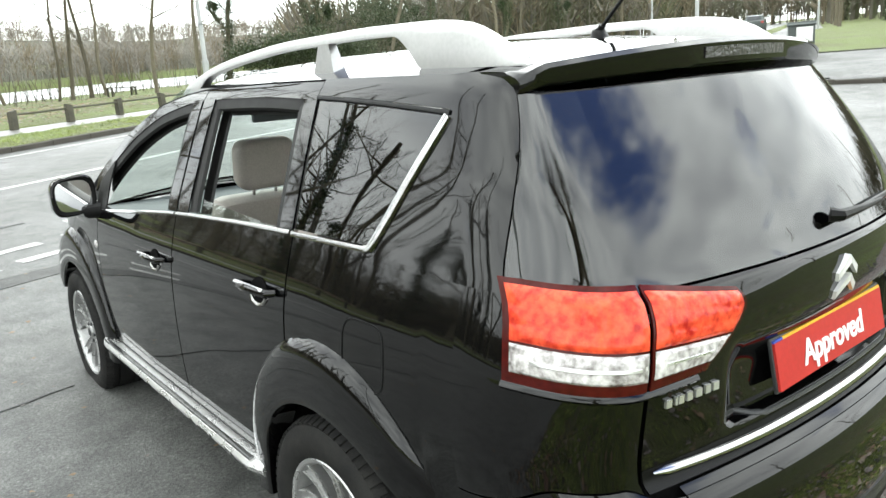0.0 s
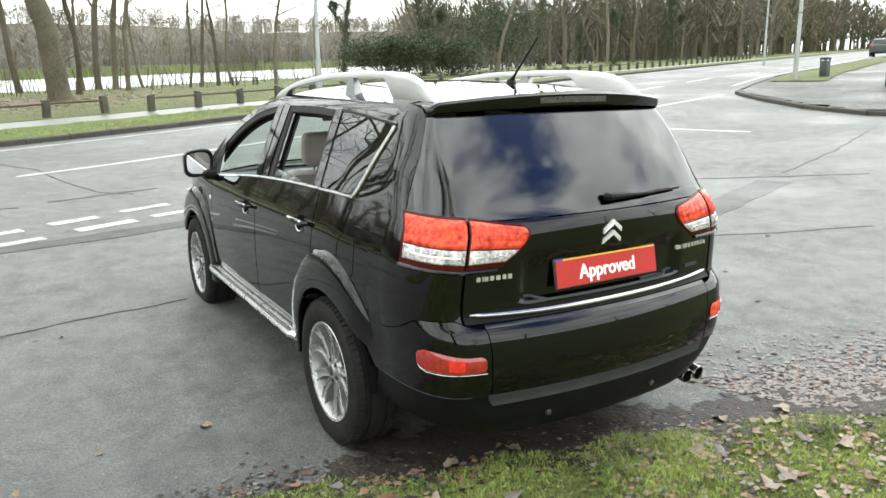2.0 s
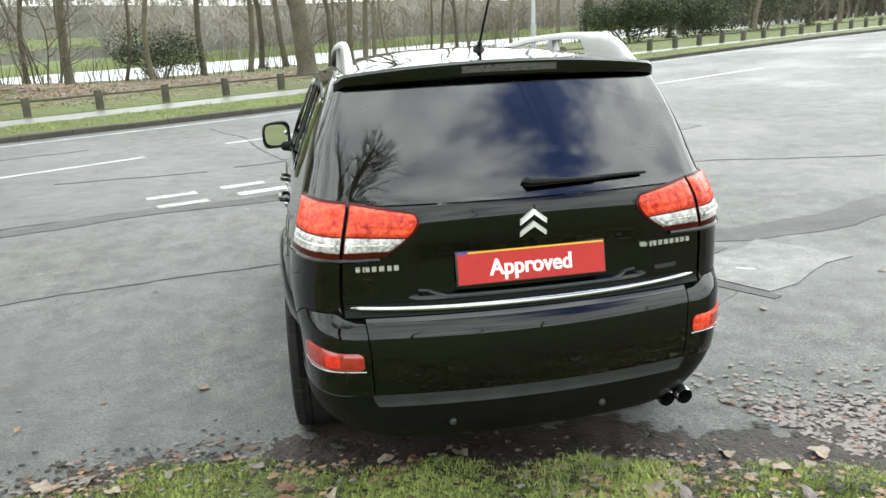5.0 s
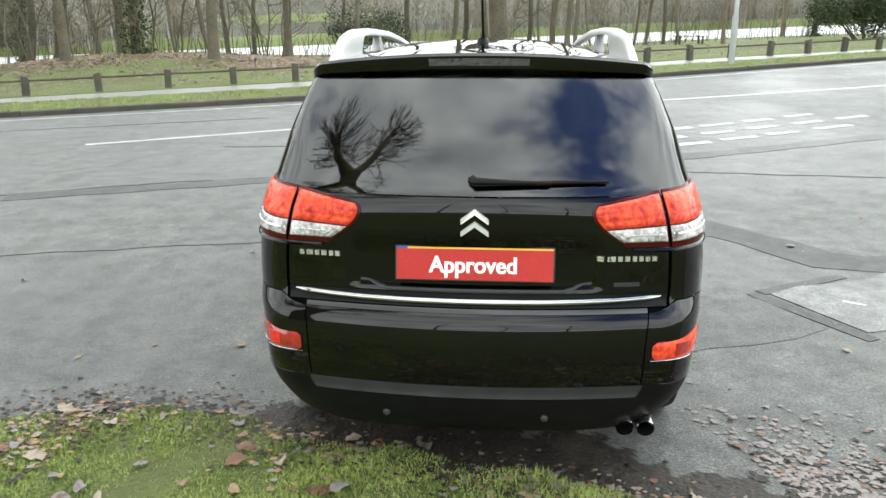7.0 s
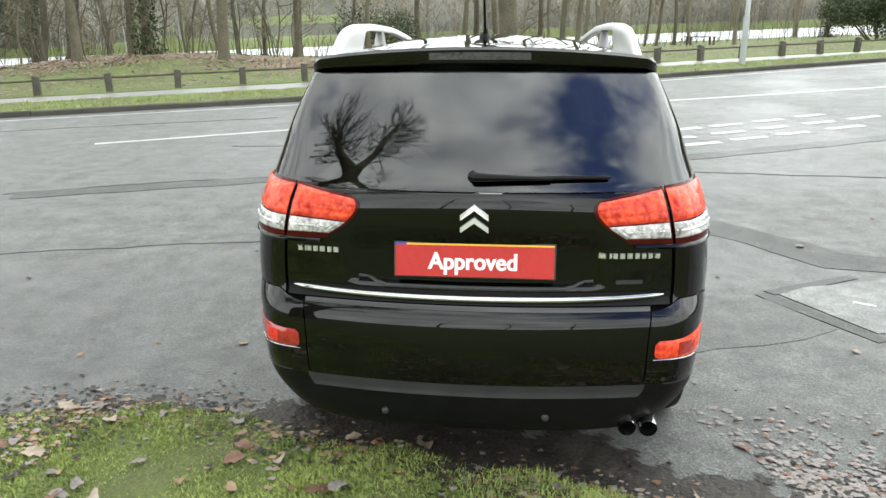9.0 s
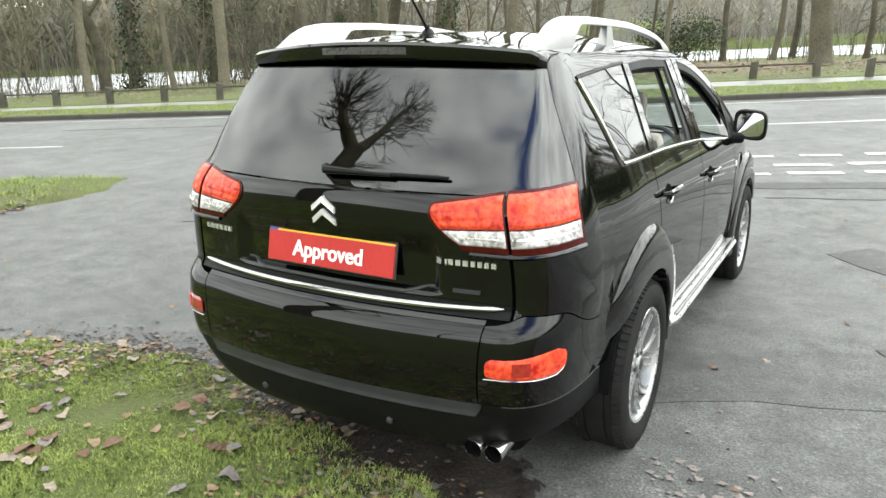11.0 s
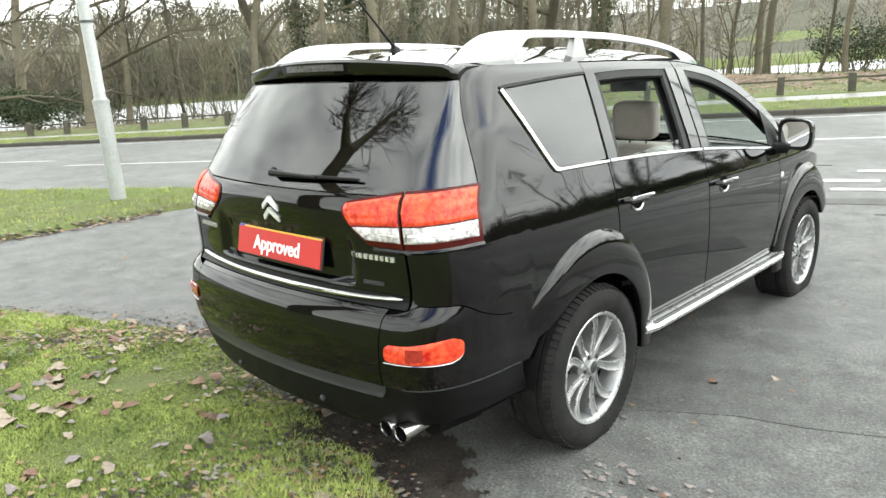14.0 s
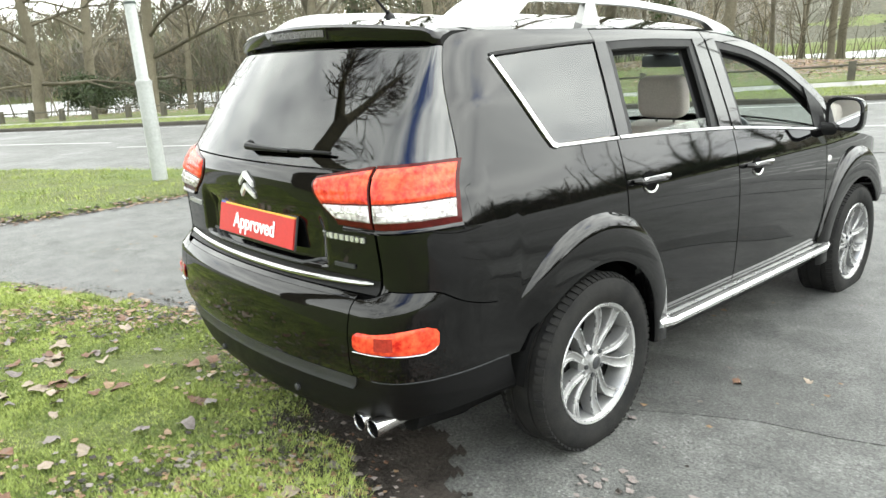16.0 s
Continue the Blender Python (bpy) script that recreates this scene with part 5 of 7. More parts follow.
def inner(z):
    return 0.80 - 0.26 * low(z) + 0.12 * float(step((z - 1.15) / 0.40))


def back_y(z):
    """Centre line of the rear; the window is one gently bowed sheet."""
    return rear_y(z) if z < 1.17 else 0.078 + 0.47 * (z - 1.17) + 0.42 * (z - 1.17) ** 2


def bow(x, xa, z):
    """Backward sweep of the rear face at x, and its slope: flatter in the middle of the window."""
    p = 2.0 + 0.25 * float(step((z - 1.12) / 0.14))
    k = rear_k(z) * xa * xa
    return k * (x / xa) ** p, k * p / xa * (x / xa) ** (p - 1)


def side_x(y, z):
    """Half width; the tail draws in, most of all low down."""
    tuck = float(step((1.0 - y) / 0.6)) * (0.020 * float(step((1.38 - z) / 0.2)) + 0.022 * float(step((0.86 - z) / 0.22)))
    return half_w(z) * nose(y) - tuck


def recess(x, z):
    """Hollow round the number plate."""
    a = step((0.44 - abs(x)) / 0.05) * step((z - 0.838) / 0.012) * step((1.05 - z) / 0.10)
    return 0.028 * float(a)


def skin(s, z, out=0.0):
    """Point of the body's outer skin. |s| below 1: rear face; 1 to 2: corner; above 2: flank, with y = corner_y + s - 2."""
    sg, a = (1 if s >= 0 else -1), abs(s)
    xs = side_x(0.5, z)
    xa = inner(z) * xs
    if a <= 1:
        x = a * xa
        b, sl = bow(x, xa, z)
        p, n = (x, back_y(z) + b + recess(x, z)), (sl, -1)
    elif a < 2:
        t, yb = a - 1, corner_y(z)
        b, sl = bow(xa, xa, z)
        ya = back_y(z) + b
        c = (xs, ya + (xs - xa) * sl)
        p = tuple((1 - t) ** 2 * A + 2 * t * (1 - t) * C + t * t * B for A, C, B in zip((xa, ya), c, (xs, yb)))
        d = tuple(2 * (1 - t) * (C - A) + 2 * t * (B - C) for A, C, B in zip((xa, ya), c, (xs, yb)))
        n = (d[1], -d[0])
    else:
        y = corner_y(z) + a - 2
        p, n = (side_x(y, z), y), (1, 0)
    ln = math.hypot(*n)
    return Vector((sg * (p[0] + n[0] / ln * out), p[1] + n[1] / ln * out, z))


def flank(y, z, side=1, out=0.0):
    """Point of the skin at y on one side (past the corner), or on the corner by the same s scale."""
    return skin(side * (2 + y - corner_y(z)), z, out) if y >= corner_y(z) else Vector((side * (side_x(0.5, z) + out), y, z))


def rear(x, z, out=0.0):
    return skin(x / (inner(z) * side_x(0.5, z)), z, out)


CENTRE = Vector((0, 2.2, 0.9))


def grid(bm, fn, us, vs, thick=0.006, away=True):
    """A panel from fn(u, v) over the two lists, thickened inwards."""
    rows = [[bm.verts.new(fn(u, v)) for v in vs] for u in us]
    faces = []
    for i in range(len(us) - 1):
        for j in range(len(vs) - 1):
            q = [rows[i][j], rows[i + 1][j], rows[i + 1][j + 1], rows[i][j + 1]]
            try:
                faces.append(bm.faces.new(q))
            except ValueError:
                pass
    nrm, mid = Vector(), Vector()
    for f in faces:
        f.normal_update()
        nrm += f.normal * f.calc_area()
        mid += f.calc_center_median()
    mid /= max(1, len(faces))
    if (nrm.dot(mid - CENTRE) < 0) == away:
        for f in faces:
            f.normal_flip()
    if thick:
        vn = {}
        for f in faces:
            f.normal_update()
            for v in f.verts:
                vn[v] = vn.get(v, Vector()) + f.normal
        back = {v: bm.verts.new(v.co - n.normalized() * thick) for v, n in vn.items() if n.length > 0}
        for f in faces:
            bm.faces.new([back[v] for v in reversed(f.verts)])
        inside = set(faces)
        for f in faces:
            for lp in f.loops:
                if sum(g in inside for g in lp.edge.link_faces) == 1:
                    a, b = lp.vert, lp.link_loop_next.vert
                    try:
                        bm.faces.new((b, a, back[a], back[b]))
                    except ValueError:
                        pass
    return bm


def span(a, b, n):
    return [a + (b - a) * i / n for i in range(n + 1)]


def ribbon(bm, pts, normals, w, h, round_n=1):
    """A trim strip of width w along points, raised by h along the normals."""
    prof = []
    n = len(pts)
    for i in range(n):
        a, b = pts[max(i - 1, 0)], pts[min(i + 1, n - 1)]
        t = (b - a).normalized()
        nn = (normals[i] - t * normals[i].dot(t)).normalized()
        s = t.cross(nn)
        prof.append([pts[i] - s * w / 2 - nn * 0.004, pts[i] - s * w * 0.42 + nn * h * 0.75, pts[i] + nn * h, pts[i] + s * w * 0.42 + nn * h * 0.75, pts[i] + s * w / 2 - nn * 0.004])
    rows = [[bm.verts.new(p) for p in r] for r in prof]
    for i in range(n - 1):
        for j in range(4):
            bm.faces.new((rows[i][j], rows[i + 1][j], rows[i + 1][j + 1], rows[i][j + 1]))
    bm.faces.new(rows[0])
    bm.faces.new(rows[-1][::-1])
    return bm


def lathe(bm, prof, n=40, m=Matrix(), close=False):
    """Revolve (radius, x) points round the x axis."""
    rings = []
    for r, x in prof:
        rings.append([bm.verts.new(m @ Vector((x, r * math.cos(2 * math.pi * i / n), r * math.sin(2 * math.pi * i / n)))) for i in range(n)])
    for a, b in zip(rings, rings[1:]):
        for i in range(n):
            bm.faces.new((a[i], a[(i + 1) % n], b[(i + 1) % n], b[i]))
    return bm


def letters(name, text, size, depth, m, mat, parent, label=""):
    """Raised lettering in the built-in font, as a mesh."""
    cu = bpy.data.curves.new(name, "FONT")
    cu.body, cu.size, cu.extrude, cu.align_x, cu.align_y = text, size, depth, "CENTER", "CENTER"
    cu.offset = 0.0012
    tmp = new("tmp", cu)
    me = bpy.data.meshes.new_from_object(tmp.evaluated_get(bpy.context.evaluated_depsgraph_get()))
    bpy.data.objects.remove(tmp)
    me.materials.clear()
    me.materials.append(mat)
    # a second, slightly shifted stroke makes the face bold
    bm = bmesh.new()
    bm.from_mesh(me)
    twin = bmesh.ops.duplicate(bm, geom=bm.verts[:] + bm.edges[:] + bm.faces[:])["geom"]
    for el in twin:
        if isinstance(el, bmesh.types.BMVert):
            el.co += Vector((size * 0.028, 0, 0.0004))
    bm.to_mesh(me)
    bm.free()
    me.transform(m)
    ob = new(name, me)
    ob.parent = parent
    if label:
        tagged(ob, label)
    return ob


sill_z = curve([0.8, 1.3, 2.05, 2.7, 3.1, 3.5], [1.198, 1.192, 1.166, 1.118, 1.085, 1.06])
win_top = curve([0.55, 0.64, 1.25, 1.7, 2.1, 2.45, 2.75, 3.0, 3.2, 3.4], [1.49, 1.499, 1.545, 1.562, 1.56, 1.525, 1.445, 1.33, 1.205, 1.07])
eave_z = curve([0.3, 0.6, 1.25, 1.7, 2.1, 2.5, 2.85, 3.1, 3.3, 3.55], [1.575, 1.585, 1.6, 1.606, 1.603, 1.565, 1.47, 1.35, 1.22, 1.06])
roof_c = curve([0.25, 0.45, 0.75, 1.2, 1.7, 2.2, 2.6, 2.9], [1.612, 1.635, 1.664, 1.685, 1.69, 1.678, 1.64, 1.58])
AXLES = (1.0, 3.67)
HUB_Z, OPEN_R = 0.345, 0.405


def arch_z(y, floor=0.30):
    for c in AXLES:
        if abs(y - c) < OPEN_R:
            return max(floor, HUB_Z + math.sqrt(OPEN_R ** 2 - (y - c) ** 2))
    return floor


def arch_ys(c):
    return [c - OPEN_R * math.cos(math.pi * i / 16) for i in range(17)]


car = thing("car", "glossy black family car with silver roof rails parked on tarmac", "car")


def edge_s(z):
    """Where the rear window ends on the corner, so that its edge runs straight."""
    return 1.76 - 0.27 * float(step((z - 1.15) / 0.40)) - 0.17 * min(1.0, max(0.0, (z - 1.2) / 0.36))



# --- rear bumper ---
bumper_top = lambda s: 0.765 if abs(s) < 0.9 else 0.765 + 0.03 * float(step((abs(s) - 0.9) / 0.2)) - 0.085 * float(step((abs(s) - 1.45) / 0.6))
bm = bmesh.new()
grid(bm, lambda s, w: skin(s, 0.502 + (0.765 - 0.502) * w), span(-0.885, 0.885, 40), span(0, 1, 14))
grid(bm, lambda s, w: skin(s, 0.766 + 0.012 * w), span(-0.885, 0.885, 40), span(0, 1, 2))
rear_bumper = part("rear_bumper", bm, M_paint, car)
for sd in (-1, 1):
    bm = bmesh.new()
    ss = span(0.892, 2.0, 22) + span(2.04, 2.13, 3)
    grid(bm, lambda s, w: skin(sd * s, 0.502 + (bumper_top(s) - 0.502) * w), ss, span(0, 1, 14))
    part("bumper_corner", bm, M_paint, rear_bumper)
bm = bmesh.new()
hem = lambda s: 0.29 + 0.085 * float(step((abs(s) - 0.9) / 1.1))
lip = lambda s: 0.455 - 0.025 * float(step((abs(s) - 1.2) / 0.8))
grid(bm, lambda s, w: skin(s, hem(s) + (lip(s) - hem(s)) * w, 0.003), span(-2.07, 2.07, 64), span(0, 1, 8))
grid(bm, lambda s, w: skin(s, lip(s) + (0.505 - lip(s)) * w, 0.003 - 0.003 * w), span(-2.07, 2.07, 64), span(0, 1, 2))
part("lower_bumper", bm, M_plastic, rear_bumper, "black plastic lower bumper")
bm = bmesh.new()
grid(bm, lambda s, w: skin(s, 0.455 + 0.047 * w, 0.016 - 0.014 * w), span(-0.90, 0.90, 44), span(0, 1, 4))
part("bumper_ledge", bm, M_grey_plastic, rear_bumper, "scuffed dark grey bumper ledge")
# paler grey ribbon paints the highlight along the scuffed bumper edge
for sd in (-1, 1):
    bm = bmesh.new()
    rim_s = span(1.0, 2.06, 20)
    ribbon(bm, [skin(sd * s, 0.503, 0.001) for s in rim_s], [skin(sd * s, 0.503, 1) - skin(sd * s, 0.503) for s in rim_s], 0.004, 0.002)
    part("bumper_edge", bm, M_grey_plastic, rear_bumper, "thin scuffed bumper edge with its highlight put into grey")
for sx in (-0.312, 0.254):
    bm = bmesh.new()
    p = rear(sx, 0.37, 0.004)
    lathe(bm, [(0.0, -0.012), (0.008, -0.0115), (0.0125, -0.009), (0.0135, 0.0)], 20, Matrix.Translation(p) @ pose(0, 0, 0, 0, 0, 90))
    part("parking_sensor", bm, M_grey_plastic, rear_bumper, "round grey parking sensor")
# reflector lamps in the bumper corners
for sd in (-1, 1):
    fog = new("bumper_lamp")
    fog.parent = car
    tagged(fog, "long red bumper fog lamp with chrome edge")
    zc = lambda s: 0.640 + 0.014 * (s - 1.2)
    hh = lambda s: 0.032 + 0.010 * float(step((s - 1.0) / 0.5))
    bm = bmesh.new()
    def fog_at(t, w):
        cut = 0.05 * (2 * abs(w - 0.5)) ** 5
        s = 0.925 + cut * 0.5 + (1.62 - 0.925 - cut * 2.2) * t
        cell = 0.0012 * abs(math.sin(math.pi * 9 * t)) if 0.25 < t < 0.6 else 0.0
        return skin(sd * s, zc(s) + hh(s) * (2 * w - 1), 0.006 * math.sin(math.pi * min(1, max(0, w))) ** 0.5 + 0.001 + cell)
    grid(bm, fog_at, span(0, 1, 36), span(0, 1, 8), 0.004)
    # the right lens looks lit: its light is put into a brighter red
    lens = part("lens", bm, M_dullred if sd < 0 else M_red_lit, fog)
    bm = bmesh.new()
    grid(bm, lambda t, w: skin(sd * (1.10 + 0.17 * t), zc(1.2) + 0.022 * (2 * w - 1), 0.0085), span(0, 1, 6), span(0, 1, 4), 0.002)
    part("reflector_pad", bm, M_dullred if sd > 0 else M_red, lens, "ribbed reflector behind the lens")
    bm = bmesh.new()
    ss = span(0.92, 1.605, 18)
    loop = [(s, zc(s) - hh(s) - 0.003) for s in ss[:-2]] + [(1.59, zc(1.6) - hh(1.6) * 0.85), (1.618, zc(1.6) - hh(1.6) * 0.5), (1.622, zc(1.6) + hh(1.6) * 0.4)]
    pts = [skin(sd * s, z, 0.001) for s, z in loop]
    ribbon(bm, pts, [skin(sd * s, z, 1) - skin(sd * s, z, 0) for s, z in loop], 0.0045, 0.005)
    part("chrome_edge", bm, M_chrome, fog)

# --- tailgate ---
tailgate = new("tailgate")
tailgate.parent = car
tagged(tailgate, "black tailgate with dark rear window and number plate hollow")
bm = bmesh.new()
grid(bm, lambda s, z: skin(s, z), span(-0.985, 0.985, 80), span(0.826, 1.158, 44))
part("gate_panel", bm, M_paint, tailgate)
bm = bmesh.new()
grid(bm, lambda s, z: skin(s, z), span(-0.985, 0.985, 40), [0.782, 0.79, 0.80, 0.81, 0.824])
part("lower_gate", bm, M_plastic, tailgate)
strip_s = span(-0.95, 0.95, 40)
strip_z = lambda s: 0.800 + 0.014 * (abs(s) / 0.95) ** 4 * 1.0
bm = bmesh.new()
taper = lambda s: min(1.0, (1.0 - abs(s) / 0.952) / 0.04 + 0.25)
grid(bm, lambda s, a: skin(s, strip_z(s) + 0.0105 * taper(s) * math.sin(a), 0.002 + 0.012 * math.cos(a) * taper(s)), strip_s, [radians(q) for q in span(-90, 90, 12)], 0)
part("chrome_strip", bm, M_chrome, tailgate, "bright chrome strip across the tailgate", smooth=60)
bm = bmesh.new()
loop = [(x, 0.834 + 0.022 * float(step((abs(x) - 0.30) / 0.1))) for x in span(-0.405, 0.405, 24)]
ribbon(bm, [rear(x, z, -0.006) for x, z in loop], [rear(x, z, 1) - rear(x, z) for x, z in loop], 0.014, 0.008)
part("plate_ledge", bm, M_grey_plastic, tailgate)
# rear window, wrapped round the corners
bm = bmesh.new()
glass_top = lambda a: 1.566 - 0.030 * a ** 2.2
def pane_at(s, w, out=0.0):
    z = 1.163 + (glass_top(abs(s)) - 1.163) * w
    return skin(s * edge_s(z), z, out)


grid(bm, pane_at, span(-1, 1, 64), span(0, 1, 24), 0.004)
rear_window = part("rear_window", bm, M_tint, tailgate, "dark privacy glass rear window")
bm = bmesh.new()
for sd in (-1, 1):
    grid(bm, lambda s, w: pane_at(sd * s, w, -0.007), [0.93, 0.965, 1.003], span(0, 1, 20), 0.003)
grid(bm, lambda s, w: pane_at(s, 0.07 * w, -0.007), span(-0.99, 0.99, 40), [0, 1], 0.003)
part("window_band", bm, M_dark, tailgate)
# wiper
bm = bmesh.new()
blade = [rear(x, 1.205 + 0.01 * math.sin(4 * (x - 0.05)) - 0.015 * (x - 0.1), 0.02) for x in span(0.03, 0.44, 12)]
tube(bm, blade, [0.005 + 0.003 * math.sin(math.pi * i / 12) for i in range(13)], 6)
tube(bm, [rear(-0.01, 1.215, 0.012), rear(0.0, 1.213, 0.03), rear(0.12, 1.212, 0.032), rear(0.25, 1.209, 0.028)], [0.018, 0.015, 0.009, 0.006], 8)
part("wiper", bm, M_plastic, tailgate, "black rear wiper")
# double chevron badge
bm = bmesh.new()
for dz in (0.0, -0.043):
    for sd in (-1, 1):
        q = [(0, 1.126 + dz), (sd * 0.047, 1.090 + dz), (sd * 0.047, 1.071 + dz), (0, 1.107 + dz)]
        f = [bm.verts.new(rear(x, z, 0.014 - 0.006 * abs(x) / 0.047)) for x, z in q]
        g = [bm.verts.new(rear(x, z, -0.002)) for x, z in q]
        bm.faces.new(f)
        for i in range(4):
            bm.faces.new((f[i], f[(i + 1) % 4], g[(i + 1) % 4], g[i]))
part("badge", bm, M_badge, tailgate, "silver double chevron badge", smooth=0)
# maker's and model names as plain chrome bars
for x0, ws in ((-0.615, (0.024, 0.009, 0.022, 0.024, 0.028, 0.022, 0.026)), (0.415, (0.034, 0.012, 0.024, 0.024, 0.026, 0.022, 0.022, 0.022, 0.024))):
    x = x0
    for i, w in enumerate(ws):
        bm = bmesh.new()
        q = [(x, 0.943), (x + w * 0.62, 0.943), (x + w * 0.62, 0.960), (x, 0.960)]
        f = [bm.verts.new(rear(a, z, 0.006)) for a, z in q]
        g = [bm.verts.new(rear(a, z, -0.002)) for a, z in q]
        bm.faces.new(f)
        for k in range(4):
            bm.faces.new((f[k], f[(k + 1) % 4], g[(k + 1) % 4], g[k]))
        part("name_bar", bm, M_silver, tailgate, smooth=0)
        x += w
bm = bmesh.new()
q = [(0.475, 0.853), (0.565, 0.853), (0.565, 0.866), (0.475, 0.866)]
f = [bm.verts.new(rear(a, z, 0.006)) for a, z in q]
g = [bm.verts.new(rear(a, z, -0.002)) for a, z in q]
bm.faces.new(f)
for k in range(4):
    bm.faces.new((f[k], f[(k + 1) % 4], g[(k + 1) % 4], g[k]))
part("trim_badge", bm, M_grey_plastic, tailgate, smooth=0)
# plate with the red dealer card over it
plate_m = Matrix.Translation((0, 0.070, 0.929)) @ pose(0, 0, 0, 80, 0, 0)
plate = new("number_plate")
plate.parent = tailgate
tagged(plate, "red dealer card with white lettering over a yellow number plate")
bm = bmesh.new()
box(bm, -0.274, 0.274, -0.061, 0.061, -0.012, -0.004, 0.003)
bm.transform(plate_m)
part("holder", bm, M_grey_plastic, plate)
for nm, mt, x0, x1, z0, z1, h in (("yellow_edge", M_yellow, -0.23, 0.268, 0.050, 0.056, 0.0005), ("blue_band", M_blue, -0.268, -0.23, 0.050, 0.056, 0.0005), ("red_card", M_card, -0.268, 0.268, -0.056, 0.050, 0.002)):
    bm = bmesh.new()
    box(bm, x0, x1, z0, z1, -0.006, h)
    bm.transform(plate_m)
    part(nm, bm, mt, plate, smooth=0)
letters("lettering", "Approved", 0.080, 0.0006, plate_m @ Matrix.Translation((-0.005, -0.006, 0.0035)) @ Matrix.Diagonal((0.93, 1, 1, 1)), M_white, plate, "white word Approved")

def roof(y, t):
    e = eave_z(y)
    xe = side_x(max(y, 0.5), e)
    return Vector((xe * t, y, e + (roof_c(y) - e) * (1 - abs(t) ** 2.6)))


def roof_skin(q, t):
    """The roof from its swept rear edge (q = 0) to the windscreen (q = 1)."""
    y0 = 0.43 + 0.20 * abs(t) ** 2.4
    return roof(y0 + (2.62 - y0) * q, t)


# spoiler over the window
spoiler = new("spoiler")
spoiler.parent = tailgate
tagged(spoiler, "black roof spoiler with smoked brake lamp")


def spoil(s, w):
    """Closed section: roof side, trailing edge, underside back to the glass."""
    a = abs(s)
    g = skin((edge_s(glass_top(a)) - 0.004) * s, glass_top(a), 0.002)
    over, tall = 0.024 * (1 - a ** 4) + 0.008, 0.056 - 0.028 * a ** 2
    y1 = g.y + 0.135 - 0.01 * a
    y2 = g.y + 0.05
    x1 = g.x * 0.985
    on_roof = lambda y: roof(y, min(0.999, abs(x1) / side_x(max(y, 0.5), eave_z(y)))).z + 0.002
    sec = [(x1, y1, on_roof(y1)), (x1, y2, min(on_roof(y2), on_roof(y1)) - 0.002), (g.x, g.y - over + 0.012, g.z + tall + 0.004), (g.x, g.y - over, g.z + tall - 0.006), (g.x, g.y - over + 0.004, g.z + 0.006), (g.x, g.y - over + 0.010, g.z - 0.001),
           (g.x, g.y + 0.004, g.z - 0.003), (g.x * 0.98, g.y + 0.05, g.z)]
    return Vector(sec[min(int(w), 7)])


bm = bmesh.new()
grid(bm, spoil, span(-1, 1, 40), list(range(8)), 0)
for s in (-1, 1):
    bm.faces.new([bm.verts.new(spoil(s, w)) for w in range(8)])
part("spoiler_body", bm, M_paint, spoiler)
bm = bmesh.new()
grid(bm, lambda t, w: spoil(t, 3).lerp(spoil(t, 4), 0.2 + 0.55 * w) + Vector((0, -0.003, 0)), span(-0.23, 0.23, 16), [0, 0.5, 1], 0.004)
part("brake_lamp", bm, M_third, spoiler, "smoked high brake lamp")

# --- tail lamps: outer half on the body, inner half on the tailgate ---
def lamp(sd):
    unit = new("tail_lamp")
    unit.parent = car
    tagged(unit, "wedge-shaped red and clear tail lamp")

    def top(s):
        return 1.124 + 0.050 * (s - 0.545) / 0.455 if s < 1 else 1.174 + 0.014 * min(1, (s - 1) / 0.65)

    def bot(s):
        return 1.000 if s < 1 else 1.000 + 0.012 * min(1, (s - 1) / 0.65)

    def lens(name, inner_part, w0, w1, mt, out, rim, cells=None):
        bm = bmesh.new()

        def at(t, w):
            if inner_part:
                s0 = 0.600 + 0.165 * (1 - max(0, min(1, w))) ** 2.3 + 0.035 * max(0, w) ** 10 + rim
                s1 = 0.990 - rim * 0.4
            else:
                s0, s1 = 1.006 + rim * 0.4, 1.79 - 0.03 * (1 - w) - rim * 2.0
            s = s0 + (s1 - s0) * t
            z = bot(s) + (top(s) - bot(s)) * w
            k = (w - w0) / (w1 - w0)
            e = min(t, 1 - t, k, 1 - k) / 0.10
            bulge = 0.0 if not cells else 0.0022 * (abs(math.sin(math.pi * cells[0] * t)) * abs(math.sin(math.pi * cells[1] * k))) ** 0.6
            return skin(sd * s, z, out * (0.55 + 0.45 * float(step(e))) + bulge)
        grid(bm, at, span(0, 1, 48 if cells else 20), span(w0, w1, 18 if cells else 12), 0.006)
        return part(name, bm, mt, unit)
    for side_in in (True, False):
        lens("lamp_frame", side_in, -0.05, 1.03, M_lampframe, 0.007, 0.0)
        lens("red_lens", side_in, 0.40, 0.975, M_red_lit, 0.012, 0.018, (6, 3))
        lens("clear_lens", side_in, 0.07, 0.375, M_clear, 0.012, 0.018, (7, 1))
        lens("reflector_bar", side_in, 0.205, 0.250, M_silver, 0.0158, 0.050)
    # painted lip below the lamp
    bm = bmesh.new()
    under = span(0.80, 1.0, 8) + span(1.0, 1.76, 16)
    ribbon(bm, [skin(sd * q, bot(q) - 0.016, 0.002) for q in under], [skin(sd * q, bot(q), 1) - skin(sd * q, bot(q)) + Vector((0, 0, 0.9)) for q in under], 0.016, 0.007)
    part("lamp_lip", bm, M_paint, unit, "glossy black lip below the lamp")


for sd in (-1, 1):
    lamp(sd)

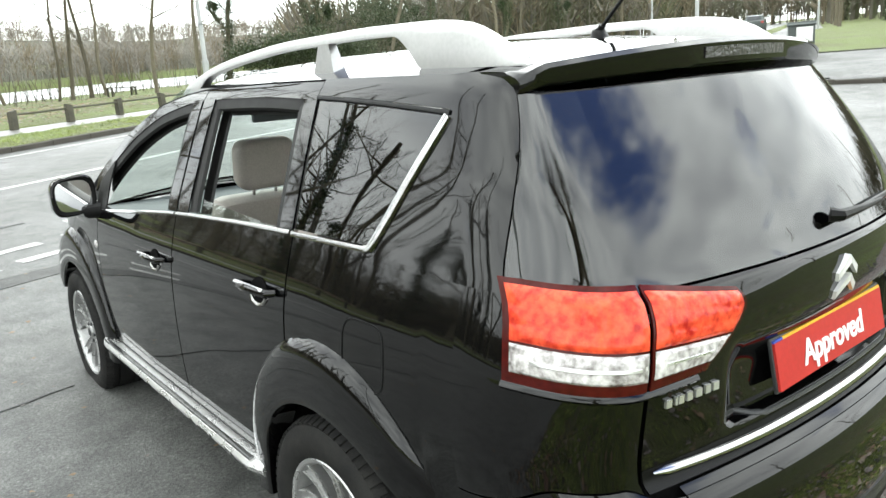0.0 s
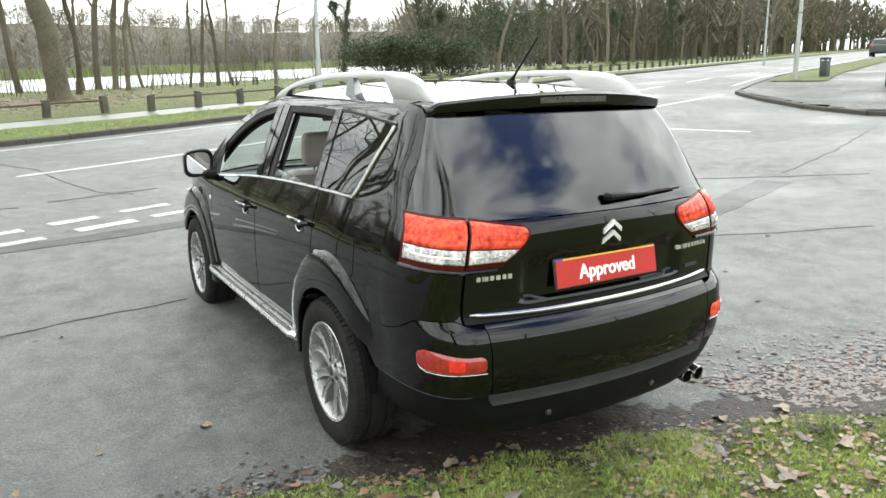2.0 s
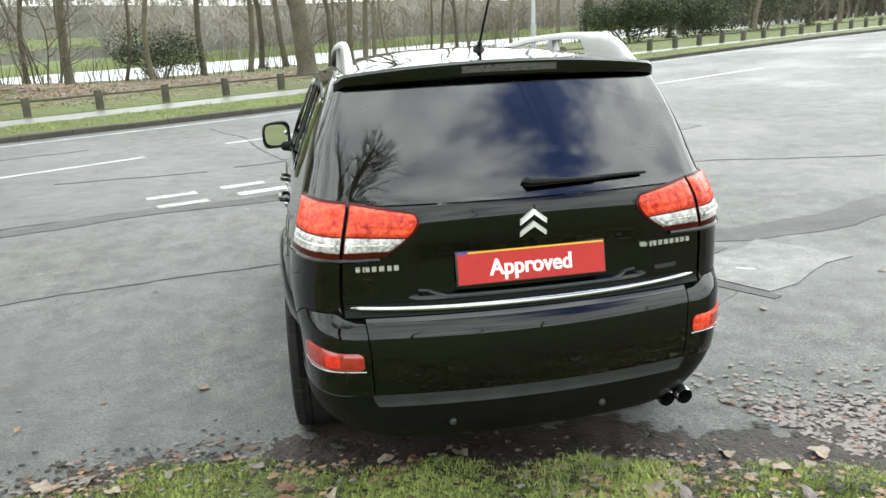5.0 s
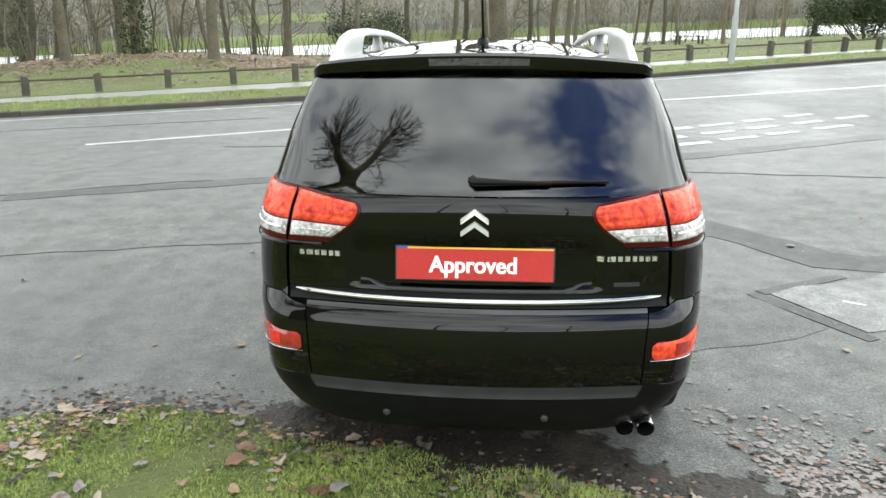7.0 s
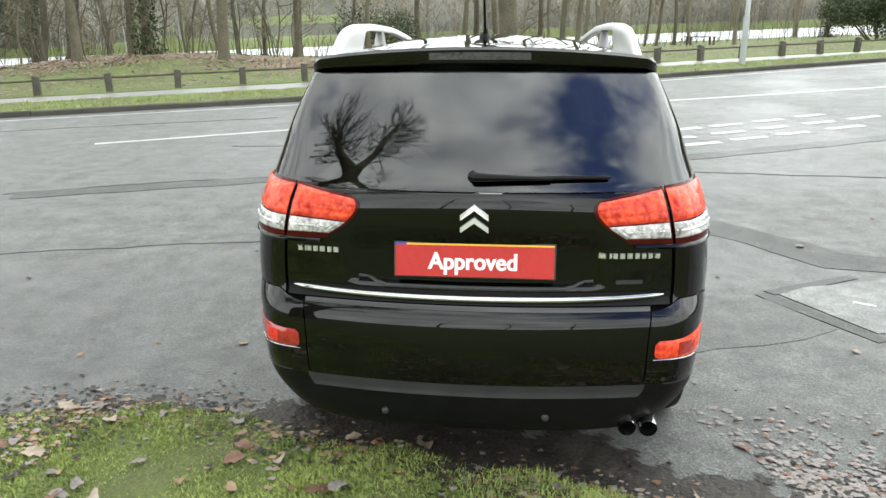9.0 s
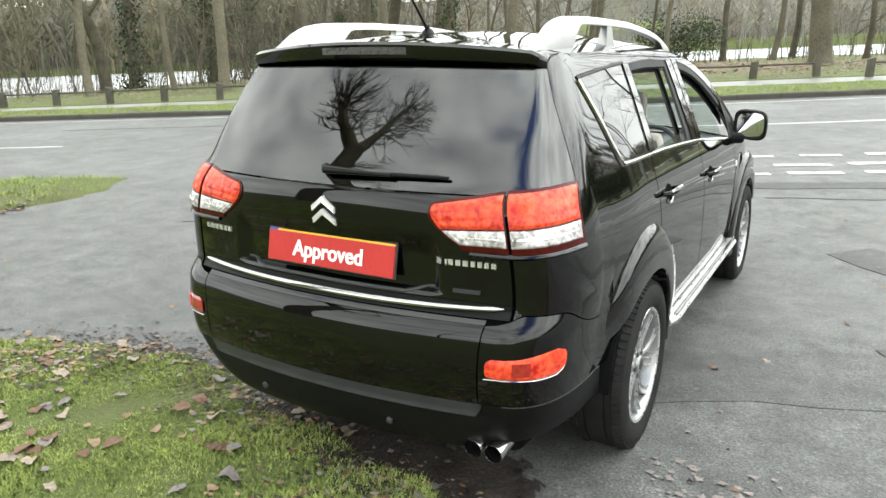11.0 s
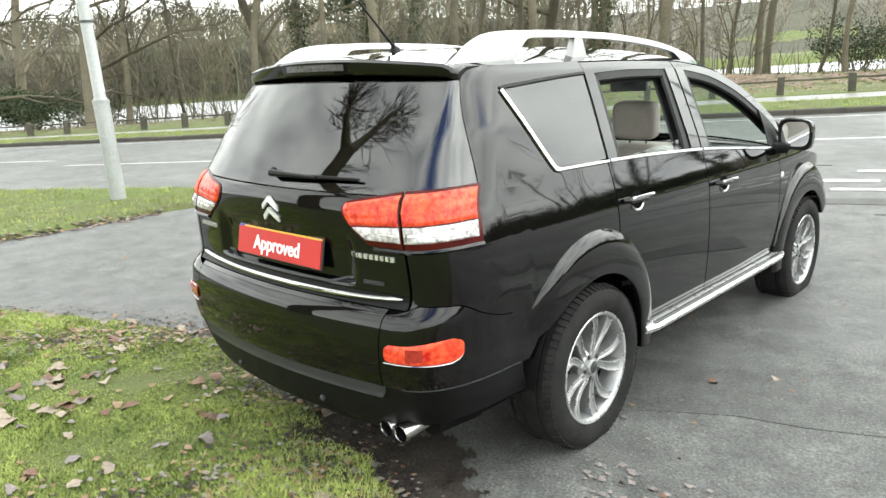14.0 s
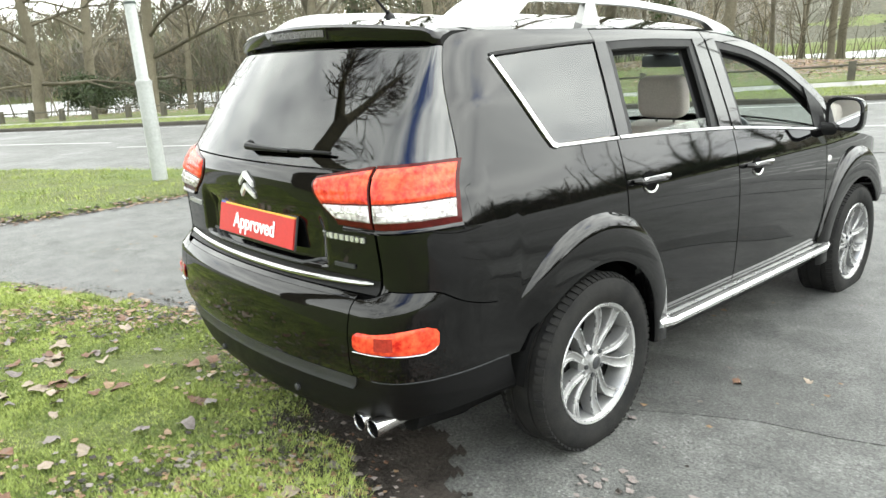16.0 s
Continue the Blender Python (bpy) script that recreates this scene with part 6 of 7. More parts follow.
# --- flanks ---
for sd in (-1, 1):
    P = lambda y, z, out=0.0: flank(y, z, sd, out)
    # rear wing: below the window, behind it, above it
    bm = bmesh.new()
    ss = span(1.004, 2.0, 24)
    grid(bm, lambda s, w: skin(sd * s, bumper_top(s) + 0.004 + (1.16 - bumper_top(s) - 0.004) * w), ss, span(0, 1, 18))
    ys = [0.48, 0.53, 0.58] + arch_ys(1.0)[1:]
    ys = [y for y in ys if y < 1.19] + [1.19]
    lowz = lambda y: (0.70 if y < 0.597 else arch_z(y, 0.5))
    grid(bm, lambda y, w: P(y, lowz(y) + (1.16 - lowz(y)) * w), ys, span(0, 1, 18))
    # strip from 1.16 to the window sill
    grid(bm, lambda y, w: P(y, 1.16 + (sill_z(max(y, 0.8)) - 0.012 - 1.16) * w), [0.52, 0.6, 0.7, 0.8, 0.9, 1.0, 1.1, 1.19], span(0, 1, 3))
    # pillar between rear window and quarter window
    wr = lambda z: 0.64 + (1.499 - z) / (1.499 - 1.20) * 0.175

    def pillar(t, w):
        z = 1.16 + (1.588 - 1.16) * w
        s0 = edge_s(z) + 0.012
        s1 = 2 + (wr(min(z, 1.505)) - 0.022) - corner_y(z)
        return skin(sd * (s0 + (s1 - s0) * t), z)
    grid(bm, pillar, span(0, 1, 16), span(0, 1, 24))
    # roof side above the quarter window
    def over_window(t, w):
        z = win_top(0.62 + 0.625 * t) + 0.012
        z += (eave_z(0.62 + 0.625 * t) - z) * w
        s0 = 2 + 0.60 - corner_y(z)
        return skin(sd * (s0 + (2 + 1.245 - corner_y(z) - s0) * t), z)
    grid(bm, over_window, span(0, 1, 16), span(0, 1, 5))
    wing = part("rear_wing", bm, M_paint, car)
    # quarter window
    bm = bmesh.new()
    grid(bm, lambda t, w: P((wr(sill_z(0.9) + (win_top(0.7) - sill_z(0.9)) * w)) * (1 - t) + (1.195 + 0.045 * w) * t,
                            (sill_z(0.9) * (1 - w) + (win_top(0.64 + 0.6 * t)) * w), -0.006), span(0, 1, 10), span(0, 1, 10), 0.004)
    qw = part("quarter_window", bm, M_tint, wing, "dark privacy glass quarter window")
    bm = bmesh.new()
    loop = [(0.640 + 0.175 * (1 - t), 1.20 + 0.298 * t) for t in span(1, 0, 12)]
    loop = loop[:-1] + [(0.822, 1.194), (0.84, 1.190)]
    ribbon(bm, [P(y - 0.008, z, 0.002) for y, z in loop], [Vector((sd, 0, 0.4))] * len(loop), 0.024, 0.008)
    part("chrome_trim", bm, M_chrome, wing)
    bm = bmesh.new()
    loop = [(y, sill_z(y) - 0.008) for y in span(0.82, 1.2, 8)]
    ribbon(bm, [P(y, z, 0.002) for y, z in loop], [Vector((sd, 0, 0.4))] * len(loop), 0.015, 0.006)
    part("chrome_trim", bm, M_chrome, wing)
    bm = bmesh.new()
    loop = [(y, win_top(y) + 0.006) for y in span(0.63, 1.245, 10)]
    ribbon(bm, [P(y, z, 0.001) for y, z in loop], [Vector((sd, 0, 0.5))] * len(loop), 0.012, 0.004)
    part("black_trim", bm, M_plastic, wing)
    # doors
    for nm, y0, y1 in (("rear_door", 1.198, 2.105), ("front_door", 2.113, 3.17)):
        door = new(nm)
        door.parent = car
        tagged(door, "black car door with its window wound down")
        bm = bmesh.new()
        floor = 0.43
        rl = (lambda y: max(floor, arch_z(y, floor))) if nm == "rear_door" else (lambda y: floor)
        yl = [1.198, 1.24, 1.28, 1.32, 1.35, 1.375, 1.39, 1.4, 1.404, 1.41] + span(1.45, y1, 10) if nm == "rear_door" else span(y0, y1, 14)
        grid(bm, lambda y, w: P(y, rl(y) + (sill_z(y) - 0.012 - rl(y)) * w), yl, span(0, 1, 22))
        part("door_skin", bm, M_paint, door)
        # window frame
        bm = bmesh.new()
        fy0 = y0 + 0.05 if nm == "rear_door" else y0
        grid(bm, lambda y, w: P(y, win_top(y) + (eave_z(y) - 0.006 - win_top(y)) * w), span(y0 + 0.05 if nm == "rear_door" else y0, y1 + (0.0 if nm == "rear_door" else 0.10), 16), span(0, 1, 4))
        if nm == "rear_door":
            grid(bm, lambda t, w: P(1.205 + 0.045 * w + 0.075 * t, sill_z(1.25) + (win_top(1.3) + 0.004 - sill_z(1.25)) * w), span(0, 1, 3), span(0, 1, 10))
        part("window_frame", bm, M_paint, door)
        bm = bmesh.new()
        grid(bm, lambda t, w: P((1.995 + 0.01 * w + 0.10 * t) if nm == "rear_door" else (2.113 + 0.01 * w + 0.085 * t), sill_z(2.1) + (win_top(2.1) + 0.004 - sill_z(2.1)) * w, 0.002), span(0, 1, 3), span(0, 1, 10))
        part("pillar_cover", bm, M_paint, door, "gloss black pillar cover")
        # rubber channel round the opening
        bm = bmesh.new()
        if nm == "rear_door":
            loop = [(1.285 + 0.045 * (z - 1.18) / 0.38, z) for z in span(1.19, 1.545, 8)] + [(y, win_top(y) - 0.008) for y in span(1.35, 1.96, 10)] + [(2.0 - 0.03 * (1 - (z - 1.16) / 0.4), z) for z in span(1.54, 1.17, 8)]
        else:
            loop = [(2.2 + 0.02 * (z - 1.16) / 0.4, z) for z in span(1.16, 1.53, 8)] + [(y, win_top(y) - 0.010) for y in span(2.24, 3.2, 18)]
        ribbon(bm, [P(y, z, -0.016) for y, z in loop], [Vector((sd, 0, 0.4))] * len(loop), 0.072, 0.010)
        part("rubber_channel", bm, M_rubber_trim, door)
        bm = bmesh.new()
        ribbon(bm, [P(y, z - 0.012, -0.06) for y, z in loop], [Vector((sd, 0, 0.4))] * len(loop), 0.085, 0.006)
        part("inner_frame", bm, M_rubber_trim, door)
        # inner lining, lower than the skin
        bm = bmesh.new()
        grid(bm, lambda y, w: P(y, 0.45 + (sill_z(y) - 0.02 - 0.45) * w, -0.055 - 0.02 * w), span(max(y0, 1.45), y1, 8), span(0, 1, 6))
        part("door_lining", bm, M_trim, door, "pale grey door lining")
        # chrome sill
        bm = bmesh.new()
        a, b = (1.21, 2.1) if nm == "rear_door" else (2.118, 3.14)
        ribbon(bm, [P(y, sill_z(y) - 0.006, 0.003) for y in span(a, b, 16)], [Vector((sd, 0, 0.5))] * 17, 0.015, 0.006)
        part("chrome_trim", bm, M_chrome, door)
        # handle over a flat disc that paints its hollow
        hy, hz = (1.36, 1.015) if nm == "rear_door" else (2.30, 0.975)
        handle = new("door_handle")
        handle.parent = door
        bm = bmesh.new()
        tube(bm, [P(hy - 0.115, hz, 0.004), P(hy - 0.105, hz + 0.002, 0.028), P(hy - 0.06, hz + 0.003, 0.036), P(hy, hz + 0.003, 0.038), P(hy + 0.06, hz, 0.034), P(hy + 0.095, hz - 0.002, 0.020), P(hy + 0.105, hz - 0.002, 0.0)],
             [0.010, 0.012, 0.013, 0.013, 0.013, 0.012, 0.008], 10)
        part("grip", bm, M_paint, handle)
        bm = bmesh.new()
        ribbon(bm, [P(hy - 0.10 + 0.19 * t, hz + 0.010, 0.036) for t in span(0, 1, 6)], [Vector((sd, 0, 1))] * 7, 0.012, 0.006)
        part("chrome_line", bm, M_chrome, handle)
        # flat disc: the shade of the hollow is its dark colour
        bm = bmesh.new()
        n = 18
        ring = [bm.verts.new(P(hy - 0.005 + 0.055 * math.cos(2 * math.pi * i / n), hz - 0.012 + 0.042 * math.sin(2 * math.pi * i / n), 0.002)) for i in range(n)]
        mid = bm.verts.new(P(hy - 0.005, hz - 0.012, 0.0022))
        for i in range(n):
            bm.faces.new((ring[i], ring[(i + 1) % n], mid))
        part("hollow", bm, M_dark, handle, "flat disc with the handle hollow's shade painted dark")
        # bright crescent ribbon painting the glint low in the hollow
        bm = bmesh.new()
        arc = [radians(t) for t in span(200, 335, 10)]
        ribbon(bm, [P(hy - 0.005 + 0.052 * math.cos(t), hz - 0.012 + 0.040 * math.sin(t), 0.003) for t in arc], [Vector((sd, 0, 0.6))] * 11, 0.010, 0.004)
        part("hollow_rim", bm, M_steel, handle)
        # glass left standing in the opening
        bm = bmesh.new()
        if nm == "rear_door":
            grid(bm, lambda t, w: P(1.30 + 0.67 * t, sill_z(1.3 + 0.67 * t) - 0.02 + (0.07 - 0.062 * (1 - t)) * w + 0.0, -0.02), span(0, 1, 8), span(0, 1, 3), 0.004)
        else:
            grid(bm, lambda t, w: P(2.2 + 0.9 * t, sill_z(2.2 + 0.9 * t) - 0.03 + 0.015 * w, -0.02), span(0, 1, 8), span(0, 1, 2), 0.004)
        part("glass", bm, M_clearglass, door)
    # front wing, with arch
    bm = bmesh.new()
    ys = [3.178, 3.22, 3.25] + arch_ys(3.67) + [4.1, 4.2, 4.3, 4.4, 4.5]
    shoulder = curve([3.1, 3.5, 3.9, 4.3, 4.55], [1.085, 1.035, 0.985, 0.92, 0.85])
    lo = lambda y: arch_z(y, 0.36)
    grid(bm, lambda y, w: P(y, lo(y) + (shoulder(y) - lo(y)) * w), ys, span(0, 1, 14))
    front_wing = part("front_wing", bm, M_paint, car)
    bm = bmesh.new()
    bmesh.ops.create_uvsphere(bm, u_segments=12, v_segments=8, radius=0.02, matrix=Matrix.Translation(P(3.215, 0.905, 0.0)) @ Matrix.Diagonal((0.4, 1.5, 1, 1)))
    part("side_repeater", bm, M_clear, front_wing, "small clear side repeater lamp")
    # windscreen pillar
    bm = bmesh.new()
    grid(bm, lambda y, w: P(y, eave_z(y) - 0.005 + 0.0 * w, 0) + Vector((-sd * 0.07 * w, 0.03 * w, 0.012 * w)), span(2.4, 3.5, 16), [0, 0.5, 1], 0.02)
    part("screen_pillar", bm, M_paint, car)
    # rubbing sill, silver side step
    bm = bmesh.new()
    grid(bm, lambda y, w: P(y, 0.29 + 0.135 * w, 0.0), span(1.40, 3.27, 16), span(0, 1, 4))
    part("sill", bm, M_plastic, car)
    bm = bmesh.new()
    sec = [(0.795, 0.412), (0.868, 0.418), (0.897, 0.410), (0.905, 0.396), (0.897, 0.376), (0.86, 0.358), (0.80, 0.352)]
    ring = [[bm.verts.new((sd * (x - (0.02 if i in (0, 24) else 0)), y, z + 0.004 * (y - 2.3))) for x, z in sec] for i, y in enumerate(span(1.43, 3.26, 24))]
    for a, b in zip(ring, ring[1:]):
        for k in range(len(sec) - 1):
            bm.faces.new((a[k], a[k + 1], b[k + 1], b[k]))
    bm.faces.new(ring[0])
    bm.faces.new(ring[-1][::-1])
    step_part = part("side_step", bm, M_silver, car, "bright silver side step along the sill")
    bm = bmesh.new()
    ribbon(bm, [Vector((sd * 0.885, y, 0.4165 + 0.004 * (y - 2.3))) for y in span(1.5, 3.2, 10)], [Vector((0, 0, 1))] * 11, 0.02, 0.004)
    part("step_tread", bm, M_chrome, step_part)
    # flared arches
    for c, a0, a1 in ((1.0, -4, 156), (3.67, 30, 186)):
        bm = bmesh.new()
        angs = [radians(a) for a in span(a0, a1, 36)]

        def flare(a, k):
            taper_in = 0.6 + 0.4 * math.sin(max(0, min(math.pi, a)))
            ro = 0.52 + 0.07 * math.sin(max(0, min(math.pi, a))) ** 2
            sec = [(ro, -0.006), (ro - 0.010, 0.008), (ro - 0.035, 0.020 * taper_in + 0.006), (ro - 0.075, 0.030 * taper_in), (OPEN_R + 0.018, 0.034 * taper_in), (OPEN_R, 0.030 * taper_in), (OPEN_R - 0.004, 0.016), (OPEN_R - 0.002, -0.06)]
            r, o = sec[k]
            if c < 2:
                o = -0.006 + (o + 0.006) * float(step((radians(a1) - a) / radians(28)))
            # front of car is +y; angle 0 points forward
            y, z = c + r * math.cos(a), HUB_Z + r * math.sin(a)
            return Vector((sd * (max(side_x(max(y, 0.5), max(z, 0.45)), 0.815 if c < 2 else 0.855) + o), y, z))
        grid(bm, flare, angs, list(range(8)), 0)
        part("wheel_arch", bm, M_paint, car)
        # liner
        bm = bmesh.new()
        ring = [[bm.verts.new((sd * x, c + 0.412 * math.cos(a), HUB_Z + 0.412 * math.sin(a))) for a in [radians(t) for t in span(2, 176, 24)]] for x in (0.85, 0.55)]
        for k in range(24):
            bm.faces.new((ring[0][k], ring[0][k + 1], ring[1][k + 1], ring[1][k]))
        bm.faces.new(ring[1])
        part("arch_liner", bm, M_dark, car)
    # mirror
    mirror = new("door_mirror")
    mirror.parent = car
    tagged(mirror, "black door mirror")
    mc = Vector((sd * 0.918, 3.22, 1.158))
    bm = bmesh.new()
    shell = []
    for j, (dy, k) in enumerate(((-0.052, 0.93), (-0.045, 1.0), (0.0, 1.0), (0.045, 0.88), (0.08, 0.62), (0.095, 0.25))):
        row = []
        for i in range(24):
            a = 2 * math.pi * i / 24
            ex, ez = abs(math.cos(a)) ** 0.55 * math.copysign(1, math.cos(a)), abs(math.sin(a)) ** 0.6 * math.copysign(1, math.sin(a))
            row.append(bm.verts.new(mc + Vector((sd * (0.100 * k * ex), dy, 0.094 * k * ez - 0.01 * k * ex))))
        shell.append(row)
    for a, b in zip(shell, shell[1:]):
        for i in range(24):
            bm.faces.new((a[i], a[(i + 1) % 24], b[(i + 1) % 24], b[i]))
    bm.faces.new(shell[-1])
    part("shell", bm, M_paint, mirror)
    bm = bmesh.new()
    pane = [bm.verts.new(mc + Vector((sd * 0.082 * abs(math.cos(a)) ** 0.55 * math.copysign(1, math.cos(a)), -0.044, 0.076 * abs(math.sin(a)) ** 0.6 * math.copysign(1, math.sin(a))))) for a in [2 * math.pi * i / 24 for i in range(24)]]
    bm.faces.new(pane)
    part("mirror_glass", bm, M_mirror, mirror)
    bm = bmesh.new()
    o = [mc + Vector((sd * 0.097 * abs(math.cos(a)) ** 0.55 * math.copysign(1, math.cos(a)), -0.050, 0.090 * abs(math.sin(a)) ** 0.6 * math.copysign(1, math.sin(a)))) for a in [2 * math.pi * i / 24 for i in range(25)]]
    n_in = [mc + Vector((sd * 0.080 * abs(math.cos(a)) ** 0.55 * math.copysign(1, math.cos(a)), -0.046, 0.074 * abs(math.sin(a)) ** 0.6 * math.copysign(1, math.sin(a)))) for a in [2 * math.pi * i / 24 for i in range(25)]]
    for i in range(24):
        bm.faces.new([bm.verts.new(p) for p in (o[i], o[i + 1], n_in[i + 1], n_in[i])])
    part("mirror_rim", bm, M_plastic, mirror)
    bm = bmesh.new()
    tube(bm, [P(3.15, 1.075, -0.02), P(3.165, 1.075, 0.04), mc + Vector((-sd * 0.09, 0.02, -0.06))], [0.04, 0.035, 0.028], 10)
    part("bracket", bm, M_plastic, mirror)
    bm = bmesh.new()
    grid(bm, lambda t, w: P(3.03 + 0.17 * t, sill_z(3.1) + (win_top(3.03 + 0.17 * t) - sill_z(3.1)) * w, 0.004), span(0, 1, 4), span(0, 1, 4))
    part("corner_cover", bm, M_plastic, mirror)
    # roof rail
    rail = new("roof_rail")
    rail.parent = car
    tagged(rail, "bright silver roof rail")
    # one moulding: a solid fairing at the rear, a slim bar, a low front end
    r_top = curve([0.47, 0.52, 0.58, 0.66, 0.78, 0.95, 1.2, 1.55, 1.9, 2.2, 2.42, 2.56, 2.66], [1.596, 1.628, 1.668, 1.699, 1.716, 1.724, 1.731, 1.731, 1.716, 1.692, 1.662, 1.638, 1.606])
    r_x = curve([0.47, 0.8, 1.2, 1.9, 2.66], [0.560, 0.545, 0.534, 0.526, 0.494])
    r_gap = curve([0.47, 0.84, 0.90, 0.97, 2.30, 2.40, 2.48, 2.66], [0.0, 0.0, 0.55, 1.0, 1.0, 0.55, 0.0, 0.0])
    bm = bmesh.new()
    rows = []
    for y in [0.47, 0.49, 0.52, 0.55, 0.58, 0.62, 0.66, 0.72, 0.78, 0.83, 0.845, 0.86, 0.88, 0.90, 0.925, 0.95, 0.98] + span(1.1, 2.3, 12) + [2.34, 2.38, 2.42, 2.46, 2.5, 2.56, 2.61, 2.66]:
        top = r_top(y)
        seat_z = min(top - 0.006, eave_z(y) + 0.012)
        low_z = seat_z + (top - 0.030 - seat_z) * min(1, max(0, r_gap(y)))
        h, wt = top - low_z, 0.014
        wb = wt + 0.09 * min(h, 0.09)
        x = r_x(y)
        rows.append([bm.verts.new((sd * (x + dx), y, low_z + h * k)) for dx, k in ((-wb, 0), (-wt - (wb - wt) * 0.25, 0.72), (-wt * 0.62, 0.95), (0, 1), (wt * 0.62, 0.95), (wt + (wb - wt) * 0.25, 0.72), (wb, 0), (0, -0.02))])
    for a, b in zip(rows, rows[1:]):
        for k in range(8):
            bm.faces.new((a[k], a[(k + 1) % 8], b[(k + 1) % 8], b[k]))
    bm.faces.new(rows[0][::-1])
    bm.faces.new(rows[-1])
    bmesh.ops.recalc_face_normals(bm, faces=bm.faces)
    part("rail_bar", bm, M_rail, rail, smooth=50)
    bm = bmesh.new()
    a = [bm.verts.new((sd * (0.533 + dx), 1.345 + dy, 1.615)) for dx, dy in ((-0.022, -0.06), (0.022, -0.06), (0.022, 0.06), (-0.022, 0.06))]
    b = [bm.verts.new((sd * (0.533 + dx), 1.345 + dy, 1.708)) for dx, dy in ((-0.013, -0.028), (0.013, -0.028), (0.013, 0.028), (-0.013, 0.028))]
    for k in range(4):
        bm.faces.new((a[k], a[(k + 1) % 4], b[(k + 1) % 4], b[k]))
    part("rail_foot", bm, M_rail, rail)

# --- roof, screen, bonnet, nose, floor ---
bm = bmesh.new()
grid(bm, roof_skin, span(0, 1, 34), [-1, -0.985, -0.96, -0.92, -0.87, -0.8, -0.7, -0.55, -0.4, -0.2, 0, 0.2, 0.4, 0.55, 0.7, 0.8, 0.87, 0.92, 0.96, 0.985, 1], 0.02)
part("roof", bm, M_paint, car)
bm = bmesh.new()
grid(bm, lambda t, x: Vector((x * (0.57 + 0.14 * t), 2.62 + 0.93 * t - 0.10 * x * x, roof_c(2.62) + (1.08 - roof_c(2.62)) * t + 0.05 * math.sin(math.pi * t) - 0.03 * x * x)), span(0, 1, 12), span(-1, 1, 16), 0.004)
part("windscreen", bm, M_clearglass, car, "clear windscreen")
bm = bmesh.new()
shoulder = curve([3.1, 3.5, 3.9, 4.3, 4.55], [1.085, 1.035, 0.985, 0.92, 0.85])
grid(bm, lambda y, x: Vector((x * side_x(y, shoulder(y)), y, shoulder(y) + 0.075 * (1 - abs(x) ** 2.2))), span(3.42, 4.5, 14), span(-1, 1, 20), 0.01)
part("bonnet", bm, M_paint, car)
bm = bmesh.new()
grid(bm, lambda x, z: Vector((x * side_x(4.5, z), 4.5 + 0.14 * (1 - abs(x) ** 2.5), z)), span(-1, 1, 20), span(0.3, 0.86, 8), 0.01)
part("front_bumper", bm, M_paint, car)
bm = bmesh.new()
box(bm, -0.63, 0.63, 0.50, 4.40, 0.23, 0.33, 0.02)
part("floor_pan", bm, M_dark, car)
# luggage space lining and dark structure behind the skins
bm = bmesh.new()
grid(bm, lambda s, z: skin(s, z, -0.035), span(-2.1, 2.1, 40), span(0.33, 1.10, 8), 0)
part("rear_structure", bm, M_dark, car)
for sd in (-1, 1):
    bm = bmesh.new()
    grid(bm, lambda y, z: flank(y, z, sd, -0.03), [0.6, 0.8, 1.0, 1.2, 1.42], span(0.78, 1.14, 5), 0)
    grid(bm, lambda y, z: flank(y, z, sd, -0.025), span(1.42, 3.2, 8), span(0.30, 1.0, 5), 0)
    part("inner_side", bm, M_dark, car)
    bm = bmesh.new()
    grid(bm, lambda y, w: flank(y, 1.14 + 0.0 * w, sd, -0.05) + Vector((0, 0, -0.25 * w)), span(0.55, 1.4, 6), [0, 1], 0)
    part("boot_lining", bm, M_trim, car)
# exhaust
for k, x in enumerate((0.548, 0.622)):
    bm = bmesh.new()
    lathe(bm, [(0.028, 0.02), (0.0285, -0.004), (0.0305, -0.009), (0.033, -0.004), (0.032, 0.05), (0.030, 0.19)], 28, Matrix.Translation((x, 0.105, 0.318)) @ pose(0, 0, 0, 0, -4, 90))
    tip = part("exhaust_tip", bm, M_steel, car, "polished round exhaust tip")
    # matt black lining paints the shade inside the pipe
    bm = bmesh.new()
    lathe(bm, [(0.0, 0.09), (0.0265, 0.09), (0.0278, 0.0)], 28, Matrix.Translation((x, 0.105, 0.318)) @ pose(0, 0, 0, 0, -4, 90))
    part("bore", bm, M_dark, tip, "exhaust bore with its inside shade painted black")
bm = bmesh.new()
tube(bm, [(0.615, 0.26, 0.30), (0.615, 0.5, 0.28), (0.5, 0.7, 0.26)], 0.05, 10)
part("silencer", bm, M_dark, car)
# aerial
aerial = new("aerial")
aerial.parent = car
tagged(aerial, "short black roof aerial")
bm = bmesh.new()
tube(bm, [(0, 0.745, 1.655), (0, 0.745, 1.675), (0, 0.735, 1.692)], [0.03, 0.022, 0.012], 12)
part("base", bm, M_plastic, aerial)
bm = bmesh.new()
tube(bm, [(0, 0.735, 1.688), (0, 0.55, 1.86)], [0.006, 0.004], 8)
part("rod", bm, M_plastic, aerial)
# fuel flap seam on the near flank
bm = bmesh.new()
fc = (0.80, 0.94)
loop = []
for i in range(25):
    a = 2 * math.pi * i / 24
    loop.append((fc[0] + 0.085 * abs(math.cos(a)) ** 0.5 * math.copysign(1, math.cos(a)), fc[1] + 0.085 * abs(math.sin(a)) ** 0.5 * math.copysign(1, math.sin(a))))
ribbon(bm, [flank(y, z, -1, 0.0005) for y, z in loop], [Vector((-1, 0, 0))] * 25, 0.005, 0.0012)
part("fuel_flap", bm, M_plastic, car)
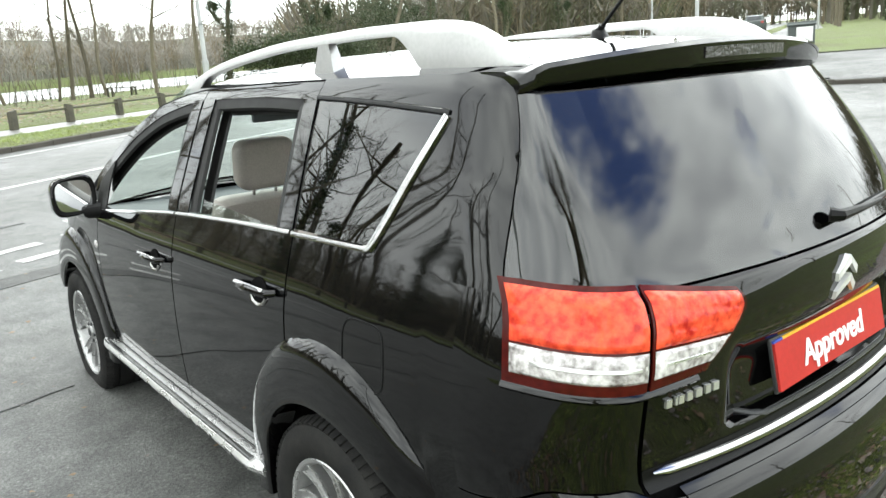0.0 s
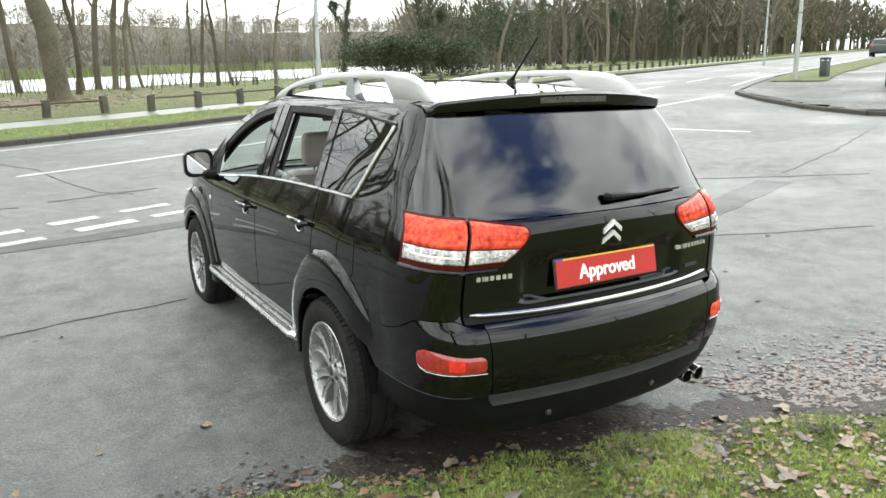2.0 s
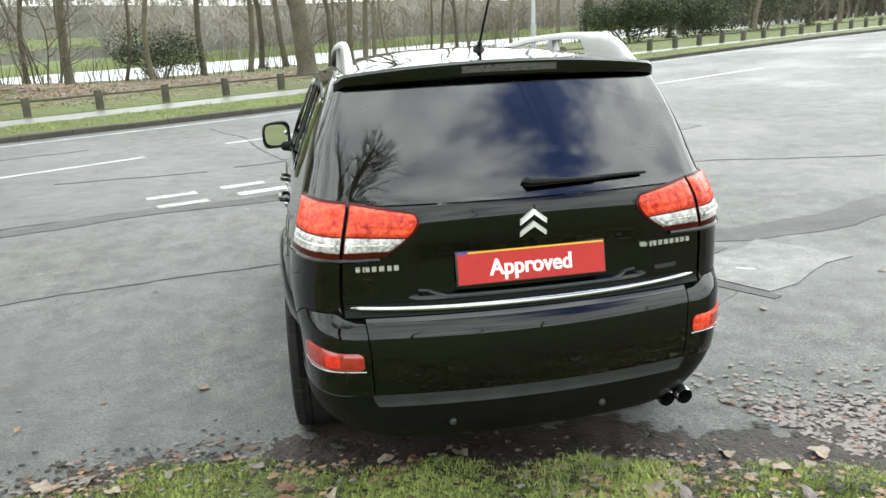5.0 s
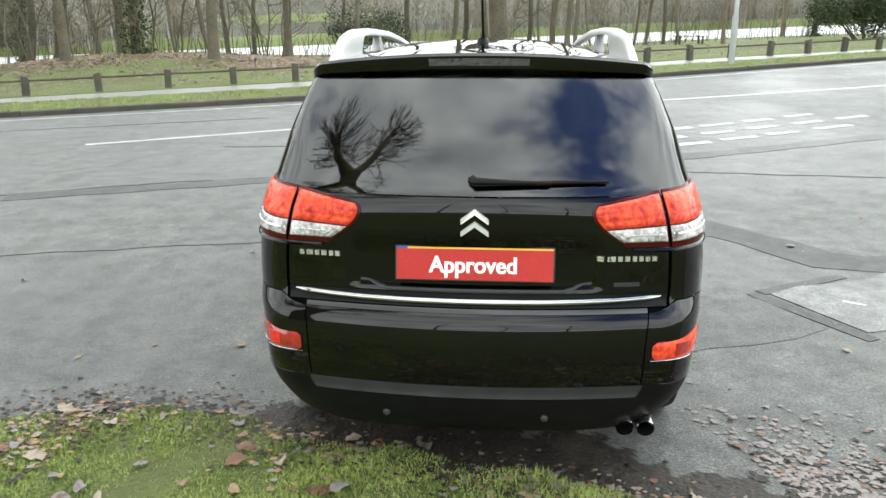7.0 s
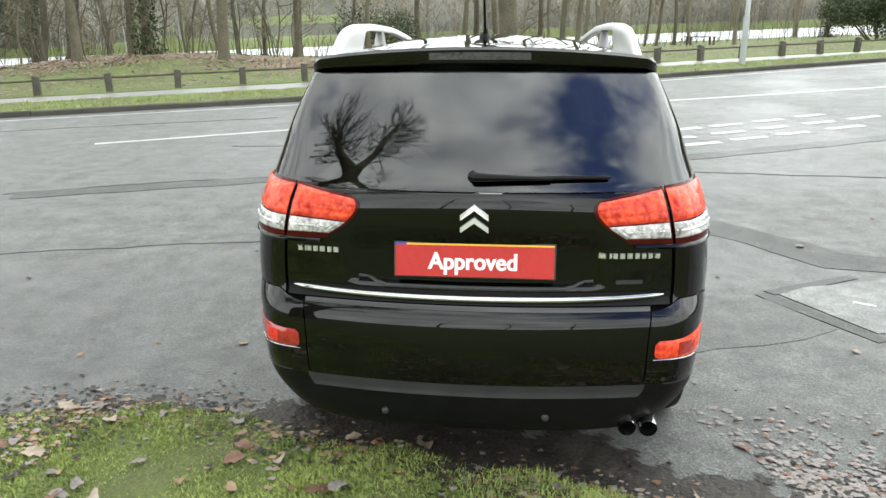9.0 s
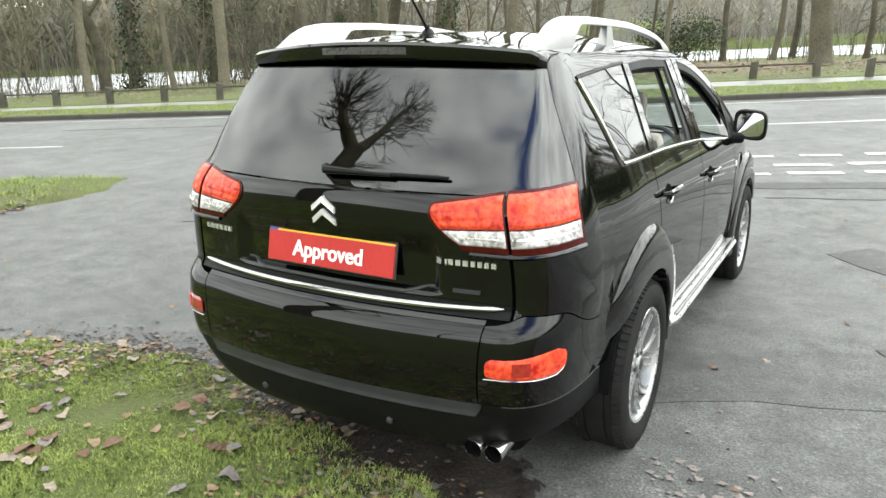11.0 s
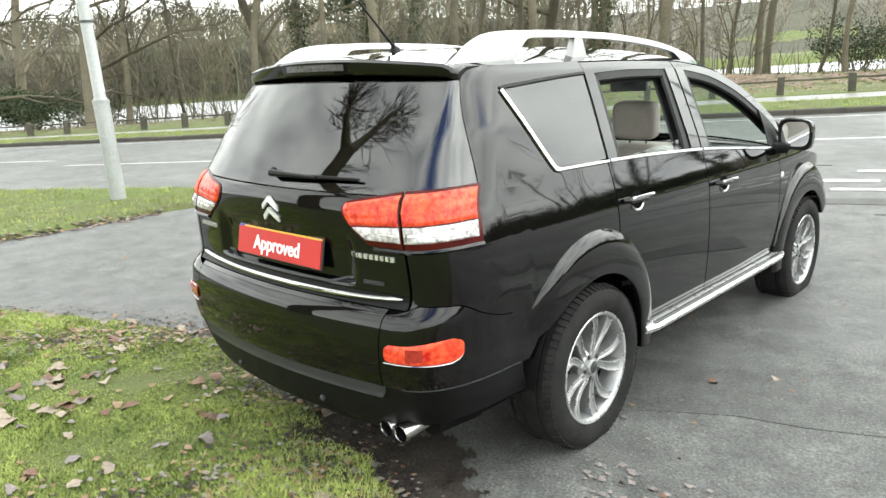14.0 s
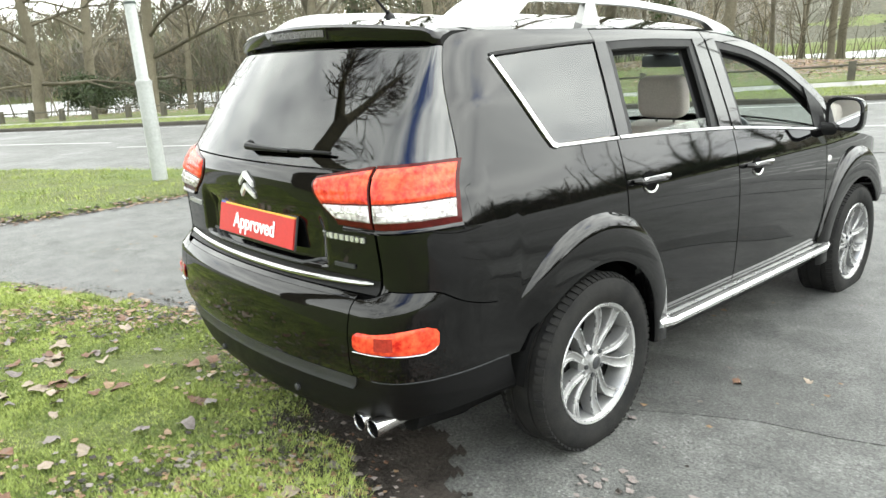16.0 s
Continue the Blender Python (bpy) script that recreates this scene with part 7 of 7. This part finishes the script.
# door seams in the rear wing and the bumper joints
for sd in (-1, 1):
    bm = bmesh.new()
    pts = [flank(1.195, z, sd, -0.006) for z in span(0.72, 1.18, 8)]
    ribbon(bm, pts, [Vector((sd, 0, 0))] * 9, 0.012, 0.003)
    part("door_seam", bm, M_dark, car)
    bm = bmesh.new()
    pts = [flank(2.109, z, sd, -0.007) for z in span(0.43, 1.15, 10)]
    ribbon(bm, pts, [Vector((sd, 0, 0))] * 11, 0.012, 0.003)
    part("door_seam", bm, M_dark, car)

# --- wheels ---
def wheel(name_label):
    w = new("wheel")
    w.parent = car
    tagged(w, name_label)
    R = 0.350
    bm = bmesh.new()
    prof = [(0.232, -0.10), (0.245, -0.108), (0.29, -0.116), (0.325, -0.110), (0.343, -0.095), (R, -0.075), (R, -0.045), (R - 0.008, -0.043), (R - 0.008, -0.037), (R, -0.035), (R + 0.001, 0.0), (R, 0.035), (R - 0.008, 0.037), (R - 0.008, 0.043), (R, 0.045), (R, 0.075), (0.343, 0.095), (0.325, 0.110), (0.29, 0.116), (0.262, 0.112), (0.25, 0.106), (0.238, 0.099), (0.232, 0.09)]
    lathe(bm, prof, 56)
    tyre = part("tyre", bm, M_rubber, w, "black road tyre")
    # tread blocks at the shoulders
    for s in (-1, 1):
        bm = bmesh.new()
        for i in range(72):
            a = 2 * math.pi * i / 72
            m = Matrix.Rotation(a, 4, "X") @ Matrix.Translation((s * 0.086, 0, 0.3455)) @ Matrix.Rotation(radians(s * 22), 4, "Y")
            bmesh.ops.create_cube(bm, size=1, matrix=m @ Matrix.Diagonal((0.035, 0.020, 0.010, 1)))
        part("tread", bm, M_rubber, tyre, smooth=0)
    bm = bmesh.new()
    lathe(bm, [(0.20, -0.10), (0.222, -0.02), (0.224, 0.06), (0.232, 0.088), (0.237, 0.098), (0.240, 0.102), (0.236, 0.104), (0.226, 0.098), (0.219, 0.085), (0.214, 0.04), (0.20, -0.04)], 56)
    rim = part("rim", bm, M_alloy, w, "grey alloy rim")
    bm = bmesh.new()
    lathe(bm, [(0.2405, 0.1015), (0.238, 0.105), (0.228, 0.1015), (0.224, 0.094)], 56)
    part("rim_edge", bm, M_machined, rim, "bright machined rim edge")
    bm = bmesh.new()
    lathe(bm, [(0.0, 0.0), (0.16, 0.0), (0.165, -0.02), (0.0, -0.021)], 32)
    part("brake_disc", bm, M_alloy_in, w, "grey brake disc")
    # added black disc that paints the shade seen between the spokes
    bm = bmesh.new()
    lathe(bm, [(0.0, 0.012), (0.217, 0.012), (0.218, -0.05), (0.0, -0.056)], 32)
    part("back_plate", bm, M_dark, w)
    for i in range(5):
        for k, (a0, a1, bend, wide) in enumerate(((-13, -19, -7, 0.0195), (14, 18, -11, 0.0165))):
            bm, edge_bm = bmesh.new(), bmesh.new()
            rows, rims = [], [[], []]
            for j in range(11):
                t = j / 10
                r = 0.046 + 0.184 * t
                ang = radians(72 * i + a0 + (a1 - a0) * t + bend * math.sin(math.pi * t) * 1.1 + bend * 0.3 * t)
                hw = wide * (0.78 + 0.62 * t * t)
                x = 0.086 - 0.020 * math.sin(math.pi * (0.25 + 0.6 * t)) + 0.014 * t
                cy, cz = math.cos(ang), math.sin(ang)
                ty, tz = -cz, cy
                rows.append([bm.verts.new((x + dx, r * cy + ty * hw * wv, r * cz + tz * hw * wv)) for wv, dx in ((-1, -0.05), (-1, 0.0), (-0.55, -0.006), (0.55, -0.006), (1, 0.0), (1, -0.05))])
                for e, sg in enumerate((-1, 1)):
                    rims[e].append(Vector((x + 0.001, (r * cy + ty * hw * sg * 0.9), (r * cz + tz * hw * sg * 0.9))))
            for a, b in zip(rows, rows[1:]):
                for q in range(5):
                    bm.faces.new((a[q], a[q + 1], b[q + 1], b[q]))
            spoke = part("spoke", bm, M_alloy, w, "grey alloy spoke with bright machined edges") if i == 0 and k == 0 else part("spoke", bm, M_alloy, w)
            for line in rims:
                ribbon(edge_bm, line, [Vector((1, 0, 0))] * 11, 0.0050, 0.003)
            part("machined_edge", edge_bm, M_machined, spoke)
    bm = bmesh.new()
    lathe(bm, [(0.0, 0.088), (0.028, 0.087), (0.033, 0.084), (0.036, 0.076), (0.062, 0.072), (0.075, 0.055), (0.07, 0.01)], 32)
    part("hub", bm, M_alloy, w)
    bm = bmesh.new()
    lathe(bm, [(0.0, 0.091), (0.022, 0.090), (0.026, 0.087)], 24)
    part("cap", bm, M_grey_plastic, w, "dark centre cap")
    for i in range(5):
        bm = bmesh.new()
        a = radians(72 * i + 36)
        lathe(bm, [(0.0, 0.082), (0.008, 0.082), (0.010, 0.078), (0.010, 0.06)], 8, Matrix.Translation((0, 0.051 * math.cos(a), 0.051 * math.sin(a))))
        part("wheel_bolt", bm, M_grey_plastic, w)
    return w


first = wheel("five double-spoke alloy wheel with black tyre")
spots = [(-0.775, 1.0, 180, 11), (0.775, 3.67, 0, 40), (-0.775, 3.67, 180, 28)]
first.matrix_basis = Matrix.Translation((0.775, 1.0, HUB_Z)) @ pose(0, 0, 0, 8, 0, 0)
for x, y, rz, rx in spots:
    copy_thing(first, Matrix.Translation((x, y, HUB_Z)) @ pose(0, 0, 0, 0, 0, rz) @ pose(0, 0, 0, rx, 0, 0))

# --- cabin ---
def seat(x, y, label, wide=0.5, head=True):
    s = new("car_seat")
    s.parent = car
    tagged(s, label)
    bm = bmesh.new()
    box(bm, x - wide / 2, x + wide / 2, y - 0.02, y + 0.50, 0.48, 0.66, 0.05)
    part("cushion", bm, M_seat, s)
    bm = bmesh.new()
    box(bm, x - wide / 2, x + wide / 2, -0.07, 0.07, 0.0, 0.60, 0.055)
    for v in bm.verts:
        k = v.co.z / 0.60
        v.co.x = x + (v.co.x - x) * (1 - 0.16 * k ** 3)
    bm.transform(Matrix.Translation((0, y - 0.04, 0.58)) @ pose(0, 0, 0, 14, 0, 0))
    part("backrest", bm, M_seat, s)
    if head:
        bm = bmesh.new()
        box(bm, x - 0.135, x + 0.135, -0.055, 0.055, 0.0, 0.21, 0.05, 5)
        for v in bm.verts:
            v.co.x = x + (v.co.x - x) * (0.86 + 0.14 * math.sin(math.pi * min(1, max(0, v.co.z / 0.21))) ** 0.7)
        bm.transform(Matrix.Translation((0, y - 0.21, 1.185)) @ pose(0, 0, 0, 8, 0, 0))
        part("headrest", bm, M_seat, s)
        for dx in (-0.05, 0.05):
            bm = bmesh.new()
            tube(bm, [(x + dx, y - 0.185, 1.10), (x + dx, y - 0.205, 1.22)], 0.007, 6)
            part("headrest_rod", bm, M_chrome, s)


seat(-0.37, 2.45, "beige leather front seat with headrest")
seat(0.37, 2.45, "beige leather front seat with headrest")
seat(-0.36, 1.62, "beige leather rear seat", 0.62, False)
seat(0.36, 1.62, "beige leather rear seat", 0.62, False)
bm = bmesh.new()
grid(bm, lambda x, t: Vector((x, 3.0 + 0.46 * max(0, t - 1) - 0.04 * min(1, t), 0.62 + 0.36 * min(1, t) + 0.06 * max(0, t - 1))), span(-0.72, 0.72, 12), [0, 0.4, 0.8, 1.0, 1.3, 1.7, 2.0], 0.02)
part("dashboard", bm, M_dash, car, "dark grey dashboard")
bm = bmesh.new()
m = Matrix.Translation((0.37, 2.86, 0.98)) @ pose(0, 0, 0, 62, 0, 0)
for i in range(32):
    a0, a1 = 2 * math.pi * i / 32, 2 * math.pi * (i + 1) / 32
    tube(bm, [m @ Vector((0.185 * math.cos(a0), 0.185 * math.sin(a0), 0)), m @ Vector((0.185 * math.cos(a1), 0.185 * math.sin(a1), 0))], 0.015, 6, caps=False)
for a in (0, math.pi, -math.pi / 2):
    tube(bm, [m @ Vector((0, 0, -0.02)), m @ Vector((0.18 * math.cos(a), 0.18 * math.sin(a), 0))], [0.05, 0.014], 6)
part("steering_wheel", bm, M_dash, car, "dark steering wheel")
bm = bmesh.new()
box(bm, -0.13, 0.13, 2.80, 2.83, 1.43, 1.50, 0.012)
box(bm, -0.06, 0.06, 2.76, 2.86, 1.50, 1.545, 0.012)
part("cabin_mirror", bm, M_dash, car, "dark interior mirror")
bm = bmesh.new()
grid(bm, lambda y, t: roof(y, t * 0.96) - Vector((0, 0, 0.035)), span(0.55, 2.58, 16), span(-1, 1, 14), 0)
part("headlining", bm, M_trim, car, "pale grey headlining")
bm = bmesh.new()
box(bm, -0.62, 0.62, 0.42, 1.30, 0.60, 0.64, 0.01)
part("boot_floor", bm, M_dash, car)
for x in (-0.34, 0.34):
    bm = bmesh.new()
    box(bm, x - 0.05, x + 0.05, 1.40, 1.46, 1.02, 1.10, 0.02)
    part("seat_belt_guide", bm, M_trim, car)
